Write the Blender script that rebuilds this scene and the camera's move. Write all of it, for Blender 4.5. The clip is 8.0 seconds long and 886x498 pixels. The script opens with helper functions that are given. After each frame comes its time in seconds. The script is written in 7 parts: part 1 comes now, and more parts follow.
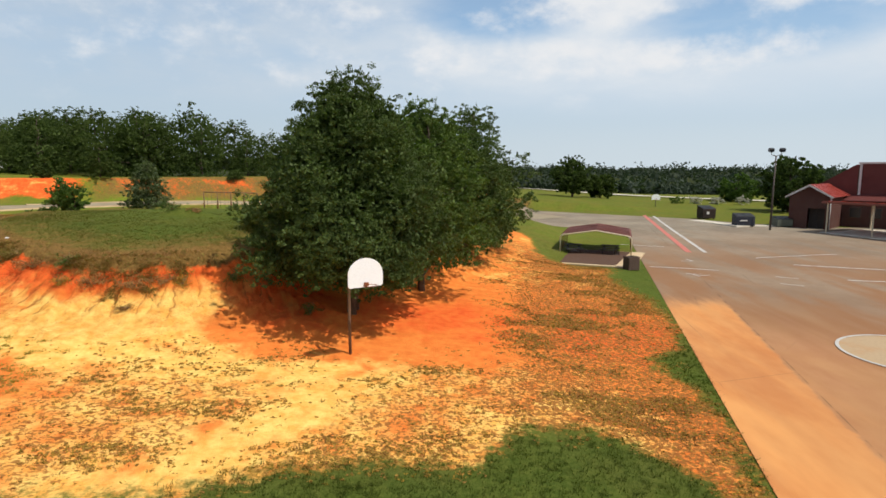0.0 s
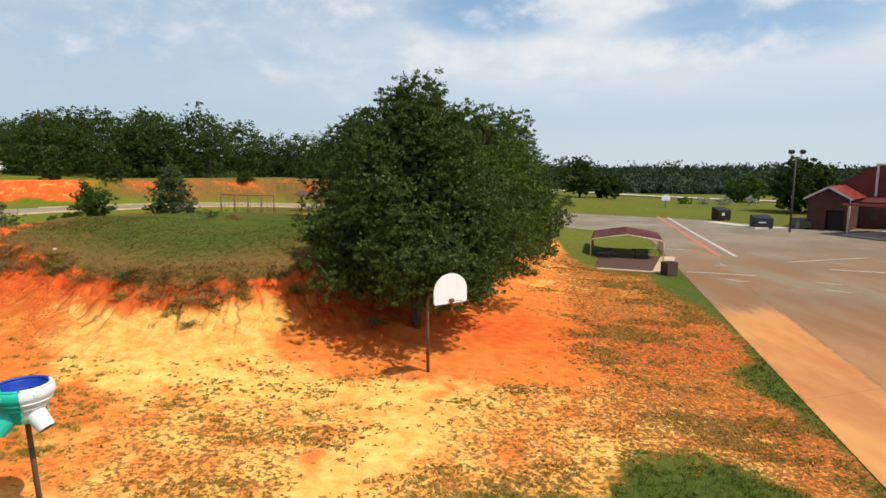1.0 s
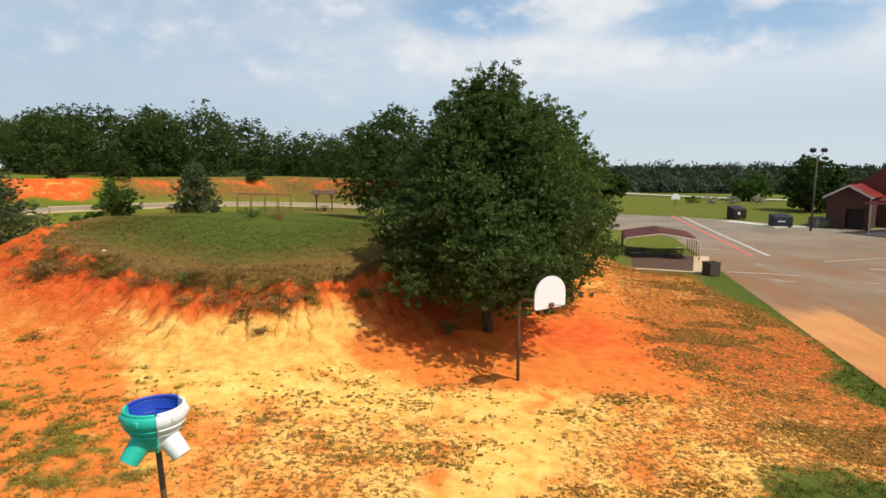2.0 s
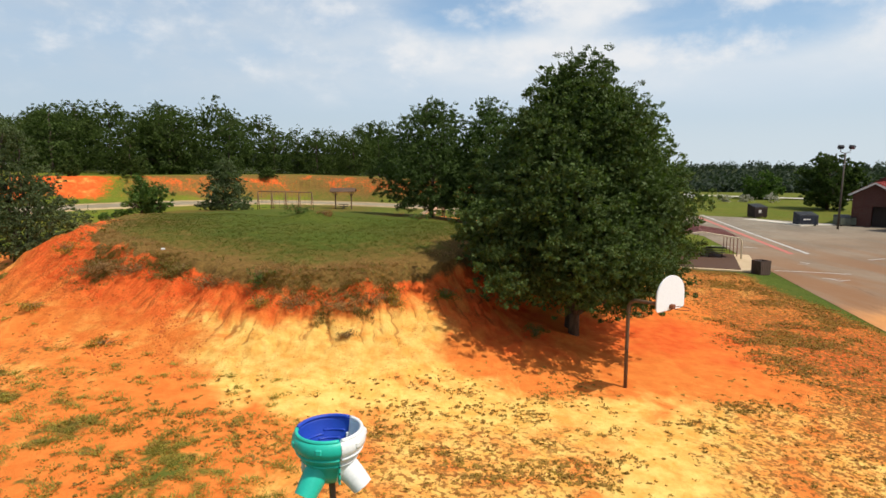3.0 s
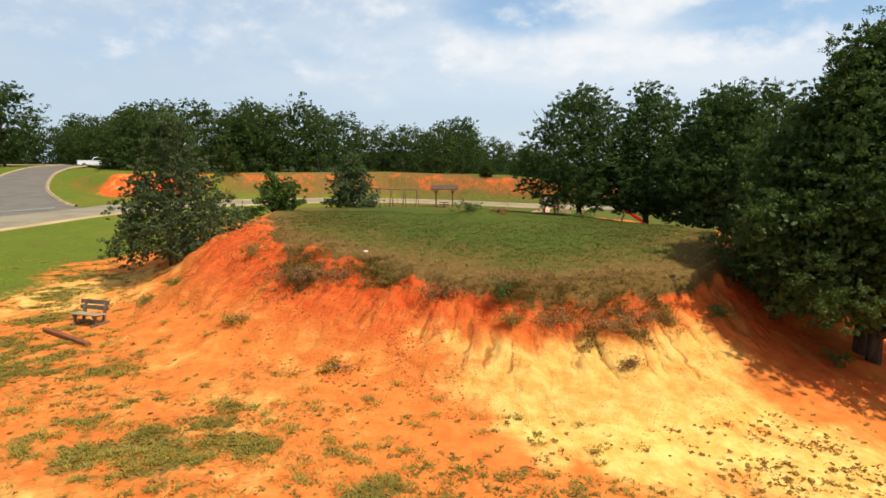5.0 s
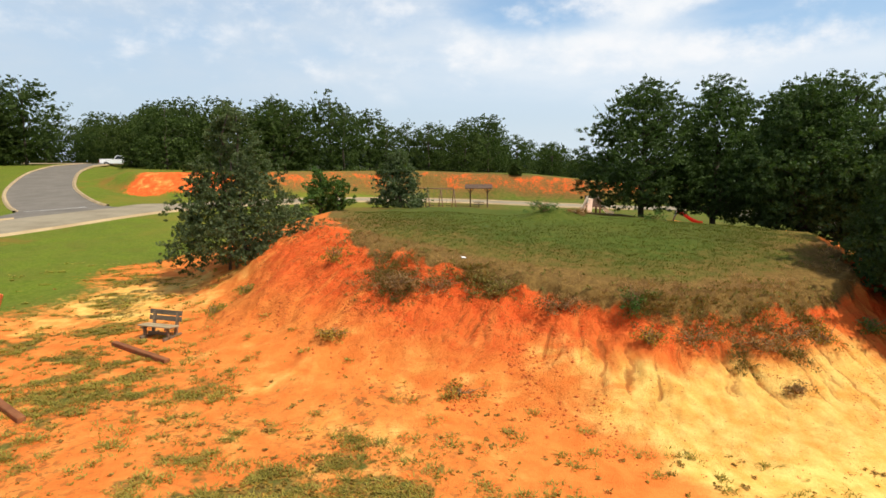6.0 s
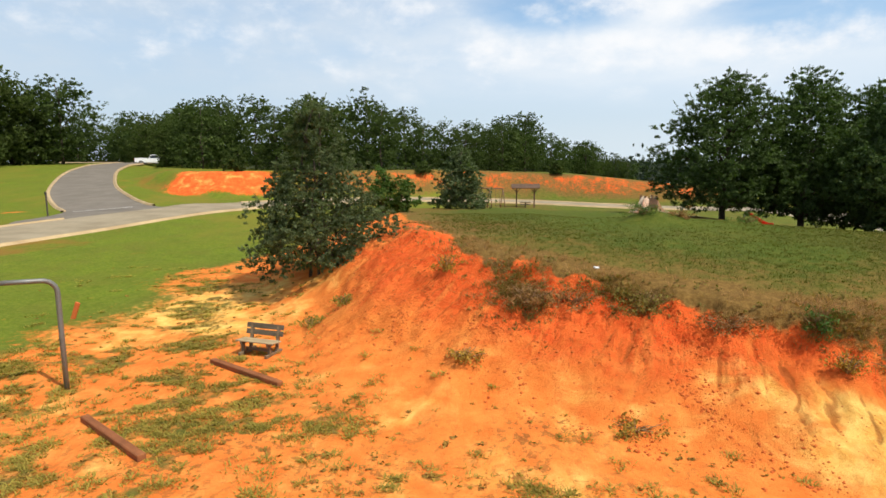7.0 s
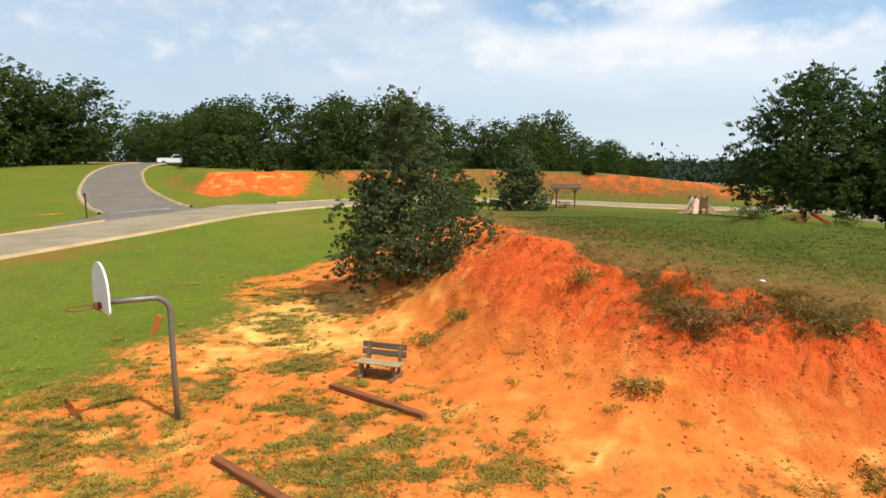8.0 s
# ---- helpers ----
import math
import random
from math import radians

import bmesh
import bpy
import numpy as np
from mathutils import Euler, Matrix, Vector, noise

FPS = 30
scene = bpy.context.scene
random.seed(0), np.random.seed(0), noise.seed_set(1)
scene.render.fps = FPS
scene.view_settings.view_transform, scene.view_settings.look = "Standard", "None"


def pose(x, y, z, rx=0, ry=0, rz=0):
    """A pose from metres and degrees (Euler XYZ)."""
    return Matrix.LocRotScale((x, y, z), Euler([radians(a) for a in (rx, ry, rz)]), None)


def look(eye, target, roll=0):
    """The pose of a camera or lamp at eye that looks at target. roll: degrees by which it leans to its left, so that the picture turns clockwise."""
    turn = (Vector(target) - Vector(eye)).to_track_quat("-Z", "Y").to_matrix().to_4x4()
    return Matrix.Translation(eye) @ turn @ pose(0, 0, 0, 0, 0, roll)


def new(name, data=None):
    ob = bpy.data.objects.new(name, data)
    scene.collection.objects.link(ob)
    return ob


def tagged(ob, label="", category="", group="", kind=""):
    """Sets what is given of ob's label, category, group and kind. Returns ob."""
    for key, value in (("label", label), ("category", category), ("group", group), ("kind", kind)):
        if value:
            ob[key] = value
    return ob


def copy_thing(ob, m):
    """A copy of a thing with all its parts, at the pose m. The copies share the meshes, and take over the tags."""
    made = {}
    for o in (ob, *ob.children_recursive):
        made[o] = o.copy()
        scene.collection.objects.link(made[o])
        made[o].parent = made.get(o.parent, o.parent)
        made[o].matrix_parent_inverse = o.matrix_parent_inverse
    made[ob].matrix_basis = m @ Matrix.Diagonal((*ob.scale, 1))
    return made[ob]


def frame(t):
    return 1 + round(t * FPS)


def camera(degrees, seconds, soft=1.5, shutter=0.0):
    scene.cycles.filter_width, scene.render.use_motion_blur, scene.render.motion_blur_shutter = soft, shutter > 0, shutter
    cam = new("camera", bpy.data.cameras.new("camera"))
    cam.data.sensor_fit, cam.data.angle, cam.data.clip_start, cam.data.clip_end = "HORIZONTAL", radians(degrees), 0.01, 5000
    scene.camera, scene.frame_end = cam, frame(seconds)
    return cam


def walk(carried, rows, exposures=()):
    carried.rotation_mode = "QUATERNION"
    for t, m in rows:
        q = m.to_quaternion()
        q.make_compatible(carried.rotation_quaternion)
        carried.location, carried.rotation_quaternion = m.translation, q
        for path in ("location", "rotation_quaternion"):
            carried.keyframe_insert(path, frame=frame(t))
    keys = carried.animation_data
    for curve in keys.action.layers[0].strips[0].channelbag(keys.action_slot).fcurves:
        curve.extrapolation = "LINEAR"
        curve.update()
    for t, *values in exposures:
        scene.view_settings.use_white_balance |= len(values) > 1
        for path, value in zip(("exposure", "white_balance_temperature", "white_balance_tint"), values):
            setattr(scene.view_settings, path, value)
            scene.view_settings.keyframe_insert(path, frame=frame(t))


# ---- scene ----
cam = camera(74.0, 8.0, soft=1.6)
PATH = [
    (0, (0.58, -2.675, 6.6), (0.546, -0.693, 6.339), -0.1),
    (0.5, (-1.042, -2.332, 6.848), (-1.062, -0.35, 6.585), -0.1),
    (1, (-2.614, -1.824, 7.043), (-2.622, 0.158, 6.776), -0.1),
    (1.5, (-4.321, -1.206, 7.028), (-4.314, 0.776, 6.76), -0.1),
    (3, (-9.354, 0.911, 6.686), (-9.309, 2.892, 6.415), -0.1),
    (3.5, (-11.115, 1.848, 6.632), (-11.095, 3.829, 6.361), -0.2),
    (4, (-12.708, 2.743, 6.536), (-12.696, 4.724, 6.264), -0.2),
    (4.5, (-14.343, 3.724, 6.398), (-14.411, 5.704, 6.127), -0.3),
    (6, (-18.83, 6.309, 6.29), (-18.977, 8.284, 6.015), -0.3),
    (6.5, (-20.329, 7.092, 6.291), (-20.514, 9.064, 6.015), -0.3),
    (7, (-21.887, 7.842, 6.313), (-22.095, 9.811, 6.035), -0.3),
    (7.5, (-23.589, 8.647, 6.356), (-23.814, 10.615, 6.078), -0.3),
    (8, (-25.249, 9.212, 6.357), (-25.481, 11.179, 6.077), -0.4),
]
walk(cam, [(t, look(eye, target, roll)) for t, eye, target, roll in PATH], [(0.0, -0.1), (3.5, -0.06), (4.5, 0.02), (6.0, 0.1), (8.0, 0.14)])

# ---- sky and sun ----
SUN = Vector((1.42, -0.86, 2.4)).normalized()
sun = new("sun", bpy.data.lights.new("sun", "SUN"))
sun.data.energy, sun.data.angle, sun.data.color = 4.25, radians(0.55), (1.0, 0.95, 0.86)
sun.matrix_world = SUN.to_track_quat("Z", "Y").to_matrix().to_4x4()

world = bpy.data.worlds.new("sky")
scene.world = world
world.use_nodes = True
wt = world.node_tree
wt.nodes.clear()


def wnode(kind, **values):
    n = wt.nodes.new(kind)
    for k, v in values.items():
        n.inputs[k].default_value = v
    return n


def wmath(op, a, b=None):
    n = wt.nodes.new("ShaderNodeMath")
    n.operation = op
    for i, v in enumerate((a, b)):
        if v is None:
            continue
        if isinstance(v, (int, float)):
            n.inputs[i].default_value = v
        else:
            wt.links.new(v, n.inputs[i])
    return n.outputs[0]


def build_sky():
    sky = wt.nodes.new("ShaderNodeTexSky")
    sky.sky_type, sky.sun_disc = "NISHITA", False
    sky.sun_elevation = math.asin(SUN.z)
    sky.sun_rotation = math.atan2(SUN.x, SUN.y)
    sky.air_density, sky.dust_density, sky.ozone_density = 1.0, 1.6, 1.5
    geo = wt.nodes.new("ShaderNodeTexCoord")
    sep = wt.nodes.new("ShaderNodeSeparateXYZ")
    wt.links.new(geo.outputs["Generated"], sep.inputs[0])
    x, y, z = sep.outputs
    flat = wt.nodes.new("ShaderNodeCombineXYZ")
    wt.links.new(x, flat.inputs[0])
    wt.links.new(y, flat.inputs[1])
    wt.links.new(wmath("MULTIPLY", z, 3.0), flat.inputs[2])

    def noise(scale, detail, rough, distort=0.1):
        n = wnode("ShaderNodeTexNoise", Scale=scale, Detail=detail, Roughness=rough, Distortion=distort)
        wt.links.new(flat.outputs[0], n.inputs["Vector"])
        return n.outputs[0]

    def ramp(v, a, b, lo=0.0, hi=1.0):
        n = wt.nodes.new("ShaderNodeMapRange")
        n.interpolation_type = "SMOOTHSTEP"
        wt.links.new(v, n.inputs[0])
        for i, k in ((1, a), (2, b), (3, lo), (4, hi)):
            n.inputs[i].default_value = k
        return n.outputs[0]

    def blend(f, a, b):
        n = wt.nodes.new("ShaderNodeMix")
        n.data_type = "RGBA"
        for v, s in ((f, n.inputs[0]), (a, n.inputs[6]), (b, n.inputs[7])):
            if isinstance(v, tuple):
                s.default_value = (*v, 1)
            else:
                wt.links.new(v, s)
        return n.outputs[2]

    def heap(cx, cz, rx, rz):
        """A soft cloud place round a bearing and a height."""
        d = wmath("ADD", wmath("POWER", wmath("ABSOLUTE", wmath("DIVIDE", wmath("SUBTRACT", x, cx), rx)), 2.0), wmath("POWER", wmath("ABSOLUTE", wmath("DIVIDE", wmath("SUBTRACT", z, cz), rz)), 2.0))
        return wmath("MULTIPLY", ramp(d, 0.0, 1.6, 1.0, 0.0), ramp(y, 0.2, 0.5))

    # haze closes the sky towards the horizon
    blue = blend(ramp(z, 0.12, 0.42, 0.75, 0.0), sky.outputs[0], (2.2, 4.0, 6.2))
    c = blend(ramp(z, 0.0, 0.26, 0.92, 0.1), blue, blend(ramp(x, -0.6, 0.5), (4.25, 4.85, 5.2), (4.9, 5.5, 5.85)))
    # a broken veil of thin cloud, and denser white heaps above it
    veil = wmath("ADD", wmath("MULTIPLY", noise(2.6, 7, 0.55, 0.3), 0.65), wmath("MULTIPLY", noise(9.0, 7, 0.6), 0.35))
    band = wmath("MULTIPLY", ramp(z, 0.07, 0.15), ramp(z, 0.27, 0.5, 1.0, 0.12))
    open_blue = wmath("ADD", heap(0.08, 0.25, 0.14, 0.045), heap(0.44, 0.215, 0.16, 0.055))
    cover = wmath("SUBTRACT", ramp(veil, 0.34, 0.66, 0.42, 0.82), wmath("MULTIPLY", open_blue, 0.85))
    cover = wmath("ADD", cover, wmath("MULTIPLY", ramp(x, -0.45, 0.55, -0.10, 0.22), ramp(y, 0.1, 0.5)))
    c = blend(wmath("MINIMUM", wmath("MULTIPLY", wmath("MAXIMUM", cover, 0.0), band), 0.95), c, blend(ramp(x, -0.6, 0.2), (4.4, 4.9, 5.4), (5.7, 6.05, 6.4)))
    round_v = wt.nodes.new("ShaderNodeCombineXYZ")
    wt.links.new(x, round_v.inputs[0])
    wt.links.new(y, round_v.inputs[1])
    wt.links.new(wmath("MULTIPLY", z, 1.6), round_v.inputs[2])
    flat = round_v
    lump = wmath("ADD", wmath("MULTIPLY", noise(8.0, 8, 0.55, 0.1), 0.65), wmath("MULTIPLY", noise(22.0, 6, 0.6), 0.35))
    mass = wmath("ADD", heap(0.24, 0.255, 0.12, 0.04), wmath("ADD", wmath("MULTIPLY", heap(0.56, 0.27, 0.16, 0.05), 1.5), heap(0.2, 0.175, 0.4, 0.03)))
    mass = wmath("ADD", wmath("MULTIPLY", mass, 0.17), wmath("MULTIPLY", ramp(z, 0.2, 0.28), 0.04))
    puffs = ramp(wmath("ADD", lump, mass), 0.51, 0.80)
    puffs = wmath("MULTIPLY", puffs, ramp(z, 0.32, 0.6, 1.0, 0.25))
    c = blend(wmath("MULTIPLY", puffs, ramp(z, 0.08, 0.16)), c, (6.3, 6.4, 6.55))
    mix_out = c
    back = wnode("ShaderNodeBackground", Strength=0.14)
    wt.links.new(mix_out, back.inputs[0])
    out = wt.nodes.new("ShaderNodeOutputWorld")
    wt.links.new(back.outputs[0], out.inputs[0])


build_sky()

# ---- materials ----


class Mat:
    """A node material under construction."""

    def __init__(self, name, rough=0.8, metal=0.0, spec=0.3):
        self.m = bpy.data.materials.new(name)
        self.m.use_nodes = True
        self.t = self.m.node_tree
        self.t.nodes.clear()
        self.out = self.t.nodes.new("ShaderNodeOutputMaterial")
        self.b = self.t.nodes.new("ShaderNodeBsdfPrincipled")
        self.b.inputs["Roughness"].default_value = rough
        self.b.inputs["Metallic"].default_value = metal
        self.b.inputs["Specular IOR Level"].default_value = spec
        self.t.links.new(self.b.outputs[0], self.out.inputs[0])
        self.geo = None

    def put(self, v, socket):
        if isinstance(v, bpy.types.NodeSocket):
            self.t.links.new(v, socket)
        else:
            socket.default_value = (*v, 1) if isinstance(v, tuple) and len(v) == 3 and len(socket.default_value) == 4 else v

    def pos(self):
        if self.geo is None:
            self.geo = self.t.nodes.new("ShaderNodeNewGeometry")
        return self.geo.outputs["Position"]

    def local(self):
        return self.t.nodes.new("ShaderNodeTexCoord").outputs["Object"]

    def noise(self, scale, detail=4.0, rough=0.55, vec=None, distort=0.0, stretch=None):
        n = self.t.nodes.new("ShaderNodeTexNoise")
        n.inputs["Scale"].default_value, n.inputs["Detail"].default_value = scale, detail
        n.inputs["Roughness"].default_value, n.inputs["Distortion"].default_value = rough, distort
        v = vec or self.pos()
        if stretch:
            m = self.t.nodes.new("ShaderNodeMapping")
            m.inputs["Scale"].default_value = stretch
            self.t.links.new(v, m.inputs[0])
            v = m.outputs[0]
        self.t.links.new(v, n.inputs["Vector"])
        return n.outputs[0]

    def ramp(self, v, a, b, lo=0.0, hi=1.0):
        n = self.t.nodes.new("ShaderNodeMapRange")
        n.interpolation_type = "SMOOTHSTEP"
        self.put(v, n.inputs[0])
        for i, k in ((1, a), (2, b), (3, lo), (4, hi)):
            n.inputs[i].default_value = k
        return n.outputs[0]

    def mix(self, f, a, b, how="MIX"):
        n = self.t.nodes.new("ShaderNodeMix")
        n.data_type, n.blend_type = "RGBA", how
        self.put(f, n.inputs[0]), self.put(a, n.inputs[6]), self.put(b, n.inputs[7])
        return n.outputs[2]

    def math(self, op, a, b=0.0):
        n = self.t.nodes.new("ShaderNodeMath")
        n.operation = op
        self.put(a, n.inputs[0]), self.put(b, n.inputs[1])
        return n.outputs[0]

    def attr(self, name):
        n = self.t.nodes.new("ShaderNodeAttribute")
        n.attribute_name = name
        return n.outputs["Fac"]

    def axis(self, v, i):
        n = self.t.nodes.new("ShaderNodeSeparateXYZ")
        self.t.links.new(v, n.inputs[0])
        return n.outputs[i]

    def island(self):
        if self.geo is None:
            self.geo = self.t.nodes.new("ShaderNodeNewGeometry")
        return self.geo.outputs["Random Per Island"]

    def each(self):
        return self.t.nodes.new("ShaderNodeObjectInfo").outputs["Random"]

    def bump(self, height, strength, distance):
        n = self.t.nodes.new("ShaderNodeBump")
        n.inputs["Strength"].default_value, n.inputs["Distance"].default_value = strength, distance
        self.t.links.new(height, n.inputs["Height"])
        self.t.links.new(n.outputs[0], self.b.inputs["Normal"])

    def colour(self, v):
        self.put(v, self.b.inputs["Base Color"])
        return self


def worn(name, colour, rough=0.6, metal=0.0, spec=0.35, dirt=(0.12, 0.09, 0.06), amount=0.45, scale=3.0, relief=0.3):
    """A painted or solid surface with grain, stains and a fine relief."""
    m = Mat(name, rough, metal, spec)
    v = m.local()
    fine, broad = m.noise(scale * 14, 3, vec=v), m.noise(scale, 5, 0.65, vec=v)
    c = m.mix(m.ramp(broad, 0.48, 0.75, 0, amount), colour, dirt)
    c = m.mix(m.ramp(fine, 0.35, 0.7, 0, 0.25), c, tuple(k * 0.7 for k in colour))
    m.colour(c)
    m.put(m.ramp(broad, 0.3, 0.7, max(rough - 0.1, 0.05), min(rough + 0.15, 1.0)), m.b.inputs["Roughness"])
    m.bump(fine, relief, 0.004)
    return m.m


def leafy(name, dark, light, through_light=0.35, gloss=0.12):
    """Leaves: two-sided, some light passes through; each leaf its own tone."""
    m = Mat(name, 0.6, 0.0, gloss)
    one = m.island()
    c = m.mix(one, dark, light)
    c = m.mix(m.ramp(m.noise(0.55, 3), 0.35, 0.7, 0, 0.5), c, tuple(k * 0.55 for k in dark))
    c = m.mix(m.ramp(m.each(), 0.0, 1.0, 0, 0.28), c, tuple(0.5 * (a + b) for a, b in zip(dark, (0.12, 0.12, 0.02))))
    m.colour(c)
    tr = m.t.nodes.new("ShaderNodeBsdfTranslucent")
    m.t.links.new(m.mix(1.0, c, (1.0, 1.25, 0.45), "MULTIPLY"), tr.inputs[0])
    ms = m.t.nodes.new("ShaderNodeMixShader")
    ms.inputs[0].default_value = through_light
    m.t.links.new(m.b.outputs[0], ms.inputs[1])
    m.t.links.new(tr.outputs[0], ms.inputs[2])
    m.t.links.new(ms.outputs[0], m.out.inputs[0])
    return m.m


def ground_material():
    m = Mat("clay_and_grass", 1.0, 0.0, 0.05)
    g, red, sand, dry, wood = (m.attr(k) for k in ("grass", "red", "sand", "dry", "woods"))
    n1, n2, n3, n4 = m.noise(0.35, 5), m.noise(2.2, 5, 0.6), m.noise(8, 4, 0.65), m.noise(45, 3, 0.6)
    n5 = m.noise(0.55, 6, 0.65, distort=0.6)
    n6 = m.noise(0.8, 6, 0.62, distort=0.5)
    # clay: orange, redder where freshly cut, pale and sandy where washed out
    clay = m.mix(m.ramp(n2, 0.3, 0.7), (0.69, 0.168, 0.030), (0.79, 0.240, 0.048))
    reds = m.mix(m.ramp(n2, 0.3, 0.75), (0.70, 0.095, 0.020), (0.80, 0.150, 0.032))
    sands = m.mix(m.ramp(n2, 0.3, 0.7), (0.82, 0.39, 0.075), (0.90, 0.60, 0.165))
    r = m.ramp(m.math("ADD", red, m.math("MULTIPLY", m.math("SUBTRACT", n5, 0.5), 1.5)), 0.15, 0.9)
    s = m.ramp(m.math("ADD", sand, m.math("MULTIPLY", m.math("SUBTRACT", n6, 0.5), 2.0)), 0.2, 0.95)
    s = m.math("MULTIPLY", s, m.ramp(sand, 0.03, 0.2))
    cx = m.t.nodes.new("ShaderNodeCombineXYZ")
    m.put(m.math("MULTIPLY", m.attr("along"), 1.6), cx.inputs[0])
    m.put(m.math("MULTIPLY", m.attr("down"), 0.34), cx.inputs[1])
    st = m.noise(1.0, 5, 0.6, vec=cx.outputs[0], distort=0.5)
    face, gully = m.attr("face"), m.attr("gully")
    c = m.mix(r, clay, reds)
    c = m.mix(s, c, sands)
    # soft wash streaks that run down the bank
    c = m.mix(m.math("MULTIPLY", face, m.ramp(st, 0.56, 0.74, 0, 0.32)), c, m.mix(n2, (0.66, 0.125, 0.024), (0.72, 0.19, 0.036)))
    c = m.mix(m.math("MULTIPLY", face, m.ramp(st, 0.46, 0.30, 0, 0.42)), c, (0.80, 0.37, 0.080))
    # crumbled flecks of broken clay, thickest where it is red and freshly cut
    cw = m.t.nodes.new("ShaderNodeCombineXYZ")
    m.put(m.math("MULTIPLY", m.attr("along"), 6.5), cw.inputs[0])
    m.put(m.math("MULTIPLY", m.attr("down"), 3.4), cw.inputs[1])
    fleck = m.noise(1.0, 7, 0.78, vec=cw.outputs[0], distort=0.6)
    rough_at = m.math("MULTIPLY", m.math("MULTIPLY", m.ramp(m.noise(0.7, 5, 0.7), 0.38, 0.56), face), m.ramp(m.math("SUBTRACT", r, s), -0.4, 0.6, 0.05, 1.0))
    c = m.mix(m.math("MULTIPLY", rough_at, m.ramp(fleck, 0.56, 0.66, 0, 0.72)), c, m.mix(n2, (0.34, 0.060, 0.016), (0.46, 0.10, 0.024)))
    c = m.mix(m.ramp(n3, 0.45, 0.75, 0, 0.22), c, (0.58, 0.18, 0.036))
    c = m.mix(m.ramp(n4, 0.55, 0.8, 0, 0.18), c, (0.44, 0.15, 0.036))
    grain = m.noise(15.0, 5, 0.75, distort=0.4)
    c = m.mix(m.math("MULTIPLY", face, m.ramp(grain, 0.54, 0.68, 0, 0.32)), c, m.mix(n2, (0.46, 0.10, 0.022), (0.62, 0.22, 0.045)))
    # thin cracks where the rain has cut deepest; their shade is put into the colour
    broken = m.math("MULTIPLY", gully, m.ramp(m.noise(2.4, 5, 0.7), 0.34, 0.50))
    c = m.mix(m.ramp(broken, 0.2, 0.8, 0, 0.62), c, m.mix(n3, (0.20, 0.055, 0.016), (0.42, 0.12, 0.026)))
    # litter and creeping weeds on the bare ground, darkened for the weeds' small shadows
    weed = m.attr("weed")
    w = m.math("ADD", weed, m.math("MULTIPLY", m.math("SUBTRACT", n5, 0.5), 1.0))
    spots = m.math("MULTIPLY", m.ramp(w, 0.25, 0.7), m.ramp(m.math("ADD", m.noise(7.0, 4, 0.68, distort=0.3), m.math("MULTIPLY", m.math("SUBTRACT", weed, 0.6), 0.16)), 0.50, 0.56))
    c = m.mix(m.math("MULTIPLY", spots, 0.92), c, m.mix(m.ramp(n3, 0.35, 0.65), (0.24, 0.078, 0.020), (0.29, 0.135, 0.032)))
    # grass
    green = m.mix(m.ramp(n2, 0.3, 0.7), (0.062, 0.092, 0.011), (0.130, 0.158, 0.024))
    green = m.mix(m.ramp(n3, 0.45, 0.75, 0, 0.7), green, (0.150, 0.145, 0.030))
    green = m.mix(m.ramp(n1, 0.35, 0.65, 0.05, 0.6), green, (0.145, 0.110, 0.028))
    lush = m.attr("lush")
    green = m.mix(m.math("MULTIPLY", lush, m.ramp(n5, 0.3, 0.65, 0.9, 0.45)), green, m.mix(m.ramp(n3, 0.3, 0.7), (0.098, 0.150, 0.011), (0.185, 0.220, 0.024)))
    green = m.mix(m.math("MULTIPLY", lush, m.ramp(m.noise(0.16, 4, 0.6, stretch=(1.0, 0.6, 1.0)), 0.45, 0.68, 0, 0.7)), green, (0.20, 0.165, 0.026))
    green = m.mix(m.math("MULTIPLY", lush, m.ramp(m.noise(0.09, 5, 0.65), 0.60, 0.70, 0, 0.6)), green, (0.27, 0.115, 0.03))
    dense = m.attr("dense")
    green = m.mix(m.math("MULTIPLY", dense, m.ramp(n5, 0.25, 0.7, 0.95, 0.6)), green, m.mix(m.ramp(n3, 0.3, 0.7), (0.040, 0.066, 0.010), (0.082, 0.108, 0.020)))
    brown = m.mix(m.ramp(n3, 0.35, 0.7), (0.145, 0.078, 0.024), (0.25, 0.140, 0.042))
    green = m.mix(m.ramp(m.math("ADD", dry, m.math("MULTIPLY", m.math("SUBTRACT", n2, 0.5), 1.2)), 0.2, 0.9, 0, 0.9), green, brown)
    edge = m.math("ADD", g, m.math("ADD", m.math("MULTIPLY", m.math("SUBTRACT", m.noise(3.6, 6, 0.75), 0.5), 1.25), m.math("MULTIPLY", m.math("SUBTRACT", m.noise(1.1, 4, 0.6), 0.5), 0.6)))
    k = m.ramp(edge, 0.30, 0.72)
    c = m.mix(k, c, green)
    # the wood's shade is put into the colour of its floor, near-black green
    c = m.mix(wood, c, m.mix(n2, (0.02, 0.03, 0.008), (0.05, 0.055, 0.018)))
    m.colour(c)
    h = m.math("ADD", m.math("MULTIPLY", n3, 0.6), m.math("MULTIPLY", n4, 0.4))
    cy = m.t.nodes.new("ShaderNodeCombineXYZ")
    m.put(m.math("MULTIPLY", m.attr("along"), 4.5), cy.inputs[0])
    m.put(m.math("MULTIPLY", m.attr("down"), 1.1), cy.inputs[1])
    fine = m.noise(1.0, 7, 0.75, vec=cy.outputs[0], distort=0.8)
    crumb = m.noise(5.5, 6, 0.75, distort=0.5)
    relief = m.math("ADD", m.math("MULTIPLY", grain, 1.2), m.math("MULTIPLY", fine, -0.9))
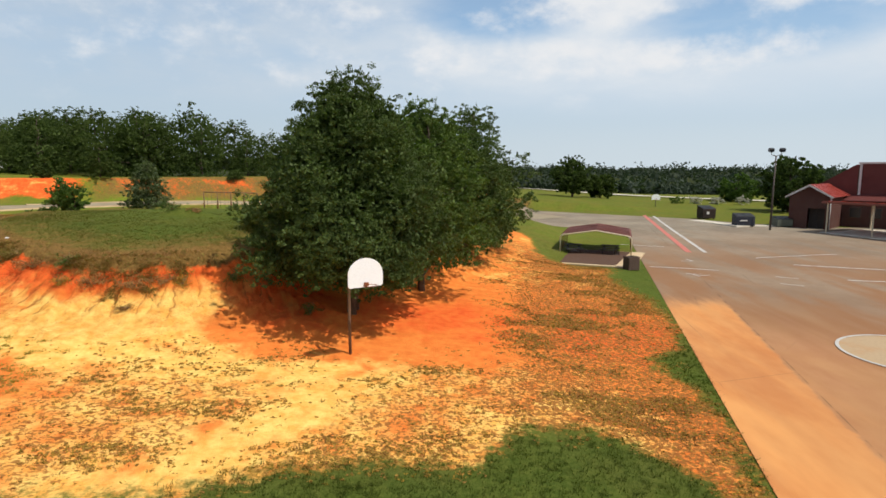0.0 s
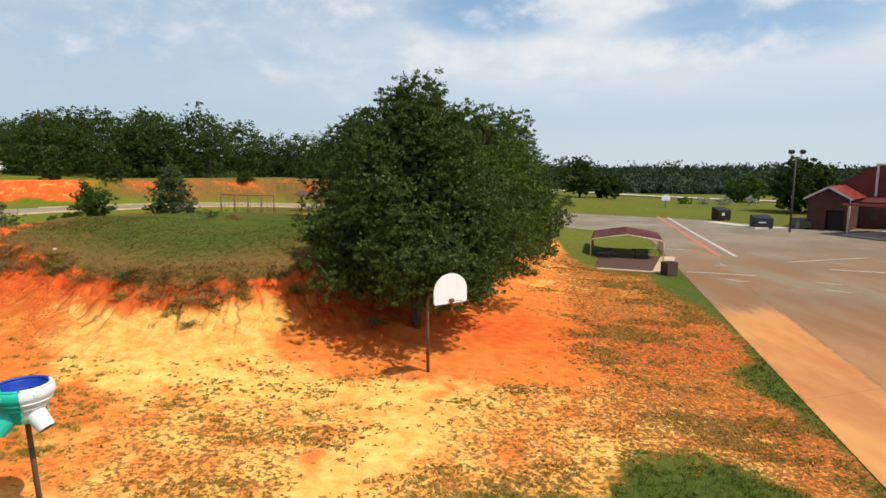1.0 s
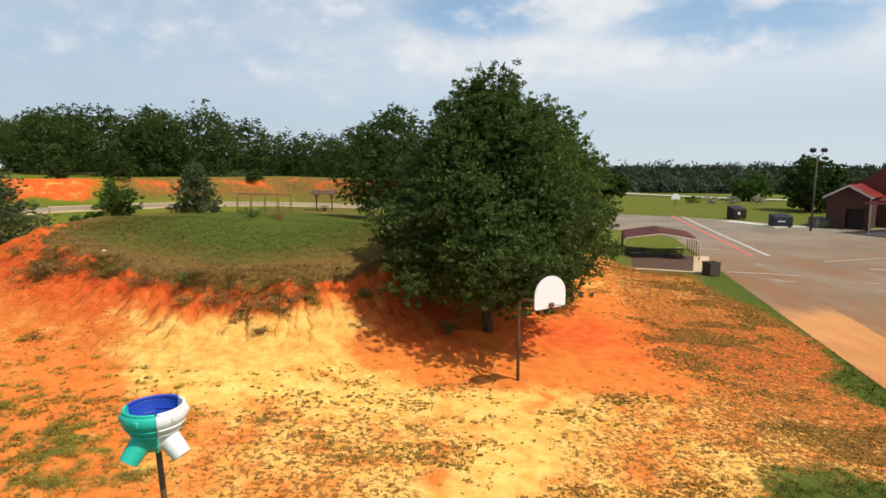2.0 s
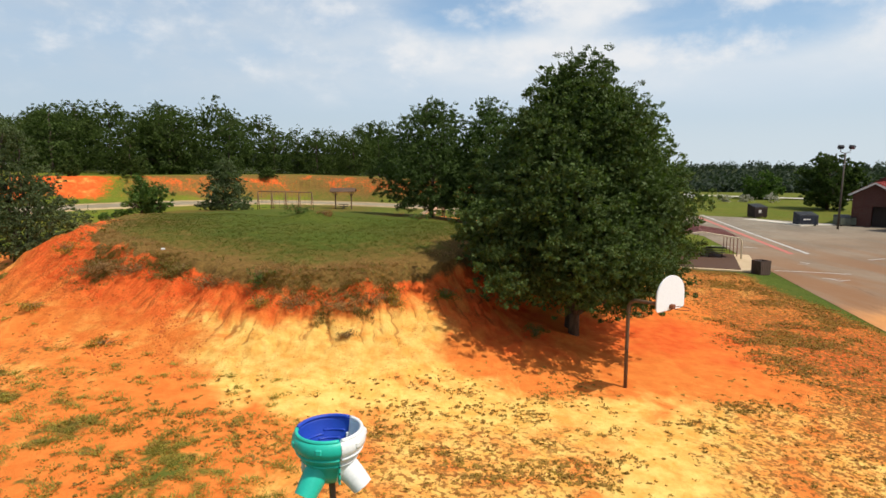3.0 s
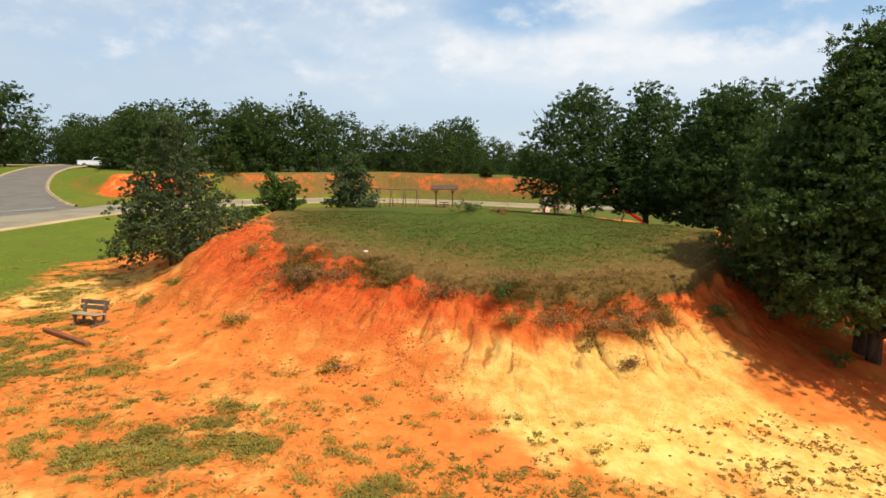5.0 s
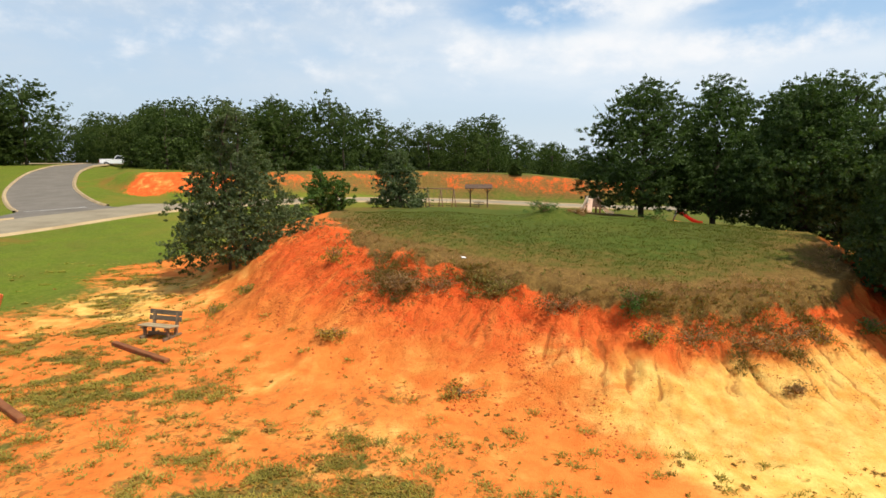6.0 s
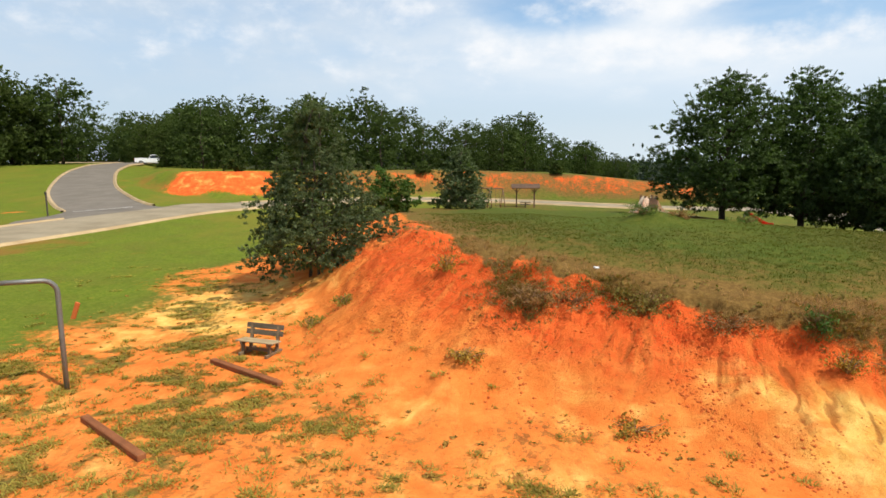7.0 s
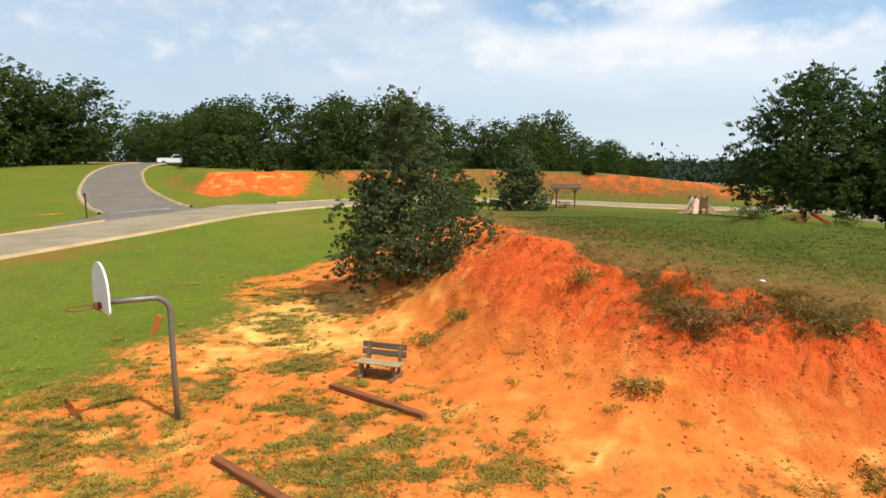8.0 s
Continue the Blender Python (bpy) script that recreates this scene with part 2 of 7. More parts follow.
    relief = m.math("ADD", relief, m.math("ADD", m.math("MULTIPLY", crumb, 0.9), m.math("MULTIPLY", m.math("MULTIPLY", rough_at, fleck), -2.4)))
    h = m.math("ADD", h, m.math("MULTIPLY", face, relief))
    m.bump(h, 0.8, 0.06)
    return m.m


def asphalt_material():
    m = Mat("old_asphalt", 0.95, 0.0, 0.1)
    p = m.pos()
    x, y = m.axis(p, 0), m.axis(p, 1)
    n1, n2, n3, n4 = m.noise(0.12, 5, 0.6), m.noise(1.3, 5, 0.6), m.noise(60, 3), m.noise(0.45, 5, 0.55, distort=0.3, stretch=(1.0, 0.16, 1.0))
    c = m.mix(m.ramp(n1, 0.35, 0.65), (0.19, 0.152, 0.104), (0.28, 0.230, 0.160))
    c = m.mix(m.ramp(n2, 0.45, 0.75, 0, 0.4), c, (0.13, 0.11, 0.088))
    c = m.mix(m.ramp(n3, 0.4, 0.7, 0, 0.3), c, (0.34, 0.32, 0.29))
    # clay washed on to the lot from the bank; it thins out away from the edge and with distance
    off = m.math("SUBTRACT", x, m.math("ADD", 6.0, m.math("MULTIPLY", y, 0.223)))
    # a lane beside the edge is covered as far as a seam in the paving; past the seam the wash is thinner
    lane = m.math("ADD", off, m.math("MULTIPLY", m.math("SUBTRACT", n2, 0.5), 0.5))
    end = m.math("ADD", y, m.math("MULTIPLY", m.math("SUBTRACT", n4, 0.5), 6.0))
    full = m.math("MULTIPLY", m.ramp(lane, 3.25, 3.75, 1.0, 0.0), m.ramp(end, 29.0, 34.0, 1.0, 0.0))
    thin = m.math("MULTIPLY", m.ramp(off, 3.5, 19.0, 0.50, 0.06), m.ramp(end, 20.0, 38.0, 1.0, 0.12))
    thin = m.math("ADD", thin, m.math("MULTIPLY", m.math("SUBTRACT", n4, 0.5), 0.25))
    k = m.math("MAXIMUM", m.math("MULTIPLY", full, m.ramp(n4, 0.2, 0.7, 0.98, 0.86)), m.ramp(thin, 0.0, 0.75, 0, 0.8))
    clay = m.mix(m.ramp(m.noise(0.5, 4, 0.6, stretch=(1.0, 0.35, 1.0)), 0.3, 0.7), (0.58, 0.205, 0.056), (0.74, 0.335, 0.105))
    c = m.mix(k, c, clay)
    dust = m.math("MULTIPLY", m.ramp(y, 30, 78, 1.0, 0.0), m.ramp(n4, 0.35, 0.6, 0.4, 0.9))
    dust = m.math("MULTIPLY", dust, m.ramp(k, 0.2, 0.9, 1.0, 0.25))
    c = m.mix(dust, c, (0.26, 0.125, 0.056))
    # tarred seam along the lane, and fine cracks
    seam = m.math("MULTIPLY", m.ramp(m.math("ABSOLUTE", m.math("SUBTRACT", off, 3.5)), 0.015, 0.04, 0.45, 0.0), m.ramp(n2, 0.42, 0.6))
    c = m.mix(seam, c, (0.06, 0.042, 0.03))
    cell = m.t.nodes.new("ShaderNodeTexVoronoi")
    cell.feature = "DISTANCE_TO_EDGE"
    cell.inputs["Scale"].default_value = 0.16
    m.put(p, cell.inputs["Vector"])
    c = m.mix(m.math("MULTIPLY", m.ramp(cell.outputs["Distance"], 0.001, 0.005, 0.3, 0.0), m.ramp(n1, 0.48, 0.62)), c, (0.09, 0.07, 0.05))
    m.colour(c)
    m.bump(n3, 0.4, 0.01)
    return m.m


def concrete_material(name, a, b):
    m = Mat(name, 0.9, 0.0, 0.25)
    n1, n2 = m.noise(0.5, 5, 0.65), m.noise(22, 3)
    c = m.mix(m.ramp(n1, 0.3, 0.7), a, b)
    c = m.mix(m.ramp(n2, 0.4, 0.7, 0, 0.25), c, tuple(k * 0.6 for k in a))
    m.colour(c)
    m.bump(n2, 0.4, 0.006)
    return m.m


def brick_material():
    m = Mat("red_brick", 0.9, 0.0, 0.2)
    br = m.t.nodes.new("ShaderNodeTexBrick")
    mp = m.t.nodes.new("ShaderNodeMapping")
    mp.inputs["Rotation"].default_value = (radians(90), 0, 0)
    m.t.links.new(m.local(), mp.inputs[0])
    m.t.links.new(mp.outputs[0], br.inputs["Vector"])
    for key, v in (("Color1", (0.075, 0.025, 0.019, 1)), ("Color2", (0.11, 0.036, 0.026, 1)), ("Mortar", (0.11, 0.085, 0.07, 1))):
        br.inputs[key].default_value = v
    br.inputs["Scale"].default_value = 1.0
    br.inputs["Brick Width"].default_value, br.inputs["Row Height"].default_value, br.inputs["Mortar Size"].default_value = 0.215, 0.075, 0.01
    m.colour(m.mix(m.ramp(m.noise(0.7, 4), 0.35, 0.7, 0, 0.5), br.outputs[0], (0.075, 0.03, 0.024)))
    return m.m


def wood_material(name, a, b, scale=1.0):
    m = Mat(name, 0.85, 0.0, 0.2)
    v = m.local()
    grain = m.noise(9 * scale, 5, 0.65, vec=v, stretch=(0.15, 1.0, 1.0))
    blot = m.noise(2.5, 4, 0.6, vec=v)
    c = m.mix(m.ramp(grain, 0.3, 0.7), a, b)
    c = m.mix(m.ramp(blot, 0.45, 0.75, 0, 0.5), c, tuple(k * 0.45 for k in a))
    c = m.mix(m.math("MULTIPLY", m.each(), 0.35), c, tuple(k * 0.6 for k in b))
    m.colour(c)
    m.bump(grain, 0.5, 0.006)
    return m.m


def bark_material(name, a, b):
    m = Mat(name, 0.95, 0.0, 0.1)
    v = m.local()
    n = m.noise(7, 5, 0.7, vec=v, stretch=(1.0, 1.0, 0.2))
    m.colour(m.mix(m.ramp(n, 0.3, 0.7), a, b))
    m.bump(n, 0.9, 0.03)
    return m.m


M_GROUND = ground_material()
M_ASPHALT = asphalt_material()
M_ROAD = concrete_material("drive_paving", (0.25, 0.20, 0.122), (0.34, 0.28, 0.18))
M_DRIVE = concrete_material("drive_asphalt", (0.155, 0.132, 0.100), (0.21, 0.18, 0.138))
M_KERB = concrete_material("kerb_concrete", (0.36, 0.25, 0.13), (0.50, 0.37, 0.20))
M_PAD = concrete_material("pad_concrete", (0.52, 0.46, 0.36), (0.66, 0.60, 0.49))
M_SLAB = concrete_material("slab_concrete", (0.50, 0.36, 0.21), (0.62, 0.47, 0.29))
M_BRICK = brick_material()
M_OAK = leafy("oak_leaves", (0.043, 0.072, 0.019), (0.122, 0.182, 0.050), 0.32, 0.2)
M_OAK_LIGHT = leafy("light_oak_leaves", (0.056, 0.094, 0.020), (0.160, 0.225, 0.050), 0.36, 0.2)
M_OAK_FAR = leafy("wood_leaves", (0.045, 0.069, 0.021), (0.114, 0.156, 0.046), 0.36, 0.04)
M_SAP = leafy("sapling_leaves", (0.058, 0.082, 0.038), (0.21, 0.25, 0.11), 0.38)
M_BRIGHT = leafy("shrub_leaves", (0.062, 0.122, 0.026), (0.155, 0.245, 0.054))
M_DRYLEAF = leafy("dry_stems", (0.29, 0.13, 0.05), (0.52, 0.30, 0.12), 0.38)
M_OLIVE = leafy("olive_weeds", (0.17, 0.145, 0.036), (0.33, 0.25, 0.075), 0.3, 0.04)
M_WEED = leafy("weed_leaves", (0.26, 0.155, 0.022), (0.46, 0.27, 0.05), 0.06, 0.02)
M_ROSETTE = leafy("rosette_leaves", (0.27, 0.15, 0.032), (0.46, 0.26, 0.06), 0.06, 0.02)
M_TWIG = bark_material("dry_twigs", (0.20, 0.115, 0.05), (0.36, 0.23, 0.11))
M_TUFT = leafy("grass_blades", (0.30, 0.24, 0.040), (0.52, 0.40, 0.085), 0.38)
M_LAWN = leafy("lawn_blades", (0.030, 0.050, 0.006), (0.080, 0.104, 0.015), 0.3, 0.04)
M_TURF = leafy("turf_blades", (0.10, 0.105, 0.018), (0.20, 0.185, 0.04), 0.4)
M_LITTER = leafy("leaf_litter", (0.22, 0.10, 0.028), (0.40, 0.20, 0.055), 0.06, 0.04)
# the haze of distance is put into this leaf colour, greyer and bluer
M_HAZED_LEAF = leafy("hazed_far_leaves", (0.034, 0.049, 0.036), (0.050, 0.070, 0.050), 0.3)
M_FLOWER = leafy("pale_blossom", (0.50, 0.46, 0.40), (0.75, 0.70, 0.62), 0.2)
M_BARK = bark_material("oak_bark", (0.055, 0.042, 0.030), (0.14, 0.11, 0.08))
M_STEEL = worn("galvanised_pipe", (0.23, 0.23, 0.21), 0.5, 0.6, 0.4, (0.16, 0.10, 0.06), 0.6)
M_RUST = worn("rusty_pipe", (0.16, 0.10, 0.062), 0.75, 0.3, 0.3, (0.10, 0.045, 0.02), 0.7)
M_DARKPIPE = worn("dark_pipe", (0.10, 0.085, 0.07), 0.65, 0.4, 0.3, (0.17, 0.08, 0.04), 0.6)
M_BOARD = worn("white_board", (0.85, 0.85, 0.84), 0.45, 0.0, 0.4, (0.74, 0.71, 0.66), 0.2, 1.5, 0.05)
M_RIM = worn("rusty_rim", (0.26, 0.09, 0.04), 0.7, 0.4, 0.3)
M_WOOD = wood_material("weathered_wood", (0.15, 0.10, 0.055), (0.25, 0.175, 0.10))
M_SEATWOOD = wood_material("pale_seat_wood", (0.30, 0.215, 0.11), (0.50, 0.38, 0.21))
M_GREYWOOD = wood_material("grey_wood", (0.085, 0.065, 0.042), (0.16, 0.125, 0.08))
M_TIMBER = wood_material("landscape_timber", (0.21, 0.072, 0.028), (0.34, 0.125, 0.045))
M_SHED = wood_material("shelter_wood", (0.09, 0.055, 0.035), (0.16, 0.10, 0.065))
M_TEAL = worn("teal_plastic", (0.02, 0.50, 0.36), 0.4, 0.0, 0.45, (0.03, 0.33, 0.25), 0.35, 2.0, 0.08)
M_WHITE = worn("white_plastic", (0.80, 0.79, 0.76), 0.4, 0.0, 0.45, (0.60, 0.55, 0.46), 0.35, 2.0, 0.08)
M_BLUE = worn("blue_plastic", (0.018, 0.06, 0.42), 0.4, 0.0, 0.45, (0.015, 0.04, 0.28), 0.35, 2.0, 0.08)
M_GREY = worn("grey_plastic", (0.42, 0.41, 0.39), 0.5)
M_REDROOF = worn("red_metal_roof", (0.36, 0.055, 0.035), 0.45, 0.3, 0.4, (0.24, 0.05, 0.04), 0.4, 0.5)
M_MAT = worn("brown_mat", (0.10, 0.055, 0.035), 0.9, 0.0, 0.2, (0.16, 0.08, 0.04), 0.5)
M_HALL = worn("dull_red_cladding", (0.13, 0.034, 0.028), 0.6, 0.1, 0.3, (0.09, 0.03, 0.025), 0.5, 0.5)
M_DULLROOF = worn("faded_red_roof", (0.25, 0.085, 0.062), 0.55, 0.2, 0.35, (0.14, 0.05, 0.04), 0.5, 0.5)
M_TRIM = worn("cream_trim", (0.62, 0.52, 0.36), 0.5)
M_WTRIM = worn("white_trim", (0.66, 0.62, 0.58), 0.5)
M_BIN = worn("brown_slats", (0.10, 0.062, 0.045), 0.7)
M_DUMP1 = worn("brown_steel", (0.035, 0.024, 0.020), 0.6, 0.2, 0.3, (0.14, 0.07, 0.035), 0.6)
M_DUMP2 = worn("blue_grey_steel", (0.030, 0.036, 0.050), 0.6, 0.2, 0.3, (0.10, 0.07, 0.05), 0.5)
M_DUMP3 = worn("green_grey_steel", (0.13, 0.145, 0.11), 0.6, 0.2, 0.3)
M_BLACK = worn("black_steel", (0.02, 0.02, 0.02), 0.5, 0.3, 0.3)
M_DARK = worn("dark_table", (0.035, 0.033, 0.03), 0.6)
M_TRUCK = worn("white_car_paint", (0.78, 0.78, 0.77), 0.25, 0.0, 0.5, (0.55, 0.52, 0.48), 0.2, 1.0, 0.05)
M_TYRE = worn("tyre_rubber", (0.018, 0.018, 0.018), 0.85)
M_GLASS = worn("dark_car_glass", (0.02, 0.025, 0.03), 0.08, 0.0, 0.6, (0.03, 0.03, 0.03), 0.1, 1.0, 0.0)
M_SLIDE = worn("cream_plastic", (0.80, 0.72, 0.56), 0.45)
M_REDPL = worn("red_plastic", (0.60, 0.035, 0.02), 0.4)
M_PAINTW = worn("white_paint_line", (0.50, 0.47, 0.42), 0.8, 0.0, 0.2, (0.26, 0.22, 0.17), 0.8, 1.2)
M_PAINTR = worn("red_paint_line", (0.52, 0.16, 0.12), 0.8, 0.0, 0.2, (0.32, 0.20, 0.15), 0.6, 1.2)
M_DISC = worn("pale_paint_disc", (0.43, 0.31, 0.185), 0.95, 0.0, 0.05, (0.44, 0.24, 0.11), 0.8, 0.5, 0.05)
M_ORANGE = worn("orange_marker", (0.62, 0.14, 0.03), 0.6)
M_DOORDARK = worn("dark_doorway", (0.035, 0.025, 0.022), 0.7)

# ---- the lie of the land ----


def lattice(ix, iy, seed):
    h = (ix.astype(np.int64) * 374761393 + iy.astype(np.int64) * 668265263 + seed * 974711) & 0x7FFFFFFF
    h = ((h ^ (h >> 13)) * 1274126177) & 0x7FFFFFFF
    h = (h ^ (h >> 16)) & 0xFFFF
    return h / 65535.0


def vnoise(x, y, seed=0):
    """Smooth value noise from -1 to 1, over arrays."""
    x, y = np.asarray(x, float), np.asarray(y, float)
    ix, iy = np.floor(x), np.floor(y)
    fx, fy = x - ix, y - iy
    fx, fy = fx * fx * (3 - 2 * fx), fy * fy * (3 - 2 * fy)
    a, b = lattice(ix, iy, seed), lattice(ix + 1, iy, seed)
    c, d = lattice(ix, iy + 1, seed), lattice(ix + 1, iy + 1, seed)
    return 2 * ((a * (1 - fx) + b * fx) * (1 - fy) + (c * (1 - fx) + d * fx) * fy) - 1


def fbm(x, y, octaves=4, seed=0):
    s, a = 0.0, 0.5
    for k in range(octaves):
        s = s + a * vnoise(x * 2**k, y * 2**k, seed + 7 * k)
        a *= 0.5
    return s


def smooth(v, a, b):
    t = np.clip((np.asarray(v, float) - a) / (b - a), 0, 1)
    return t * t * (3 - 2 * t)


# the outline of the mound's grassy top
RIM = [(-26.2, 33.5), (-25.6, 30.6), (-25.0, 27.9), (-23.6, 25.7), (-22.0, 24.4), (-20.3, 23.15), (-18.8, 22.45), (-17.4, 22.0),
       (-16.2, 21.5), (-15.0, 20.9), (-13.6, 20.85), (-12.2, 21.35), (-10.6, 22.3), (-9.2, 23.2), (-7.9, 24.8), (-6.8, 27.4), (-5.0, 32.0), (-3.2, 37.0),
       (-1.0, 43.0), (0.0, 50.0), (-6.0, 58.0), (-16.0, 62.0), (-24.0, 58.0), (-28.4, 48.0), (-27.6, 39.0)]
# how the bare face falls from the lip (1) to the yard (0), at stations along it: smooth at one end, a cut scarp over a fan of wash in the middle
FALL_AT = (0.0, 0.5, 1.2, 2.0, 3.0, 4.0, 5.0, 6.2)
FALLS = ((-23.0, (1.0, 0.93, 0.83, 0.66, 0.45, 0.27, 0.12, 0.0)), (-20.3, (1.0, 0.85, 0.68, 0.49, 0.28, 0.12, 0.04, 0.0)), (-17.0, (1.0, 0.79, 0.58, 0.35, 0.18, 0.08, 0.02, 0.0)),
         (-14.5, (1.0, 0.64, 0.46, 0.30, 0.15, 0.05, 0.01, 0.0)), (-10.5, (1.0, 0.82, 0.64, 0.45, 0.29, 0.18, 0.08, 0.0)))


def face_fall(x, d):
    """The share of the bank's height that is left at a place below the lip."""
    d = d * (1 + 0.5 * smooth(-x, 25.5, 28.5) * smooth(-d, 2.0, 4.5))
    x = np.clip(x, FALLS[0][0], FALLS[-1][0])
    out = np.zeros(np.shape(x))
    for i, (sx, heights) in enumerate(FALLS):
        near = np.ones(np.shape(x))
        if i:
            near = near * np.clip((x - FALLS[i - 1][0]) / (sx - FALLS[i - 1][0]), 0, 1)
        if i < len(FALLS) - 1:
            near = near * np.clip((FALLS[i + 1][0] - x) / (FALLS[i + 1][0] - sx), 0, 1)
        out = out + near * np.interp(-d, FALL_AT, heights)
    return out


def ragged(x, y):
    """How far the lip strays from its plain outline."""
    return 0.22 * vnoise(x * 0.55, y * 0.55, 3) + 0.20 * vnoise(x * 1.3, y * 1.3, 5) + 0.13 * vnoise(x * 3.1, y * 3.1, 6)


def down_lines(x, below):
    """A coordinate that stays the same down the fall of the bank, which fans out."""
    return 1.1 * (x + 14.5) / (1 + 0.08 * np.maximum(below, 0))


def rim_distance(x, y):
    """Metres from the rim, inside positive."""
    return rim_place(x, y)[0]


def rim_place(x, y):
    """Metres from the rim, inside positive, and metres along it."""
    x, y = np.asarray(x, float), np.asarray(y, float)
    best, along, run = np.full(x.shape, 1e9), np.zeros(x.shape), 0.0
    inside = np.zeros(x.shape, bool)
    for (x0, y0), (x1, y1) in zip(RIM, RIM[1:] + RIM[:1]):
        ex, ey = x1 - x0, y1 - y0
        t = np.clip(((x - x0) * ex + (y - y0) * ey) / (ex * ex + ey * ey), 0, 1)
        gap = np.hypot(x - x0 - t * ex, y - y0 - t * ey)
        along = np.where(gap < best, run + t * math.hypot(ex, ey), along)
        best = np.minimum(best, gap)
        run += math.hypot(ex, ey)
        cross = ((y0 > y) != (y1 > y)) & (x < (x1 - x0) * (y - y0) / (y1 - y0 + 1e-12) + x0)
        inside ^= cross
    return np.where(inside, best, -best), along


# the loop drive, the side road that climbs from it, and the far road
LOOP = [(-61, 8), (-55.5, 24), (-52.4, 35.5), (-50, 43.5), (-47.6, 51.5), (-44.4, 61.5), (-39.5, 71.5), (-31, 79), (-20, 81.5), (-8, 79.5), (6, 82), (16, 88)]
SIDE = [(-48.5, 47.5), (-54, 52.8), (-59.3, 58), (-65.5, 65), (-72.3, 74.5), (-79, 85), (-85, 97), (-88.5, 108), (-96, 120), (-116, 132), (-150, 140)]
FARROAD = [(-20, 190), (20, 175), (50, 150), (75, 128), (110, 115), (160, 105)]


def glide(points, step=1.0):
    """Points along a smooth curve through the given ones."""
    pts = [Vector((*p, 0)) if len(p) == 2 else Vector(p) for p in points]
    out = []
    for i in range(len(pts) - 1):
        a, b = pts[max(i - 1, 0)], pts[i]
        c, d = pts[i + 1], pts[min(i + 2, len(pts) - 1)]
        n = max(2, int((c - b).length / step))
        for k in range(n):
            t = k / n
            out.append(0.5 * ((2 * b) + (c - a) * t + (2 * a - 5 * b + 4 * c - d) * t * t + (3 * b - a - 3 * c + d) * t**3))
    return out + [pts[-1]]


def line_distance(x, y, pts):
    best = np.full(np.shape(x), 1e9)
    for a, b in zip(pts, pts[1:]):
        ex, ey = b.x - a.x, b.y - a.y
        t = np.clip(((x - a.x) * ex + (y - a.y) * ey) / (ex * ex + ey * ey), 0, 1)
        best = np.minimum(best, np.hypot(x - a.x - t * ex, y - a.y - t * ey))
    return best


LOOP_LINE, SIDE_LINE, FAR_LINE = glide(LOOP, 3), glide(SIDE, 3), glide(FARROAD, 8)
LOOP_HALF, SIDE_HALF, FAR_HALF = 3.3, 3.1, 2.6


def kerb_x(y):
    """The left edge of the paved lot."""
    y = np.asarray(y, float)
    near = 8.67 + 0.223 * (y - 12)
    turned = np.interp(y, [63, 68, 74, 78, 98], [20.0, 18.5, 12.0, 8.0, 12.0])
    return np.where(y < 63, near, turned)


def lot_far_x(y):
    return np.interp(y, [-200, 72.9, 73.0, 82, 84, 98], [120, 120, 46.0, 37, 36, 13.0])


BANK = [(-63, 74), (-58.5, 71.5), (-52, 71.5), (-45, 75.5), (-38, 82.5), (-31, 88.5), (-22, 92.5), (-10, 93), (2, 94), (12, 99)]
BANK_LINE = glide(BANK, 3)


def paved(x, y):
    """How far a place lies inside the lot; below zero outside."""
    return np.minimum(np.minimum(x - kerb_x(y), lot_far_x(y) - x), 98 - y)


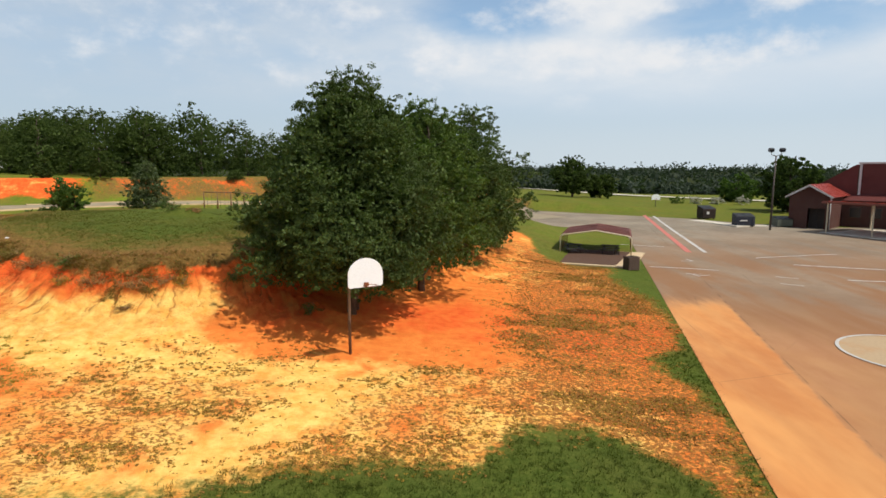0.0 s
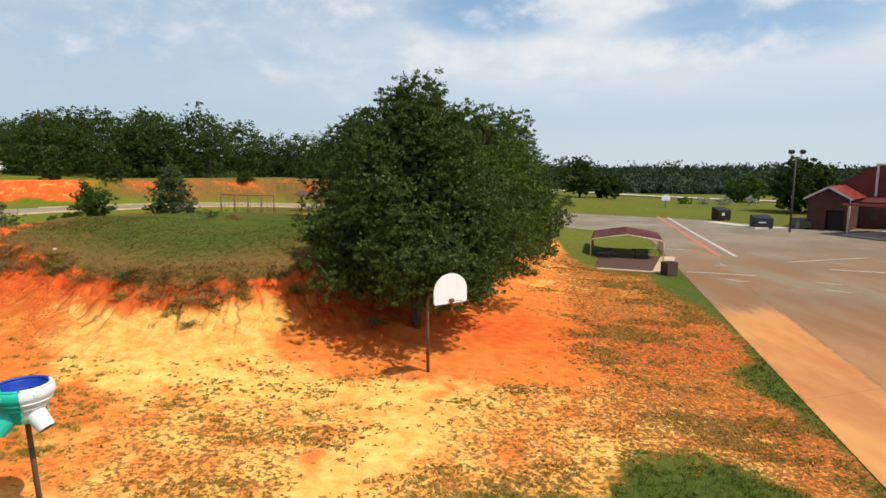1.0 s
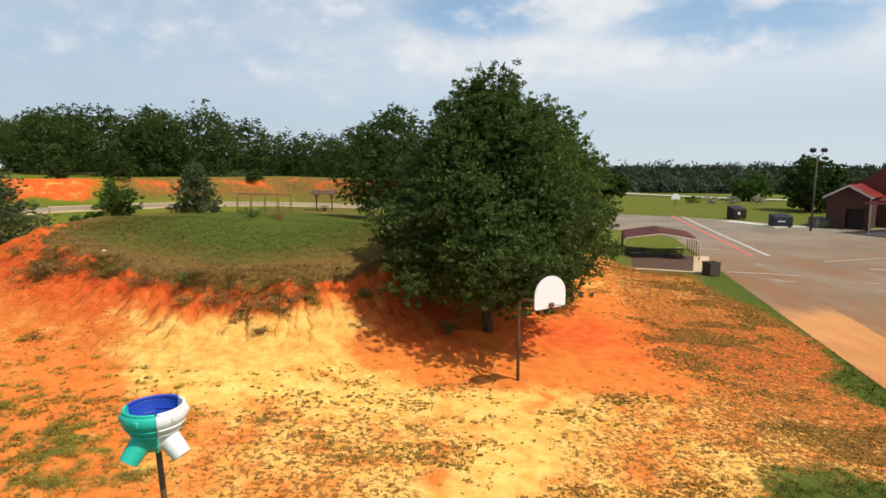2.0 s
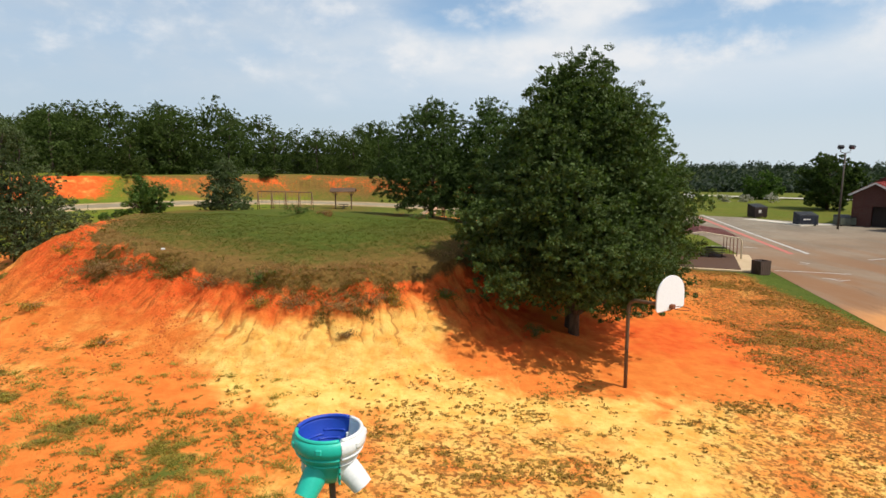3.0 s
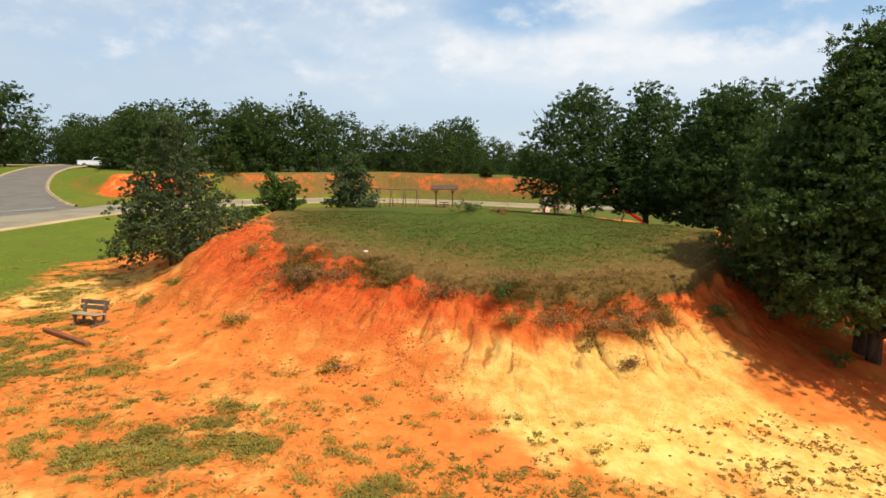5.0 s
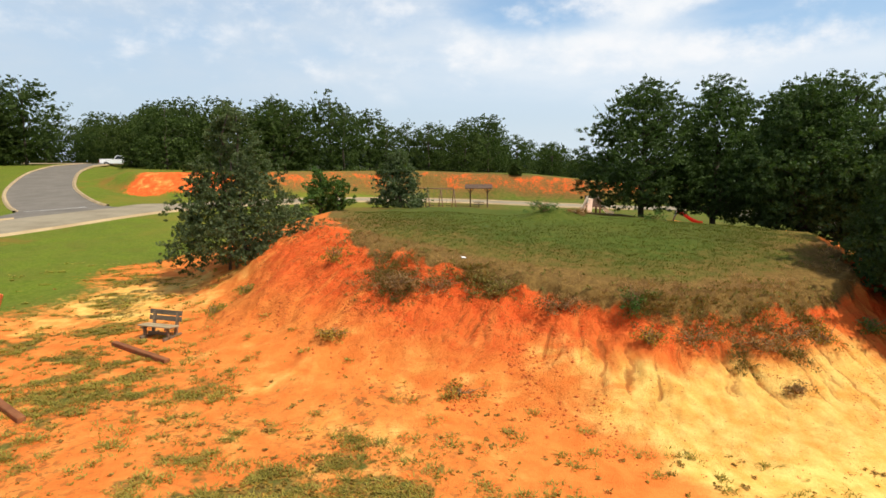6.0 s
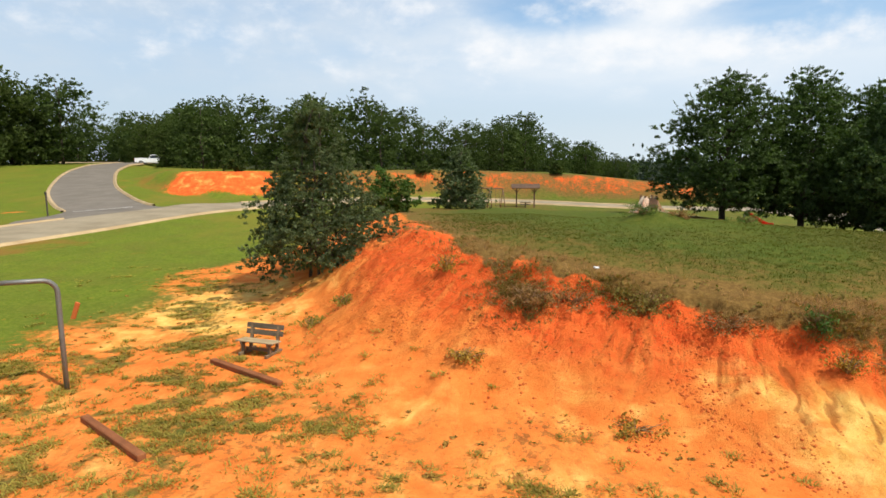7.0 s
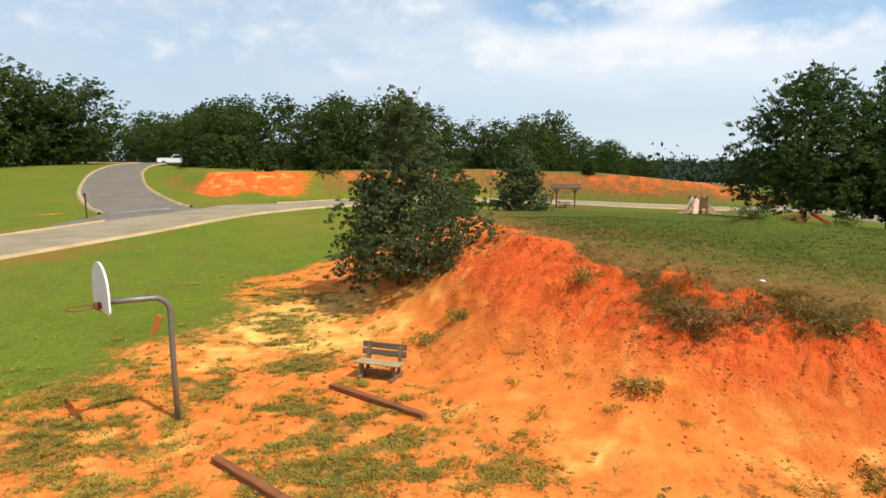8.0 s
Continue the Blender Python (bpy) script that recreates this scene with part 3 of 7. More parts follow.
def land(x, y, rills=True, want_gully=False):
    """The height of the ground."""
    x, y = np.asarray(x, float), np.asarray(y, float)
    # the yard, which falls from the left to the right
    lx = np.interp(x, [-90, -60, -32, -27, -20, -15, -10, -6, -3, 2.5, 7, 9, 14], [2.2, 1.6, 1.05, 1.28, 1.18, 0.78, 0.34, 0.02, -0.18, -0.5, -0.92, -1.0, -1.05])
    yard = lx + 0.045 * np.clip(y - 18, -14, 60)
    back = 1.9 - 0.035 * (np.clip(x, -110, 60) + 20)
    yard = yard + (back - yard) * smooth(y, 46, 66)
    lot = -1.2 + 0.014 * (np.clip(y, -30, 120) - 10) - 0.008 * (np.clip(x, 8, 70) - 8)
    off = x - np.where(y < 63, kerb_x(y), 20 - (y - 63) * 0.1)
    reach = smooth(y, 36, 44)
    low = yard + (lot - yard) * ((1 - reach) * smooth(off, -4.5, 0.3) + reach * smooth(off, -11.0, -5.0))
    # the mound
    d = rim_distance(x, y)
    warp = ragged(x, y)
    front = smooth(-y, -32, -28) * smooth(x, -30, -26.5)
    d = d + warp * front
    wide = np.interp(x, [-32, -27, -22, -16, -11, -8, -5, 0], [5.0, 5.2, 4.6, 4.4, 4.6, 5.0, 5.5, 6.0])
    wide = np.where(y > 34, 7.0 + 5.0 * smooth(y, 44, 58), wide + (7 - wide) * smooth(y, 27, 34))
    top = 3.95 - 0.045 * np.maximum(y - 34, 0) - 0.05 * np.maximum(x + 16, 0) - 0.12 * np.maximum(26.5 - y, 0)
    top = top - 0.075 * np.maximum(x + 10, 0) * smooth(y, 32, 42) - 0.028 * np.maximum(y - 46, 0)
    top = top + 0.10 * fbm(x * 0.22, y * 0.22, 3, 11)
    t = np.clip(-d / wide, 0, 1)
    fall = (1 - t) ** 1.2 * (1 - front) + face_fall(x, d) * front
    top = top + 0.16 * smooth(-x, 18, 21) - 0.14 * front * smooth(x, -20, -17) * (1 - smooth(d, -0.2, 1.3))
    z = low + (top - low) * np.where(d > 0, 1.0, fall) * np.where(top > low, 1, 0)
    z = z + 0.35 * smooth(d, 0.0, 5.0) * 0.15
    gully = np.zeros(x.shape)
    if rills:
        # rounded lobes of washed clay between cracks that the rain has cut down the bare face
        below = -d
        face = smooth(below, 0.15, 0.7) * (1 - smooth(below, 2.6, 4.4)) * front
        s = down_lines(x, below) + 0.16 * vnoise(x * 0.9, y * 0.9, 9) + 0.10 * vnoise(x * 2.6, y * 2.6, 10) + 0.035 * vnoise(x * 6.0, y * 6.0, 12)
        lobed = smooth(x, -18.0, -16.0) * (1 - 0.6 * smooth(x, -10.5, -8.5))

        def cells(v, seed):
            """Distance to the nearest of unevenly spaced lines, and their tone."""
            i = np.floor(v)
            near, tone = np.full(v.shape, 9.0), np.zeros(v.shape)
            for k in (-1, 0, 1):
                place = i + k + 0.5 + 0.38 * (2 * lattice(i + k, i * 0, seed) - 1)
                gap = np.abs(v - place)
                tone = np.where(gap < near, lattice(i + k, i * 0 + 5, seed), tone)
                near = np.minimum(near, gap)
            return near, tone

        big, big_tone = cells(s * 1.35 + 0.3, 21)
        mid, mid_tone = cells(s * 1.9 + 0.10 * below + 5.1, 22)
        small, small_tone = cells(s * 4.2 + 0.16 * below, 23)
        start = 0.1 + 0.5 * big_tone
        reach = 1.7 + 1.6 * lattice(np.floor(big_tone * 97), np.zeros(x.shape), 25)
        run = smooth(below, start - 0.2, start + 0.2) * (1 - smooth(below, reach - 0.7, reach)) * (0.12 + 0.88 * smooth(lattice(np.floor(big_tone * 89), np.zeros(x.shape), 28), 0.25, 0.75))
        run1 = smooth(below, 0.3 + 0.9 * mid_tone, 0.6 + 0.9 * mid_tone) * (1 - smooth(below, 1.2 + 1.2 * mid_tone, 1.7 + 1.3 * mid_tone))
        run2 = smooth(below, 0.2 + small_tone, 0.5 + small_tone) * (1 - smooth(below, 0.8 + 1.6 * small_tone, 1.4 + 1.8 * small_tone))
        cut = (np.exp(-(big / 0.06) ** 2) * 0.5 + np.exp(-(big / 0.28) ** 2) * 0.5) * 0.12 * run * (0.25 + 0.75 * lobed)
        cut = cut + (np.exp(-(mid / 0.09) ** 2) * 0.5 + np.exp(-(mid / 0.3) ** 2) * 0.5) * 0.06 * run1 * (0.4 + 0.6 * lobed)
        cut = cut + np.exp(-(small / 0.18) ** 2) * 0.045 * run2 * (1 - 0.6 * lobed)
        # how strongly the cracks are darkened in colour, to shade the cuts
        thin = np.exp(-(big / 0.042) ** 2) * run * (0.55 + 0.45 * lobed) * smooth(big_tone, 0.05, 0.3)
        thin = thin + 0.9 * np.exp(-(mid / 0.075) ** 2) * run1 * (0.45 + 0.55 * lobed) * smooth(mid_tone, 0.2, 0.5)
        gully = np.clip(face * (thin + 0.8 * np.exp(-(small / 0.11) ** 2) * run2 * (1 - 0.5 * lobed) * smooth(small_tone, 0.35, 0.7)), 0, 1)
        swell = lobed * 0.10 * fbm(x * 1.3, y * 1.3, 2, 26)
        z = z - face * cut + face * (swell + 0.05 * fbm(x * 2.2, y * 2.2, 3, 27) + 0.03 * fbm(x * 5.3, y * 5.3, 2, 29))
        # broad shallow chutes on the smooth end
        z = z - face * (1 - lobed) * 0.10 * (1 - np.abs(vnoise(s * 0.42, 0.1 * below, 33))) ** 4
        # crumbling lip
        lip = smooth(-d, -0.7, 0.1) * (1 - smooth(-d, 0.3, 1.0)) * front
        z = z + lip * 0.22 * fbm(x * 1.9, y * 1.9, 4, 31)
        bare = smooth(-d, 1.0, 4.0) * smooth(y, 2, 6) * (1 - smooth(y, 34, 44)) * (1 - smooth(x, 6, 9)) * smooth(x, -42, -36)
        z = z + bare * (0.035 * fbm(x * 1.1, y * 1.1, 4, 41) + 0.05 * fbm(x * 0.3, y * 0.3, 2, 43))
        z = z + 0.04 * smooth(d, 0.5, 3) * fbm(x * 1.5, y * 1.5, 3, 47)
        # a little heap of earth on the top of the mound
        z = z + 0.42 * np.exp(-(((x + 15.7) / 1.5) ** 2 + ((y - 32.6) / 0.9) ** 2))
    # beyond the loop drive the land steps up
    bank_side = line_distance(x, y, BANK_LINE)
    by = np.interp(x, [p[0] for p in BANK], [p[1] for p in BANK])
    step = np.where(y > by, bank_side, -bank_side)
    step = np.where((x < -63) | (x > 12), np.clip(y - by, -40, 300), step)
    upper = np.interp(x, [-120, -90, -60, -45, -30, -10, 10, 40], [2.6, 2.6, 2.6, 3.1, 3.6, 3.4, 2.0, 0.0])
    rise = upper * smooth(step + 0.5 * vnoise(x * 0.3, y * 0.3, 51), -2.4, 1.6)
    rise = rise * smooth(np.minimum(line_distance(x, y, SIDE_LINE), 60), 3.2, 9.0)
    z = z + rise
    # the side road climbs to the edge of the wood
    sd = line_distance(x, y, SIDE_LINE)
    climb = np.interp(y, [40, 48, 54, 58, 65, 74.5, 85, 97, 110, 140], [2.6, 2.8, 3.0, 3.35, 4.1, 5.0, 5.9, 6.7, 7.2, 7.4])
    beyond = smooth(np.interp(y, [p[1] for p in SIDE], [p[0] for p in SIDE]) - x, -3.0, 3.0)
    z = z + (climb - z) * np.maximum(1 - smooth(sd, 3.0, 9.0), beyond) * smooth(y, 40, 54)
    # open country to the right and far away
    far = smooth(np.hypot(x, y - 30), 95, 170)
    plain = np.interp(x, [-400, -90, -45, 0, 60, 300], [9, 7.4, 6.2, 2.4, -0.2, -3.0])
    hills = plain + smooth(y, 220, 900) * (6 + 9 * fbm(x * 0.0022, y * 0.0022, 3, 61)) * smooth(np.hypot(x, y), 200, 900)
    hills = hills - 9 * smooth(y, 165, 330) * smooth(x, -30, 60) * (1 - smooth(y, 500, 1200))
    z = z + (hills - z) * far
    return (z, gully) if want_gully else z


def height(x, y):
    return float(land(np.array([x]), np.array([y]))[0])


def mesh_from(name, verts, faces, material, shade=False, loose_tris=False):
    me = bpy.data.meshes.new(name)
    verts = np.asarray(verts, np.float32)
    faces = np.asarray(faces, np.int32)
    k = faces.shape[1]
    me.vertices.add(len(verts))
    me.vertices.foreach_set("co", verts.ravel())
    me.loops.add(faces.size)
    me.loops.foreach_set("vertex_index", faces.ravel())
    me.polygons.add(len(faces))
    me.polygons.foreach_set("loop_start", np.arange(0, faces.size, k, dtype=np.int32))
    me.update(calc_edges=True)
    if shade:
        me.polygons.foreach_set("use_smooth", np.ones(len(faces), bool))
    me.materials.append(material)
    me.validate()
    return me


def sheet(xs, ys, zf):
    gx, gy = np.meshgrid(xs, ys)
    z = zf(gx, gy)
    v = np.stack([gx.ravel(), gy.ravel(), z.ravel()], 1)
    w = len(xs)
    i = np.arange(len(v)).reshape(len(ys), w)
    f = np.stack([i[:-1, :-1].ravel(), i[:-1, 1:].ravel(), i[1:, 1:].ravel(), i[1:, :-1].ravel()], 1)
    return v, f, gx.ravel(), gy.ravel()


def spread(lo, hi, step, reach, growth):
    """Grid lines, even from lo to hi and ever wider outside."""
    mid = list(np.arange(lo, hi, step))
    right, left, s = [hi], [], step
    while right[-1] < reach:
        s *= growth
        right.append(right[-1] + s)
    s, e = step, lo
    while e > -reach:
        s *= growth
        e -= s
        left.append(e)
    return np.array(left[::-1] + mid + right)


TROD = glide([(-7.5, 8), (-5.2, 11), (-3.8, 14.5), (-2.6, 18), (0.5, 21), (2.2, 25), (3.2, 30), (4.4, 36), (5.6, 44)], 2.0)


# the row of oaks beside the mound: place, height, crown radius, seed
ROW = [((-9.2, 43.8), 8.4, 3.4, 11), ((-5.0, 43.4), 8.8, 3.2, 12), ((-0.6, 44.5), 9.0, 3.1, 13), ((-2.2, 38.4), 8.2, 3.0, 14), ((2.0, 42.0), 10.3, 3.9, 15), ((1.2, 35.6), 8.2, 3.2, 16)]


def hang_at(x):
    """How far the turf and brush hang down the face, along the bank."""
    return np.interp(x, [-26, -24, -22.5, -21.5, -20.5, -19.5, -18.5, -17.4, -16.5, -15, -13.5, -11, -9, -7], [0.2, 0.5, 0.4, 1.7, 1.1, 0.3, 1.1, 0.25, 0.3, 0.4, 0.35, 0.45, 0.5, 0.3])


def cover_masks(x, y):
    """Grass, red clay, sand, dry grass, weeds, lush lawn and shade-darkened woodland floor, 0 to 1, at each place."""
    d = rim_distance(x, y)
    warp = ragged(x, y)
    front = smooth(-y, -32, -28) * smooth(x, -30, -26.5)
    d = d + warp * front
    n = fbm(x * 0.5, y * 0.5, 3, 71)
    # tongues of slumped turf hang over the lip
    slump = hang_at(x) * np.maximum(smooth(fbm(x * 0.8, y * 0.8, 3, 221), -0.25, 0.25), 0.75 * smooth(x, -15.8, -14.8)) * front
    grass = smooth(d + 0.8 * slump - 1.0 * smooth(-x, 22.2, 24.5) * front, -0.45, 0.35)
    # the mown lawn on the left
    lx = np.interp(y, [-20, 8, 15, 19, 22, 26, 29, 31.5, 36, 39, 42], [-42, -41, -38.8, -37.0, -36.4, -35.3, -35.5, -35.7, -34.4, -31.5, -28.0])
    lawn = smooth(lx - x + 1.6 * n, -2.6, 1.6)
    # the patch of grass in the foreground, and the verge along the lot
    fy = np.interp(x, [-7, -3.6, -1.6, 1.2, 2.6, 5.0, 6.4, 7.4, 9], [8.8, 10.4, 11.3, 11.3, 13.3, 13.8, 12.3, 10, 8])
    patch = smooth(fy - y + 0.7 * n, -2.0, 1.6)
    off = kerb_x(y) - x
    verge = np.interp(y, [12, 15, 17, 18.5, 20.5, 22, 24, 29, 32, 35, 38, 41, 44], [0.15, 0.2, 0.5, 1.5, 1.8, 0.6, 0.25, 0.4, 1.4, 2.8, 3.0, 3.4, 7.0])
    edge = smooth(verge - off + 0.7 * n, -1.2 - 0.02 * y, 0.7 + 0.02 * y) * smooth(off, -2, 0)
    # far ground is grass, with a bare way between the oaks and the shelter
    way = np.interp(y, [30, 38, 44, 50, 56], [2.0, 4.8, 6.0, 6.2, 6.0])
    wide = np.interp(y, [27, 31, 38, 46, 52, 58], [9, 5.5, 2.0, 1.4, 1.0, 0.0])
    rear = np.where(x > 2, smooth(y, 40, 47), np.where(x < -27, smooth(y, 36, 41), smooth(y, 28, 36))) * smooth(np.abs(x - way) - wide + 0.8 * n, -0.6, 0.8)
    rear = np.maximum(rear, smooth(y, 52, 60))
    g = np.maximum.reduce([grass, lawn, patch, edge, np.where(d > -6, rear * smooth(x, -3, 1) * smooth(y, 30, 36), rear)])
    slope_left = smooth(-x, 25.5, 27.5) * smooth(y, 27, 31) * smooth(-d, -0.5, 6)
    g = np.maximum(g, slope_left * smooth(lx + 2.5 - x, -1, 2) * smooth(y, 34, 38))
    # the bare bank beyond the drive
    side = line_distance(x, y, BANK_LINE)
    strip = np.interp(x, [-61.5, -60, -58, -51, -47.5, -44, -40, -37, -33, -26, -20, -8, 4, 12], [0, 0.5, 1, 1, 0.5, 0.7, 0.9, 0.75, 0.85, 0.95, 0.95, 0.95, 0.8, 0.2])
    by = np.interp(x, [p[0] for p in BANK], [p[1] for p in BANK])
    step = np.where(y > by, side, -side) + 0.9 * fbm(x * 0.3, y * 0.4, 3, 76)
    open_end = 1 - smooth(x, -50, -45)
    scar = (1 - smooth(np.abs(step) + 0.4 * fbm(x * 0.5, y * 0.5, 3, 77), 1.0, 2.6)) * strip
    scar = scar * smooth(0.7 * fbm(x * 0.25, y * 0.35, 3, 77) + 0.5 * fbm(x * 0.8, y * 0.9, 3, 78) + strip, 0.25, 0.65)
    # further on, broken patches under a grassy lip, and thin rusty grass below them
    upper_band = smooth(step, -0.5, 0.3) * (1 - smooth(step, 0.9, 1.5)) * (0.26 + 0.26 * smooth(fbm(x * 0.30, y * 0.9, 4, 79), -0.08, 0.22))
    lower_band = smooth(step, -1.9, -0.5) * (1 - smooth(step, 0.9, 1.6)) * (0.36 + 0.2 * fbm(x * 0.3, y * 0.5, 3, 80))
    bank = np.maximum(scar * open_end, np.maximum(upper_band, lower_band) * smooth(strip, 0.05, 0.6) * (0.45 + 0.55 * (1 - open_end)))
    # patchy grass that creeps over the bare clay
    bare = smooth(-d, 3.2, 4.8)
    creep = smooth(-d, 4.6, 7.4) * smooth(0.55 * fbm(x * 0.42, y * 0.6, 4, 211) + 0.85 * fbm(x * 1.5, y * 1.7, 3, 212), -0.16, 0.22) * smooth(-x, 10.0, 14.5) * (1 - smooth(y, 19.5, 23) * smooth(x, -27, -24))
    beside = smooth(fbm(x * 0.3, y * 0.25, 3, 216), -0.05, 0.3) * smooth(x, 3.5, 7) * smooth(y, 19, 26) * (1 - smooth(y, 44, 50))
    g = np.maximum(g, bare * np.maximum(0.62 * creep, 0.34 * beside))
    g = g * (1 - bank)
    # bare trodden patches at the end of the mound's top
    scrape = np.exp(-(((x + 60.8) / 1.9) ** 2 + ((y - 50.0) / 1.1) ** 2)) * smooth(fbm(x * 0.5, y * 0.9, 3, 82), -0.2, 0.2)
    g = g * (1 - 0.75 * scrape)
    worn_end = np.exp(-(((x + 26.2) / 1.7) ** 2 + ((y - 30.2) / 1.9) ** 2)) * smooth(fbm(x * 0.7, y * 1.6, 3, 81), -0.12, 0.12)
    g = g * (1 - 0.95 * worn_end)
    t = np.clip(-d / 4.6, 0, 1)
    deep = np.interp(x, [-28, -21, -18, -16, -10, -7], [0.95, 0.95, 0.88, 0.40, 0.36, 0.8])
    red = np.where(d < 0.4, 1 - smooth(t, 0.15 * deep, deep), 0.0) * np.interp(x, [-28, -20, -16, -12, -6], [1.0, 0.95, 0.85, 0.75, 0.9]) * front
    under = np.exp(-(((x - 0.2) / 5.6) ** 2 + ((y - 24.0) / 4.0) ** 2))
    bythetree = np.exp(-(((x + 6.6) / 2.6) ** 2 + ((y - 22.3) / 2.8) ** 2))
    red = np.maximum.reduce([red, 0.95 * bythetree, 0.74 * under, 1.2 * smooth(bank, 0.05, 0.25), 0.62 * smooth(x, 2.5, 6) * (1 - smooth(y, 24, 32)) * smooth(y, 17.5, 21)])
    red = np.maximum(red, 0.12 * smooth(-x, 16, 22) * (1 - smooth(y, 18, 23)))
    sand = smooth(-d, 0.6, 1.9) * smooth(x, -20.0, -13.8) * (1 - smooth(x, -10.3, -7.6)) * (1 - smooth(-d, np.interp(x, [-17, -13], [2.4, 5.0]), np.interp(x, [-17, -13], [4.2, 7.5]))) * (y < 30)
    yard = smooth(x, -17.5, -9.0) * (1 - smooth(x - np.interp(y, [12, 17, 20], [6.0, 4.5, 2.5]), 0, 3.5)) * (1 - smooth(y, 16.0, 20.0))
    rearsand = smooth(y, 26, 34) * smooth(x, -1, 2) * (1 - smooth(y, 50, 56)) * 0.40
    lefts = np.exp(-(((x + 31.8) / 4.0) ** 2 + ((y - 26.8) / 4.6) ** 2)) * 0.8
    # bare trodden way from the foreground to the hoop and on past the oak
    trod = np.exp(-((line_distance(x, y, TROD) / 1.15) ** 2))
    foot = np.exp(-(((y - 16.6) / 1.5) ** 2)) * smooth(x, -17, -14) * (1 - smooth(x, -4, -1))
    sand = np.maximum.reduce([sand, 0.27 * smooth(-x, 15, 20) * (1 - smooth(y, 19, 22.5)), 0.62 * yard + 0.34 * yard * np.maximum(trod, foot), rearsand, lefts, 0.3 * bank * open_end])
    dry = ((1 - smooth(d, 0.3, 1.7)) * front + 0.22 * front) * smooth(d, -2.6, -1.6)
    dry = np.maximum(dry, (0.58 * (1 - smooth(d, 0.8, 6.5)) + 0.30 * smooth(fbm(x * 0.13, y * 0.2, 3, 83), -0.1, 0.25)) * (d > 0))
    dry = np.maximum(dry, 0.45 * bare * smooth(-x, 14, 18) * (1 - lawn))
    dry = np.maximum(dry, 0.8 * (1 - smooth(np.abs(step - 0.5), 1.4, 3.0)) * smooth(x, -50, -44))
    shaded = np.zeros(np.shape(x))
    for (tx, ty), rise_m, wide_m, seed in ROW:
        shaded = np.maximum(shaded, np.exp(-(((x - tx) / (wide_m * 1.25)) ** 2 + ((y - ty) / (wide_m * 1.1)) ** 2)))
    dry = np.maximum(dry, 1.25 * shaded)
    weed = 0.66 * yard * (1 - 0.9 * trod) * (1 - 0.6 * foot) + 0.95 * smooth(x, 1.5, 5.0) * (1 - smooth(y, 44, 52)) * (1 - 0.5 * trod) + 0.5 * smooth(-x, 15, 20) * (1 - smooth(y, 18.0, 21.5))
    weed = weed * np.where(d > -4.2, 0.0, 1.0)
    lush = np.maximum.reduce([lawn, 0.4 * edge, 0.42 * smooth(d, 2.5, 8), 0.3 * smooth(x, 4, 8) * smooth(y, 50, 56)])
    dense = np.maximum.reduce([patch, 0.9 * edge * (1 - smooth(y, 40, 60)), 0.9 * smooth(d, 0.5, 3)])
    # ground past this edge is coloured dark for the shade of the trees
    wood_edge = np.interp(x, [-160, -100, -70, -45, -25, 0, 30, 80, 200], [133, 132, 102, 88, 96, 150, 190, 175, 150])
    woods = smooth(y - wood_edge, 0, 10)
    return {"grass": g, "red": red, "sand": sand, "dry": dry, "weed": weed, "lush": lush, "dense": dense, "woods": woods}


def build_ground():
    xs = spread(-27, -7, 0.042, 2600, 1.055)
    ys = spread(17, 25, 0.055, 2800, 1.045)
    ys = np.concatenate([ys[ys < 69], np.arange(69, 99, 0.4), ys[ys > 99.3]])

    def sunk(x, y):
        z = land(x, y)
        under = smooth(paved(x, y), 1.5, 3.0)
        under = np.maximum(under, 1 - smooth(line_distance(x, y, LOOP_LINE), LOOP_HALF - 2.2, LOOP_HALF - 1.3))
        under = np.maximum(under, 1 - smooth(line_distance(x, y, SIDE_LINE), SIDE_HALF - 2.0, SIDE_HALF - 1.2))
        return z - 0.35 * under

    v, f, gx, gy = sheet(xs, ys, sunk)
    me = mesh_from("ground", v, f, M_GROUND, shade=True)
    d = rim_distance(gx, gy)
    front = smooth(-gy, -32, -28) * smooth(gx, -30, -26.5)
    masks = cover_masks(gx, gy)
    masks["face"] = smooth(-d, 0.0, 0.5) * (1 - smooth(-d, 3.2, 4.6)) * front
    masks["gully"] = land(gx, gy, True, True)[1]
    extra = {"along": down_lines(gx, -d), "down": -d}
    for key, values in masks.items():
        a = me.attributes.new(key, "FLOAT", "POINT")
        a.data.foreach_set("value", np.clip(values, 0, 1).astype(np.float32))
    for key, values in extra.items():
        me.attributes.new(key, "FLOAT", "POINT").data.foreach_set("value", values.astype(np.float32))
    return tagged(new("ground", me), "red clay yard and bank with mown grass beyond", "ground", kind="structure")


build_ground()


def mouth(s):
    """How much the side road widens where it meets the drive."""
    return 4.0 * max(0.0, 1 - max(s - 2.6, 0) / 6.0) ** 2


def ribbon(name, line, half, lift, material, label, category="road", across=7, flare=None):
    pts = glide(line, 0.8)
    v, f, run = [], [], 0.0
    for i, p in enumerate(pts):
        q, r = pts[max(i - 1, 0)], pts[min(i + 1, len(pts) - 1)]
        t = (r - q).normalized()
        run += (p - q).length
        for k in range(across):
            s = (2 * k / (across - 1) - 1) * (half + (flare(run) if flare else 0.0))
            v.append((p.x - t.y * s, p.y + t.x * s))
    v = np.array(v)
    z = land(v[:, 0], v[:, 1], False) + lift
    for i in range(len(pts) - 1):
        for k in range(across - 1):
            a = i * across + k
            f.append((a, a + across, a + across + 1, a + 1))
    me = mesh_from(name, np.column_stack([v, z]), f, material, shade=True)
    return tagged(new(name, me), label, category, kind="structure")


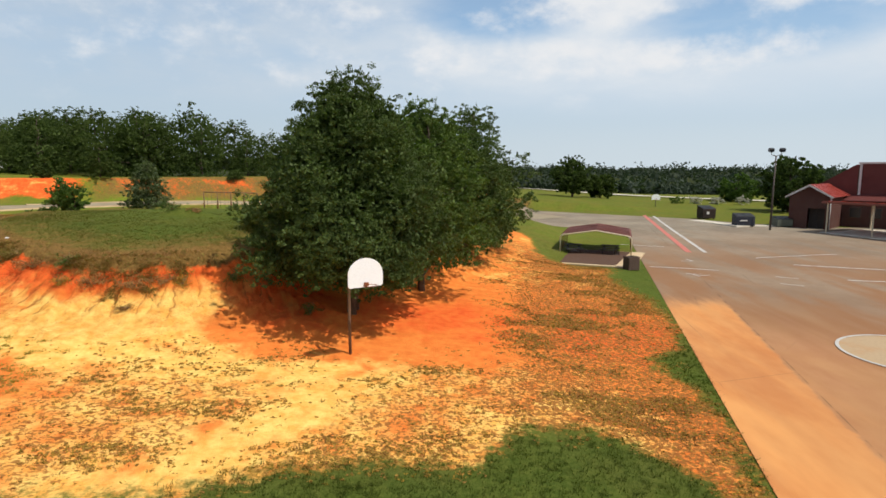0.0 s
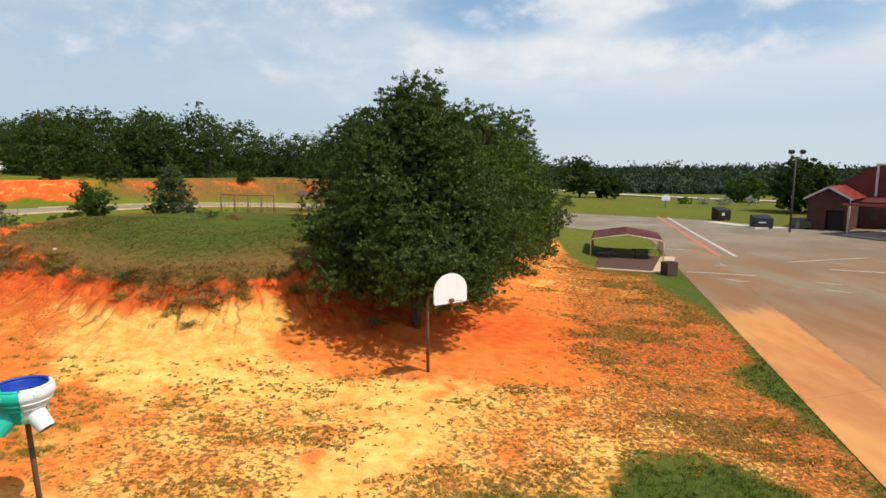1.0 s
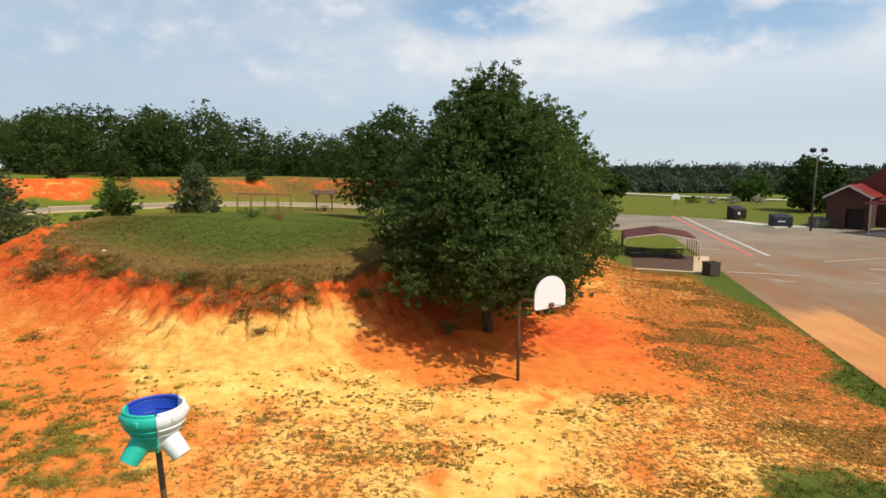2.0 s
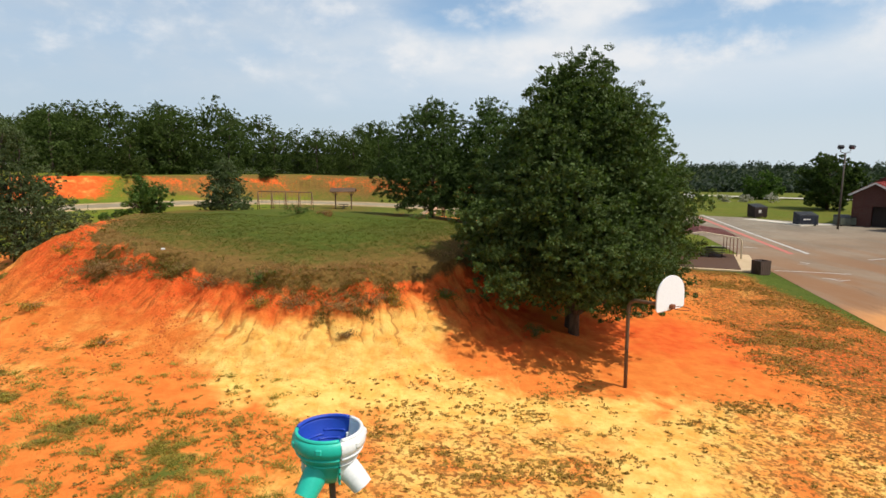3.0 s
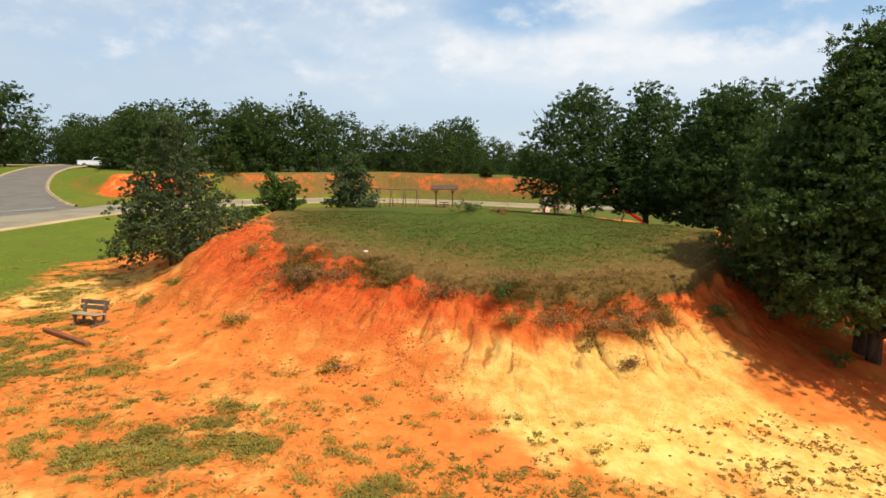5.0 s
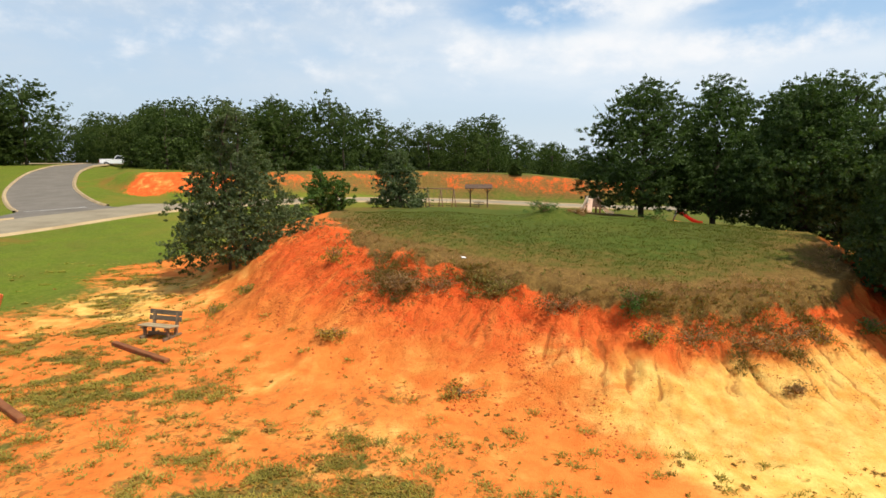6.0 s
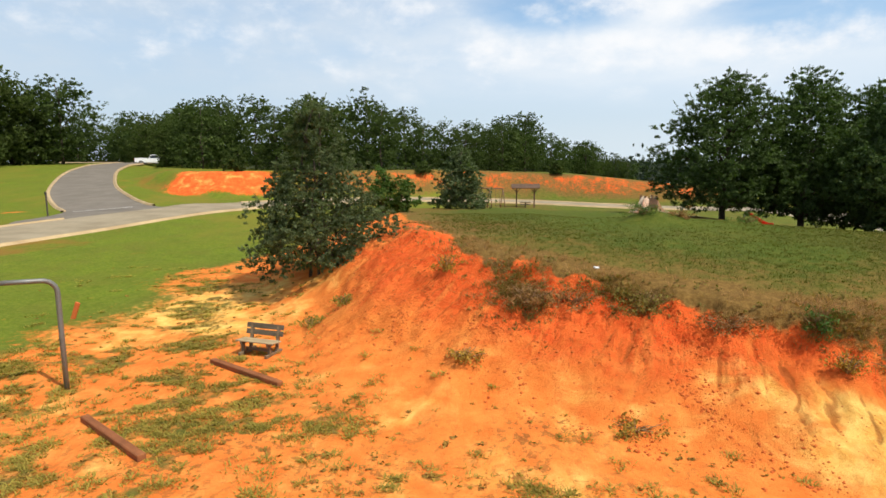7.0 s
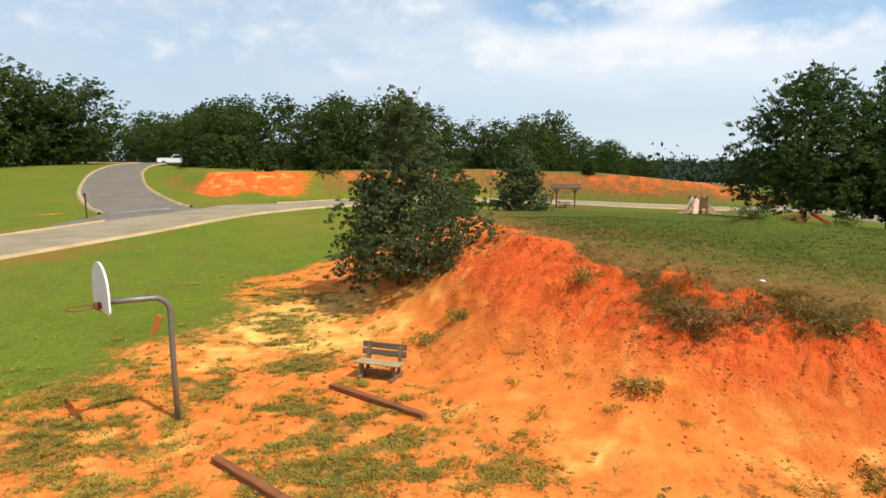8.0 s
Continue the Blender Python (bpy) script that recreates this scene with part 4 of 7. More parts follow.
def lot():
    v, f = [], []
    ys = np.arange(-40, 98.01, 0.5)
    n = 90
    for y in ys:
        a, b = float(kerb_x(y)), float(lot_far_x(y))
        u = np.linspace(0, 1, n) ** 1.6
        xs = a + (b - a) * u
        v.append(np.column_stack([xs, np.full(n, y)]))
    v = np.concatenate(v)
    z = land(v[:, 0], v[:, 1], False) + 0.03
    i = np.arange(len(v)).reshape(len(ys), n)
    f = np.stack([i[:-1, :-1].ravel(), i[:-1, 1:].ravel(), i[1:, 1:].ravel(), i[1:, :-1].ravel()], 1)
    me = mesh_from("pavement", np.column_stack([v, z]), f, M_ASPHALT, shade=True)
    return tagged(new("pavement", me), "worn grey asphalt lot stained with washed orange clay", "pavement", kind="structure")


lot()
ribbon("road", LOOP, LOOP_HALF, 0.06, M_ROAD, "pale paved drive that loops behind the mound")
ribbon("road_side", SIDE, SIDE_HALF, 0.03, M_DRIVE, "grey asphalt side road that climbs to the wood", flare=mouth)
ribbon("road_far", FARROAD, FAR_HALF, 0.25, M_PAD, "pale road across the far field")

# ---- helpers for things ----


class Shape:
    """Gathers verts and quads or triangles of one mesh."""

    def __init__(self):
        self.bm = bmesh.new()

    def box(self, size, at=(0, 0, 0), turn=(0, 0, 0), bevel=0.0, m=None):
        one = bmesh.new()
        bmesh.ops.create_cube(one, size=1.0)
        bmesh.ops.scale(one, vec=size, verts=one.verts)
        if bevel:
            bmesh.ops.bevel(one, geom=one.edges[:], offset=bevel, segments=1, affect="EDGES")
        mat = pose(*at, *turn)
        one.transform(m @ mat if m else mat)
        self._take(one)
        return self

    def tube(self, points, radius, sides=10, cap=True):
        pts = [Vector(p) for p in points]
        rs = radius if isinstance(radius, (list, tuple)) else [radius] * len(pts)
        rings, up = [], None
        for i, p in enumerate(pts):
            t = (pts[min(i + 1, len(pts) - 1)] - pts[max(i - 1, 0)]).normalized()
            if up is None:
                up = Vector((0, 0, 1)) if abs(t.z) < 0.9 else Vector((1, 0, 0))
            side = t.cross(up).normalized()
            up = side.cross(t).normalized()
            rings.append([self.bm.verts.new(p + rs[i] * (math.cos(a) * side + math.sin(a) * up)) for a in [2 * math.pi * k / sides for k in range(sides)]])
        for a, b in zip(rings, rings[1:]):
            for k in range(sides):
                self.bm.faces.new((a[k], a[(k + 1) % sides], b[(k + 1) % sides], b[k])).smooth = True
        if cap:
            self.bm.faces.new(rings[0][::-1]), self.bm.faces.new(rings[-1])
        return self

    def lathe(self, profile, sides=32, start=0.0, sweep=360.0, m=None):
        """Turns a profile of (radius, z) about z; closed only for a full sweep."""
        full = sweep >= 359.9
        n = sides if full else sides + 1
        cols = []
        for k in range(n):
            a = radians(start + sweep * k / sides)
            col = [Vector((r * math.cos(a), r * math.sin(a), z)) for r, z in profile]
            cols.append([self.bm.verts.new(m @ p if m else p) for p in col])
        for k in range(n if full else n - 1):
            a, b = cols[k], cols[(k + 1) % n]
            for i in range(len(profile) - 1):
                self.bm.faces.new((a[i], b[i], b[i + 1], a[i + 1])).smooth = True
        return self

    def slab(self, outline, thick, m):
        """A flat plate from an outline in its own x, z plane."""
        front = [self.bm.verts.new(m @ Vector((x, -thick / 2, z))) for x, z in outline]
        back = [self.bm.verts.new(m @ Vector((x, thick / 2, z))) for x, z in outline]
        self.bm.faces.new(front), self.bm.faces.new(back[::-1])
        n = len(outline)
        for i in range(n):
            self.bm.faces.new((front[i], back[i], back[(i + 1) % n], front[(i + 1) % n]))
        return self

    def _take(self, one):
        me = bpy.data.meshes.new("t")
        one.to_mesh(me)
        one.free()
        self.bm.from_mesh(me)
        bpy.data.meshes.remove(me)

    def done(self, name, material):
        bmesh.ops.recalc_face_normals(self.bm, faces=self.bm.faces[:])
        me = bpy.data.meshes.new(name)
        self.bm.to_mesh(me)
        self.bm.free()
        me.materials.append(material)
        return me


def part(name, shape, material, parent, label="", m=None):
    me = shape.done(name, material) if isinstance(shape, Shape) else shape
    ob = new(name, me)
    ob.parent = parent
    if m is not None:
        ob.matrix_basis = m
    return tagged(ob, label) if label else ob


def thing(name, at, turn, label, category, group="", kind=""):
    ob = new(name)
    ob.empty_display_size = 0.2
    ob.matrix_basis = pose(*at, *turn) if len(turn) == 3 else pose(*at, 0, 0, turn[0])
    return tagged(ob, label, category, group, kind)


def on_ground(x, y, lift=0.0):
    return (x, y, height(x, y) + lift)


# ---- trees ----


def leaf_cloud(centres, spread_r, per, size, rng, droop=0.3, flat=0.6, level=1.0):
    """Many small leaves, each a folded kite of two triangles, round the given centres."""
    n = len(centres) * per
    c = np.repeat(np.asarray(centres, float), per, 0)
    r = np.repeat(np.asarray(spread_r, float), per) if np.ndim(spread_r) else spread_r
    off = rng.normal(size=(n, 3))
    off /= np.linalg.norm(off, axis=1)[:, None] + 1e-9
    off *= (rng.random(n) ** 0.5 * r)[:, None]
    off[:, 2] *= flat
    p = c + off
    a = rng.normal(size=(n, 3))
    a[:, 2] = (a[:, 2] - droop) * level
    a /= np.linalg.norm(a, axis=1)[:, None]
    b = rng.normal(size=(n, 3))
    b[:, 2] *= 0.5 * level
    b -= a * (a * b).sum(1)[:, None]
    b /= np.linalg.norm(b, axis=1)[:, None]
    nrm = np.cross(a, b)
    s = size * (0.65 + 0.7 * rng.random(n))[:, None]
    v = np.stack([p - a * s * 0.5, p + b * s * 0.3 + nrm * s * 0.08, p + a * s * 0.55, p - b * s * 0.3 + nrm * s * 0.08], 1)
    return v.reshape(-1, 3), np.arange(4 * n).reshape(-1, 4)


def crown_points(rng, profile, height_m, base, count, lobes=9, inner=0.35):
    """Clump centres in a crown whose radius follows profile(0..1), with bulges and hollows."""
    out = []
    lob = rng.random((lobes, 3))
    while len(out) < count:
        h = rng.random()
        ang = rng.random() * 2 * math.pi
        r = profile(h)
        if rng.random() > r / max_profile(profile) + 0.08:
            continue
        bulge = 1.0
        for la, lh, ls in lob:
            da = math.cos(ang - la * 2 * math.pi)
            bulge += 0.30 * (ls - 0.35) * math.exp(4 * (da - 1)) * math.exp(-((h - lh) * 4) ** 2)
        bulge += 0.10 * math.sin(5 * ang + 9 * h) + 0.08 * math.sin(3 * ang - 17 * h)
        q = 1 - (1 - inner) * rng.random() ** 1.8
        rr = r * bulge * q
        out.append((rr * math.cos(ang), rr * math.sin(ang), base + h * height_m + rng.normal() * 0.12))
    return np.array(out)


def max_profile(profile):
    return max(profile(k / 20) for k in range(21))


def limbs(shape, rng, trunk, radius, ends, thin=0.02):
    """A tapered trunk with limbs that reach out to the given ends."""
    n = len(trunk)
    shape.tube(trunk, [radius * (1 - 0.85 * (i / (n - 1)) ** 0.9) + thin for i in range(n)], 9)
    zs = [p[2] for p in trunk]
    for e in ends:
        e = Vector(e)
        z0 = max(zs[0] + 0.25 * (zs[-1] - zs[0]) * 0.4, e.z - 0.55 * math.hypot(e.x, e.y) - 0.3)
        z0 = min(z0, zs[-1] * 0.96)
        i = max(1, min(n - 1, next((k for k, z in enumerate(zs) if z >= z0), n - 1)))
        f = (z0 - zs[i - 1]) / max(zs[i] - zs[i - 1], 1e-6)
        s = Vector(trunk[i - 1]).lerp(Vector(trunk[i]), min(max(f, 0), 1))
        mid = s.lerp(e, 0.5) + Vector((rng.normal() * 0.15, rng.normal() * 0.15, 0.12 * (e - s).length))
        r = radius * 0.32 * (1 - 0.7 * (z0 - zs[0]) / (zs[-1] - zs[0] + 1e-6))
        shape.tube([s, mid, e], [r + thin, r * 0.6 + thin * 0.7, thin * 0.6], 5, cap=False)


def tree(name, at, tall, base, profile, clumps, per, leaf, clump_r, seed, leaf_mat, label, category="tree", trunk_r=0.22, group="", lean=(0, 0), limb_count=26, trunks=1, shoots=0.5, core=0, reach=0.83, core_top=0.9):
    rng = np.random.default_rng(seed)
    spin = rng.random() * 360
    ob = thing(name, at, (spin,), label, category, group)
    pts = crown_points(rng, profile, tall - base, base, clumps)
    if lean != (0, 0):
        bend = Vector(lean).to_3d()
        bend.rotate(Euler((0, 0, -math.radians(spin))))
        lean = (bend.x, bend.y)
        pts[:, :2] += np.array(lean) * ((pts[:, 2:] / tall) ** 2)
    sh = Shape()
    for k in range(trunks):
        dx, dy = (0, 0) if trunks == 1 else (0.35 * math.cos(k * 2.4), 0.35 * math.sin(k * 2.4))
        tr = [(dx + lean[0] * (i / 7) ** 2 + rng.normal() * 0.03 * i, dy + lean[1] * (i / 7) ** 2 + rng.normal() * 0.03 * i, -0.3 + (tall * 0.93 + 0.3) * i / 7) for i in range(8)]
        pick = pts[rng.choice(len(pts), max(4, limb_count // trunks), replace=False)]
        limbs(sh, rng, tr, trunk_r / (1 if trunks == 1 else 1.3), pick * np.array([0.85, 0.85, 1.0]))
    part("trunk", sh, M_BARK, ob, "dark rough bark")
    # fine shoots stand out of the outline
    sub = np.clip(rng.normal(size=(len(pts), 6, 3)), -1.5, 1.5) * clump_r * np.array([0.66, 0.66, 0.5])
    outer = pts[rng.random(len(pts)) < shoots]
    mids = (pts[:, None] + sub).reshape(-1, 3)
    v, f = leaf_cloud(mids, clump_r * (0.2 + 0.35 * rng.random(len(mids)) ** 1.5), per, leaf, rng)
    if shoots and len(outer):
        # shoots: short sprigs that lean out and up
        way = outer * np.array([1, 1, 0]) / (np.hypot(outer[:, 0], outer[:, 1])[:, None] + 0.3)
        way = way * (0.25 + 0.5 * rng.random((len(outer), 1))) + np.array([0, 0, 1]) * (0.55 + 0.5 * rng.random((len(outer), 1))) + 0.18 * rng.normal(size=outer.shape)
        long = clump_r * (0.6 + 0.7 * rng.random((len(outer), 1, 1)))
        step = np.linspace(0.2, 1.0, 10)[None, :, None]
        sprig = (outer[:, None] + way[:, None] * long * step).reshape(-1, 3)
        v2, f2 = leaf_cloud(sprig, np.tile(np.linspace(0.12, 0.015, 10), len(outer)) * clump_r / 0.5, max(4, per // 7), leaf * 0.62, rng, droop=-0.4)
        v, f = np.concatenate([v, v2]), np.concatenate([f, f2 + len(v)])
    if core:
        # the dense inside of the crown
        deep = crown_points(rng, lambda h: reach * profile(h * core_top / 0.9), (tall - base) * core_top, base + 0.1, core, inner=0.2)
        v2, f2 = leaf_cloud(deep, clump_r * 1.1, 16, leaf * 2.0, rng)
        v, f = np.concatenate([v, v2]), np.concatenate([f, f2 + len(v)])
    part("crown", mesh_from("crown", v, f, leaf_mat), None, ob)
    return ob


def drawn(shape, r):
    """A crown's radius from the foot (0) to the tip (1), through a few given points."""
    return lambda h: r * float(np.interp(h, [a for a, b in shape], [b for a, b in shape]))


def oak_profile(r):
    return drawn(((0, 0.58), (0.08, 0.90), (0.2, 1.03), (0.40, 0.97), (0.55, 0.83), (0.77, 0.58), (0.9, 0.38), (1.0, 0.13)), r)


def row_profile(r):
    return drawn(((0, 0.72), (0.14, 0.98), (0.4, 0.95), (0.65, 0.78), (0.85, 0.48), (0.95, 0.24), (1.0, 0.06)), 1.06 * r)


def round_profile(r):
    return lambda h: r * math.sqrt(max(0.0, 1 - (2 * h - 0.95) ** 2 / 1.15)) + 0.02


def wood_profile(r):
    return drawn(((0, 0.8), (0.2, 1.0), (0.5, 0.98), (0.75, 0.8), (0.9, 0.5), (1.0, 0.1)), r)


def cone_profile(r):
    return lambda h: r * (1 - h) ** 0.75 * min(1.0, 0.7 + 2 * h) + 0.05


def sapling_profile(r):
    shape = ((0, 0.66), (0.08, 0.94), (0.18, 1.0), (0.32, 0.80), (0.48, 0.62), (0.60, 0.50), (0.68, 0.34), (0.85, 0.27), (0.95, 0.16), (1.0, 0.05))
    return lambda h: r * float(np.interp(h, [a for a, b in shape], [b for a, b in shape]))


OAK_AT = (-4.0, 22.95)
tree("oak_tree", on_ground(*OAK_AT), 10.1, 1.35, oak_profile(3.85), 760, 42, 0.088, 0.50, 5, M_OAK, "large dense green oak at the foot of the clay bank", trunk_r=0.26, lean=(0.3, 0.0), limb_count=60, trunks=2, shoots=0.9, core=3400, reach=0.9)
tree("oak_tree", on_ground(-1.1, 27.9), 9.7, 1.3, row_profile(3.45), 330, 34, 0.11, 0.52, 6, M_OAK_LIGHT, "green oak close behind a larger oak", trunk_r=0.18, limb_count=40, shoots=0.8, core=360)
for at, tall, r, seed in ROW:
    tree("oak_tree", on_ground(*at), tall, 0.75, row_profile(r), 260, 36, 0.115, 0.56, seed, M_OAK, "dark green oak in a row beside the mown mound", trunk_r=0.17, group="row of oaks", limb_count=36, shoots=0.9, core=420)

# saplings and young trees round the mound
tree("sapling_tree", on_ground(-28.85, 29.2), 6.4, 0.25, sapling_profile(2.75), 330, 34, 0.078, 0.34, 21, M_SAP, "bushy grey-green young tree on the end of the bank", "tree", 0.055, trunks=3, limb_count=45, shoots=0.8, core=330, core_top=0.56)
tree("young_tree", on_ground(-24.7, 45.8), 4.0, 0.1, cone_profile(1.9), 130, 24, 0.11, 0.36, 22, M_SAP, "dense cone-shaped young tree on the grass", "tree", 0.09, limb_count=24, core=90)
tree("young_tree", on_ground(-28.9, 41.2), 2.8, 0.05, cone_profile(1.2), 76, 20, 0.1, 0.26, 23, M_BRIGHT, "light green young tree on the grass", "tree", 0.05, limb_count=14, core=40)
tree("young_tree", on_ground(-27.7, 41.0), 1.9, 0.05, round_profile(0.95), 50, 20, 0.1, 0.24, 24, M_BRIGHT, "light green young tree on the grass", "tree", 0.05, limb_count=12, core=30)
tree("shrub", on_ground(-30.6, 41.0), 0.9, 0.0, round_profile(0.8), 24, 20, 0.1, 0.26, 25, M_BRIGHT, "low green shrub on the grass", "shrub", 0.03, limb_count=10)
for (x, y), tall, r, seed in (((-46.7, 76.0), 4.6, 1.7, 26), ((-33.0, 88.0), 1.1, 1.0, 27), ((-77.2, 99.7), 3.6, 1.7, 28), ((-53, 74), 2.6, 1.2, 29), ((-14.5, 94.5), 1.9, 1.2, 32)):
    tree("young_tree", on_ground(x, y), tall, 0.1, cone_profile(r), 50, 14, 0.24, 0.45, seed, M_OAK_FAR, "dark green young tree on top of the far bank", "tree", 0.08, group="young trees on the far bank", limb_count=10)

# ---- the wood ----


def wood():
    kinds = []
    for k in range(5):
        rng_r = (5.0, 4.3, 5.4, 4.6, 5.0)[k]
        tall = (11.2, 12.2, 10.8, 10.2, 11.6)[k]
        kinds.append((tree("woodland_tree", (0, 0, 0), tall, 0.2 if k != 1 else 1.2, (wood_profile, round_profile)[k % 2](rng_r), 120, 13, 0.25, 0.85, 40 + k, M_OAK_FAR,
                           "tall dark green tree at the edge of the wood", "tree", 0.2, group="trees of the wood", limb_count=8, shoots=0.1, core=110), tall))
    rng = np.random.default_rng(77)
    edge = [(-185, 132), (-160, 142), (-130, 148), (-112, 142), (-94, 124), (-78, 108), (-64, 94), (-50, 89), (-40, 92), (-28, 98)]
    line = glide(edge, 6.6)
    first = [True] * len(kinds)
    spots = []
    for i, p in enumerate(line):
        for row in range(2):
            tall_here = float(np.interp(p.x, [-110, -66, -57, -44, -37, -28], [0.98, 0.95, 0.92, 0.97, 0.72, 0.68]))
            spots.append((p.x + rng.normal() * 1.6 + row * 1.5, p.y + row * 6.5 + rng.normal() * 1.5 + 2, tall_here * (0.92 + 0.16 * rng.random() + 0.04 * row)))
    # the wood draws back to the right
    for p in glide([(-24, 104), (-18, 118), (-10, 135), (0, 150), (5, 157)], 6.5):
        for row in range(2):
            spots.append((p.x + rng.normal() * 2, p.y + row * 8 + rng.normal() * 2, float(np.interp(p.x, [-20, 10], [0.60, 0.46])) + 0.24 * rng.random()))
    # taller trees left of the side road
    for p in glide([(-114, 80), (-108, 89), (-102, 97), (-97, 103)], 4.5):
        spots.append((p.x + rng.normal() * 1.2, p.y + rng.normal() * 1.2, float(np.interp(p.x, [-108, -97], [1.75, 1.2])) * (0.9 + 0.2 * rng.random())))
    for x, y, s in spots:
        k = int(rng.integers(len(kinds)))
        ob, tall = kinds[k]
        m = Matrix.LocRotScale((x, y, height(x, y) - 0.2), Euler((0, 0, rng.random() * 6.28)), (s, s, s * (0.9 + 0.2 * rng.random())))
        if first[k]:
            first[k] = False
            ob.matrix_basis = m
        else:
            c = copy_thing(ob, m)
            c.matrix_basis = m


wood()
tree("field_tree", on_ground(26.5, 126), 8.0, 1.2, round_profile(4.0), 120, 24, 0.42, 0.8, 51, M_OAK_FAR, "round dark tree standing in the far field", "tree", 0.25)
tree("field_tree", on_ground(34, 132), 4.8, 0.6, round_profile(2.8), 90, 24, 0.42, 0.8, 52, M_OAK_FAR, "dark tree in the far field", "tree", 0.2)
tree("field_tree", on_ground(58, 99), 8.8, 0.8, round_profile(4.3), 170, 26, 0.42, 0.8, 53, M_OAK_FAR, "large dark tree behind the brick building", "tree", 0.25)
tree("field_tree", on_ground(63, 128), 5.5, 0.2, round_profile(3.6), 100, 24, 0.42, 0.8, 54, M_BRIGHT, "round light green tree at the field's edge", "tree", 0.2)
for x, y, mat, what in ((50, 118.5, M_FLOWER, "pale blossoming shrub at the edge of the field"), (54, 117.5, M_FLOWER, "pale blossoming shrub at the edge of the field"), (58.5, 116.5, M_FLOWER, "pale blossoming shrub at the edge of the field"), (46.5, 119, M_BRIGHT, "rounded green shrub at the edge of the field")):
    tree("shrub", on_ground(x, y), 1.5, 0.0, round_profile(1.15), 22, 12, 0.2, 0.36, int(x), mat, what, "shrub", 0.04, group="shrubs along the field", limb_count=8)


def far_woods():
    """Wooded country out to the skyline: thousands of lumpy crowns in one mesh."""
    rng = np.random.default_rng(91)
    n = 5200
    dist = 190 + 1500 * rng.random(n) ** 1.9
    ang = np.radians(-34 + 92 * rng.random(n))
    x, y = dist * np.sin(ang), dist * np.cos(ang)
    keep = (y > 176 + np.maximum(0, 40 - x * 0.3)) & ((x > -20) | (dist > 230))
    x, y, dist = x[keep], y[keep], dist[keep]
    z = land(x, y, False)
    clump = 0.75 + 0.6 * smooth(fbm(x * 0.02, y * 0.02, 3, 63), -0.3, 0.3)
    size = (1.8 + 4.6 * rng.random(len(x)) ** 2.5) * clump * (1 + dist / 1600)
    pts = np.stack([x, y, z + size * 0.7], 1)
    v, f = leaf_cloud(pts, size * 1.05, 28, 1.25, rng, flat=0.95)
    # leaves grow with distance, where single ones can't be told
    grow = np.repeat(1.0 + dist / 420, 28 * 4)[:, None]
    mid = v.reshape(-1, 4, 3).mean(1).repeat(4, 0)
    v = mid + (v - mid) * grow
    me = mesh_from("far_woods", v, f, M_HAZED_LEAF)
    tagged(new("far_woods", me), "dark green wooded hills out to the skyline", "woods", kind="stuff")


far_woods()

# ---- basketball hoops ----


def hoop(at, turn, label, rusty, arm, reach, board_z, half):
    """A bent-pipe post with an arm along +y that carries a fan-shaped board and a rim."""
    ob = thing("basketball_hoop", at, (turn,), label, "basketball hoop", "basketball hoops")
    bend = [(0, 0, -0.4), (0.01, 0, arm * 0.5), (0, 0, arm - 0.34)]
    for k in range(1, 7):
        a = radians(15 * k)
        bend.append((0, 0.32 * (1 - math.cos(a)), arm - 0.32 + 0.32 * math.sin(a)))
    bend.append((0, reach - 0.06, arm + 0.05))
    part("post", Shape().tube(bend, 0.057, 12), M_RUST if rusty else M_STEEL, ob, "bent steel pipe, rusty towards the ground")
    k = half / 0.61
    outline = [(-half, -0.40 * k), (-half + 0.06, -0.46 * k), (half - 0.06, -0.46 * k), (half, -0.40 * k)]
    outline += [(half * math.cos(radians(a)), -0.06 + 0.53 * k * math.sin(radians(a))) for a in range(0, 181, 12)]
    part("backboard", Shape().slab(outline, 0.035, Matrix.Translation((0, reach, board_z))), M_BOARD, ob, "white fan-shaped board")
    part("bracket", Shape().box((0.16, 0.10, 0.26), (0, reach - 0.06, arm + 0.04), bevel=0.01).box((0.5, 0.03, 0.05), (0, reach - 0.035, arm + 0.2)), M_DARKPIPE, ob)
    rz = board_z - 0.36 * k
    ring = [(0.23 * math.cos(a), reach + 0.37 + 0.23 * math.sin(a), rz) for a in [2 * math.pi * j / 24 for j in range(25)]]
    part("rim", Shape().tube(ring, 0.011, 6, cap=False).box((0.14, 0.12, 0.12), (0, reach + 0.075, rz), bevel=0.01).tube([(0, reach + 0.02, rz - 0.12), (0, reach + 0.16, rz)], 0.01, 5), M_RIM, ob, "rusty steel rim")
    return ob


hoop(on_ground(-3.24, 18.48), math.degrees(math.atan2(-0.56, -0.83)), "white fan-shaped basketball board on a brown bent pipe", True, 2.84, 1.42, 3.28, 0.66)
hoop(on_ground(-32.12, 20.12), math.degrees(math.atan2(0.66, -0.75)), "white fan-shaped basketball board on a grey bent pipe", False, 2.64, 1.2, 3.0, 0.61)

# ---- the funnel ball game ----


